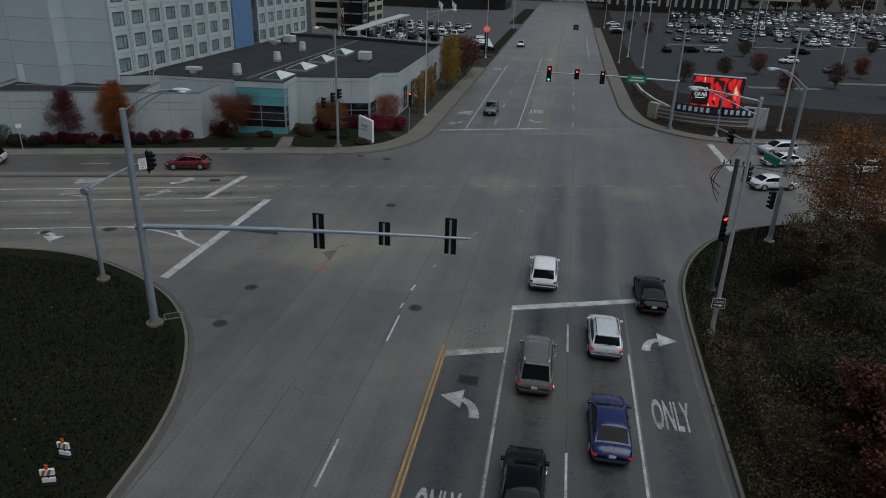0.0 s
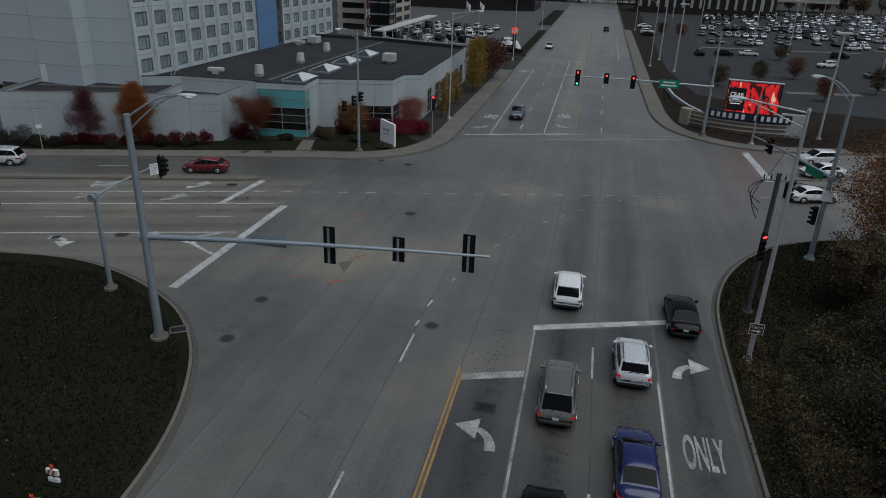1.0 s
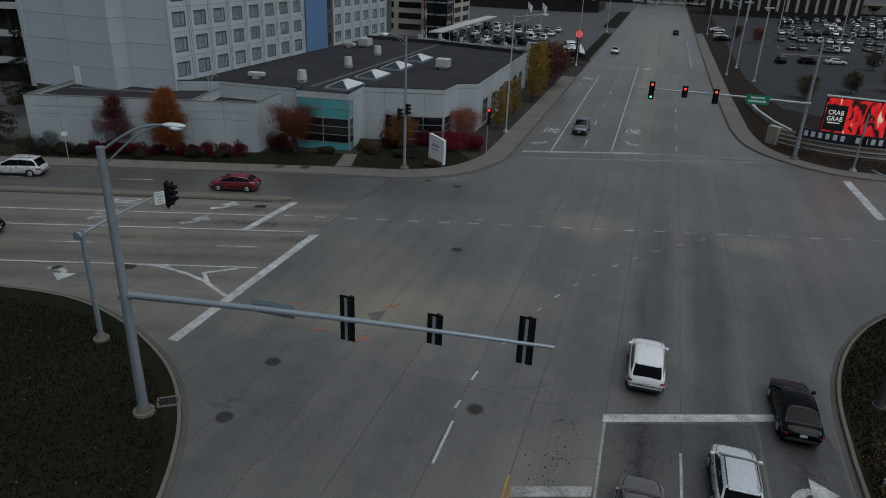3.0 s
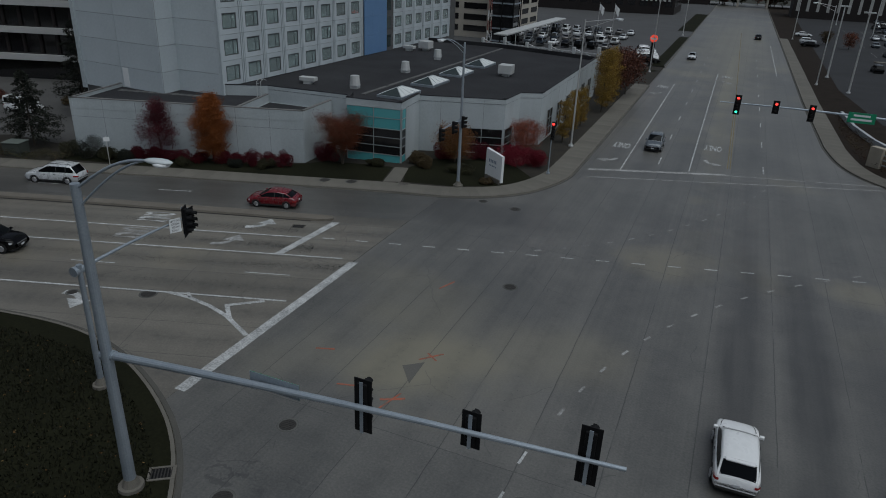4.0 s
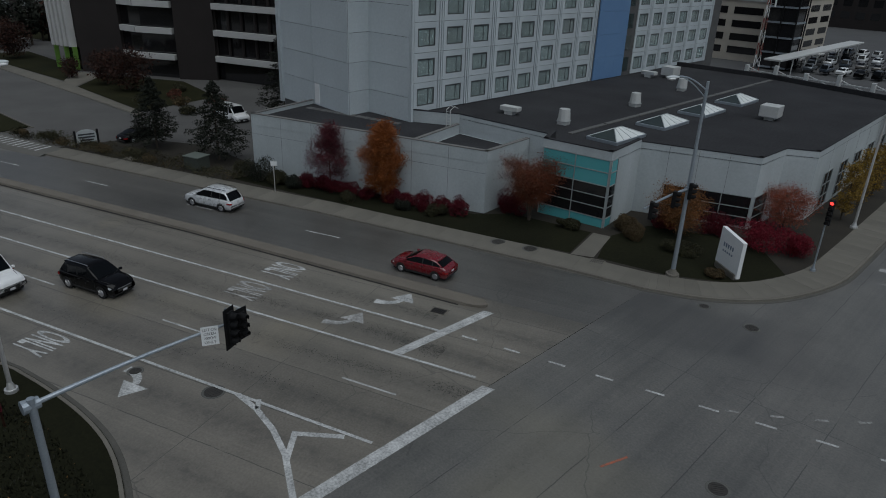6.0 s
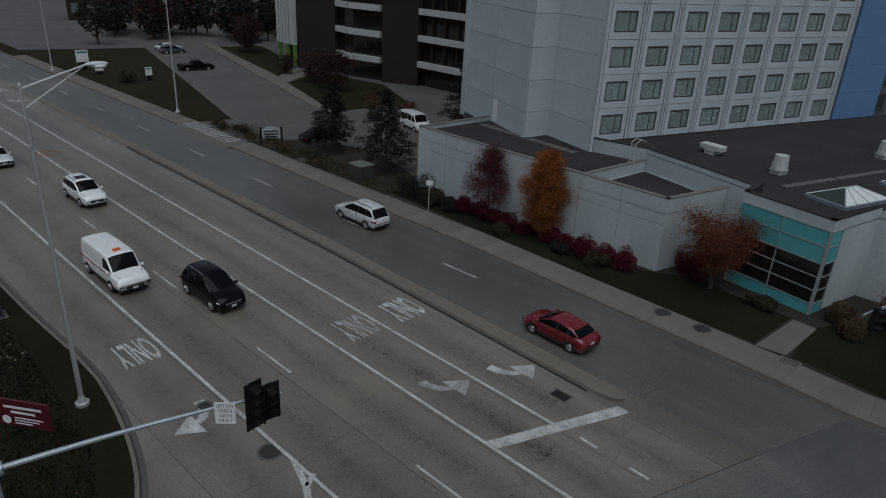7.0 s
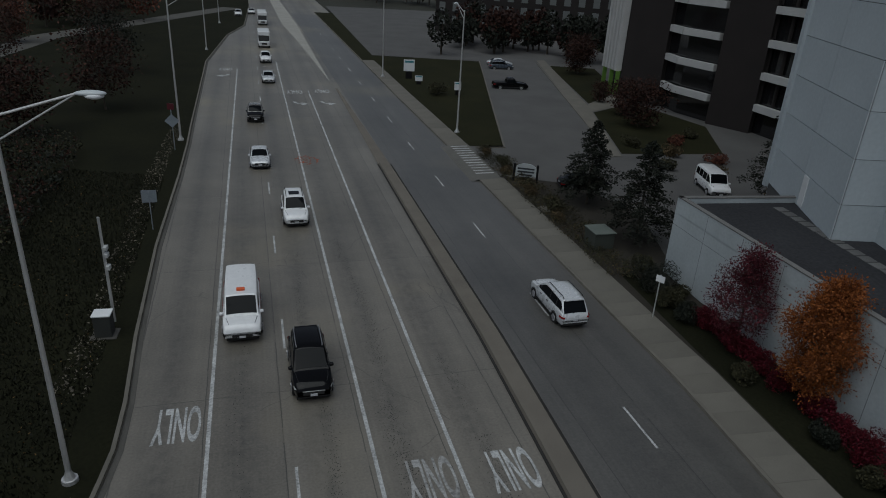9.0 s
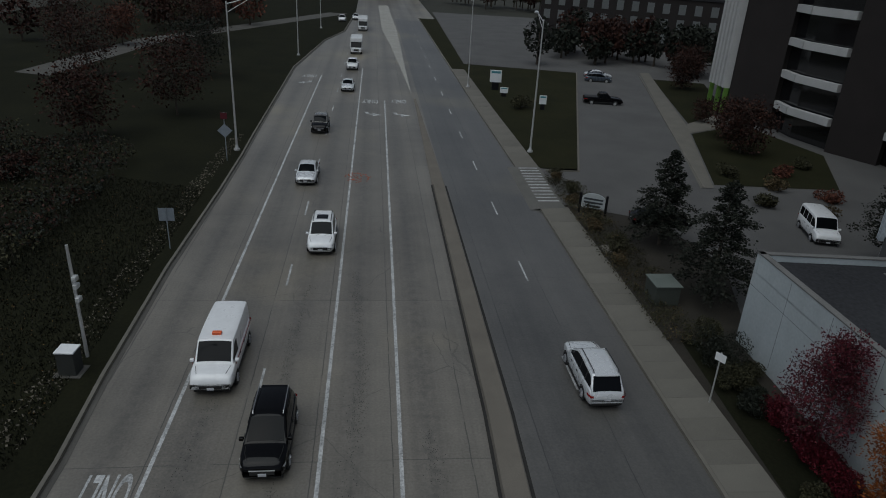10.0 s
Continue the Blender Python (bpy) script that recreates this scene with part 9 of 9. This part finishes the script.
# road bridge at the far end
e = empty("road_bridge", 0, 385, 0, 0, "dark road bridge across the end of the street", "bridge")
bm = bmesh.new()
box(bm, -90, -7, 5.2, 120, 7, 7.0, 0.1)
part("deck", bm, BEIGE, e)
for x in (-34, 30):
    bm = bmesh.new()
    box(bm, x - 12, -6.5, -0.5, x + 12, 6.5, 5.2)
    part("abutment", bm, OFFICE_DARK, e)
for x in (-8, 6):
    bm = bmesh.new()
    box(bm, x - 0.5, -6, -0.2, x + 0.5, 6, 5.2)
    part("pier", bm, BEIGE, e)
bm = bmesh.new()
box(bm, -90, -7.1, 7.0, 120, -6.8, 7.9)
part("railing", bm, GALV, e)

# car park surface beside the main road, its islands and low wall
bm = bmesh.new()
drape(bm, [(19, 90), (30, 82), (50, 79), (200, 130), (420, 200), (420, 380), (17, 380), (16, 120)], 0.15)
tagged(part("car_park", bm, PARKLOT), "dark asphalt car park with faint bay lines", "car park", kind="structure")
mark("bay_line", [bar((30 + i * 2.75, y + 0.16 * (i * 2.75)), (30 + i * 2.75, y + 11 + 0.16 * (i * 2.75)), 0.1) for y in (181, 205, 229, 253) for i in range(40)], PAINT_FADED, "faint white parking bay lines", 0.156)
for x, y, w in ((42, 100, 14), (62, 112, 18), (36, 172, 16), (62, 176, 20), (90, 190, 26)):
    bm = bmesh.new()
    box(bm, -w / 2, -1.0, 0, w / 2, 1.0, 0.16, 0.06)
    o = tagged(part("parking_island", bm, CURB), "pale kerbed island in the car park", "kerb island", "car park islands")
    o.matrix_basis = pose(x, y, 0.13, 0, 0, 12)
e = empty("garden_wall", 14.0, 76, 0.13, 0, "low pale stone wall beside the pavement", "wall")
bm = bmesh.new()
for a, b in (((0, 18), (0.6, 8)), ((0.6, 8), (2.0, 0)), ((2.0, 0), (3.6, -5))):
    d = (Vector(b) - Vector(a)).normalized() * 0.2
    prism(bm, [(a[0] - d.y, a[1] + d.x), (b[0] - d.y, b[1] + d.x), (b[0] + d.y, b[1] - d.x), (a[0] + d.y, a[1] - d.x)], -0.1, 0.7)
bmesh.ops.recalc_face_normals(bm, faces=bm.faces)
part("wall", bm, COPING, e)

# forecourt beyond the side drive: kerbs, grass strips, red disc sign, flags, posts
bm = bmesh.new()
drape(bm, [(-15.8, 122), (-19.0, 117), (-24.5, 115), (-24.5, 118), (-18.6, 123)], 0.17)
drape(bm, [(-15.9, 128.5), (-18.3, 128.5), (-18.9, 195), (-16.4, 195)], 0.17)
drape(bm, [(-16.6, 215), (-21.4, 215), (-22.2, 300), (-17.4, 300)], 0.17)
tagged(part("grass_strip", bm, GRASS), "narrow grass strip beside the road", "lawn", kind="structure")
kerb([(-15.6, 128), (-18.3, 400)][::-1])
e = empty("pylon_sign", -18.4, 127.5, 0.13, 0, "dark pylon with a glowing red round sign", "sign")
bm = bmesh.new()
box(bm, -0.35, -0.2, 0, 0.35, 0.2, 5.2, 0.03)
part("pylon", bm, BLACK, e)
bm = bmesh.new()
bmesh.ops.create_cone(bm, cap_ends=True, segments=24, radius1=0.75, radius2=0.75, depth=0.4, matrix=pose(0, -0.1, 5.6, 90, 0, 0))
part("disc", bm, glow("lit_red_disc", (1.0, 0.10, 0.06), 0.55), e)
bm = bmesh.new()
box(bm, -0.6, -0.34, 5.4, 0.6, -0.31, 5.75)
part("white_mark", bm, SIGN_WHITE, e)
for i, x in enumerate((-38, -34)):
    e = empty("flagpole", x, 168, 0.13, 0, "slim flagpole with a pale hanging flag", "flagpole", "flagpoles")
    bm = bmesh.new()
    tube(bm, (0, 0, -0.1), (0, 0, 9.5), 0.07, 0.04, 8)
    part("pole", bm, ALU, e)
    bm = bmesh.new()
    pv = None
    for j in range(9):
        cur = (bm.verts.new((0.05 + 0.16 * j, 0.12 * math.sin(j * 1.1), 9.3 - 0.14 * j)), bm.verts.new((0.05 + 0.13 * j, 0.12 * math.sin(j * 1.1), 7.9 - 0.22 * j)))
        if pv:
            bm.faces.new((pv[0], cur[0], cur[1], pv[1]))
        pv = cur
    part("flag", bm, SIGN_WHITE, e)
e = empty("walkway_canopy", -53.0, 160, 0.13, 0, "long pale flat canopy over a walkway by the car park", "canopy")
bm = bmesh.new()
box(bm, -1.6, -28, 3.1, 1.6, 28, 3.45, 0.05)
part("roof", bm, METAL_LIGHT, e)
for i in range(8):
    bm = bmesh.new()
    tube(bm, (0.9, -26.5 + 7.5 * i, -0.1), (0.9, -26.5 + 7.5 * i, 3.1), 0.12, 0.12, 8)
    part("post", bm, METAL_LIGHT, e)
e = empty("post_fence", -33, 97, 0.13, -8, "row of stout white posts with rails behind the annex", "fence")
for i in range(6):
    bm = bmesh.new()
    box(bm, -12.5 + i * 4.4, -0.25, 0, -12 + i * 4.4, 0.25, 6.6 if i % 2 else 6.2, 0.03)
    part("post", bm, METAL_LIGHT, e)
for i in range(5):
    bm = bmesh.new()
    x = -12.25 + i * 4.4
    tube(bm, (x, 0, 6.0), (x + 4.4, 0, 4.6), 0.07, 0.07, 6)
    part("brace", bm, METAL_LIGHT, e)
for z in (4.6, 5.4):
    bm = bmesh.new()
    box(bm, -12.4, -0.08, z, 10, 0.08, z + 0.14)
    part("rail", bm, METAL_LIGHT, e)
# park path on the far bank
bm = bmesh.new()
drape(bm, finer([(-110, -66), (-150, -74), (-230, -66)], 20) + finer([(-230, -60), (-150, -68), (-110, -60)], 20), 0.16)
tagged(part("park_path", bm, GUTTER), "pale park path across the grass", "path", kind="structure")

# lattice mast beyond the annex
e = empty("lattice_mast", -54.5, 128, 0.13, 0, "slim red and white banded lattice mast behind the annex", "mast")
MAST_RED = surface("mast_red", (0.16, 0.03, 0.025), (0.24, 0.05, 0.04), 2, 0.6)
for k in range(7):
    bm = bmesh.new()
    z0, z1 = k * 2.2, k * 2.2 + 2.2
    w0, w1 = 0.75 - 0.07 * k, 0.75 - 0.07 * (k + 1)
    legs = [(math.cos(q), math.sin(q)) for q in (0.3, 2.39, 4.49)]
    for i, (cx, cy) in enumerate(legs):
        nx, ny = legs[(i + 1) % 3]
        tube(bm, (cx * w0, cy * w0, z0), (cx * w1, cy * w1, z1), 0.05, 0.05, 6)
        tube(bm, (cx * w0, cy * w0, z0), (nx * w1, ny * w1, z1), 0.03, 0.03, 5)
        tube(bm, (nx * w0, ny * w0, z0), (cx * w1, cy * w1, z1), 0.03, 0.03, 5)
    part("mast_section", bm, SIGN_WHITE if k % 2 else MAST_RED, e)
for i in range(4):
    bm = bmesh.new()
    a = i * 1.57 + 0.4
    tube(bm, (0.2 * math.cos(a), 0.2 * math.sin(a), 13.2 + 0.5 * i), (1.2 * math.cos(a), 1.2 * math.sin(a), 13.6 + 0.5 * i), 0.03, 0.02, 5)
    box(bm, 1.2 * math.cos(a) - 0.12, 1.2 * math.sin(a) - 0.12, 12.9 + 0.5 * i, 1.2 * math.cos(a) + 0.12, 1.2 * math.sin(a) + 0.12, 14.3 + 0.5 * i)
    part("antenna", bm, SIGN_WHITE, e)
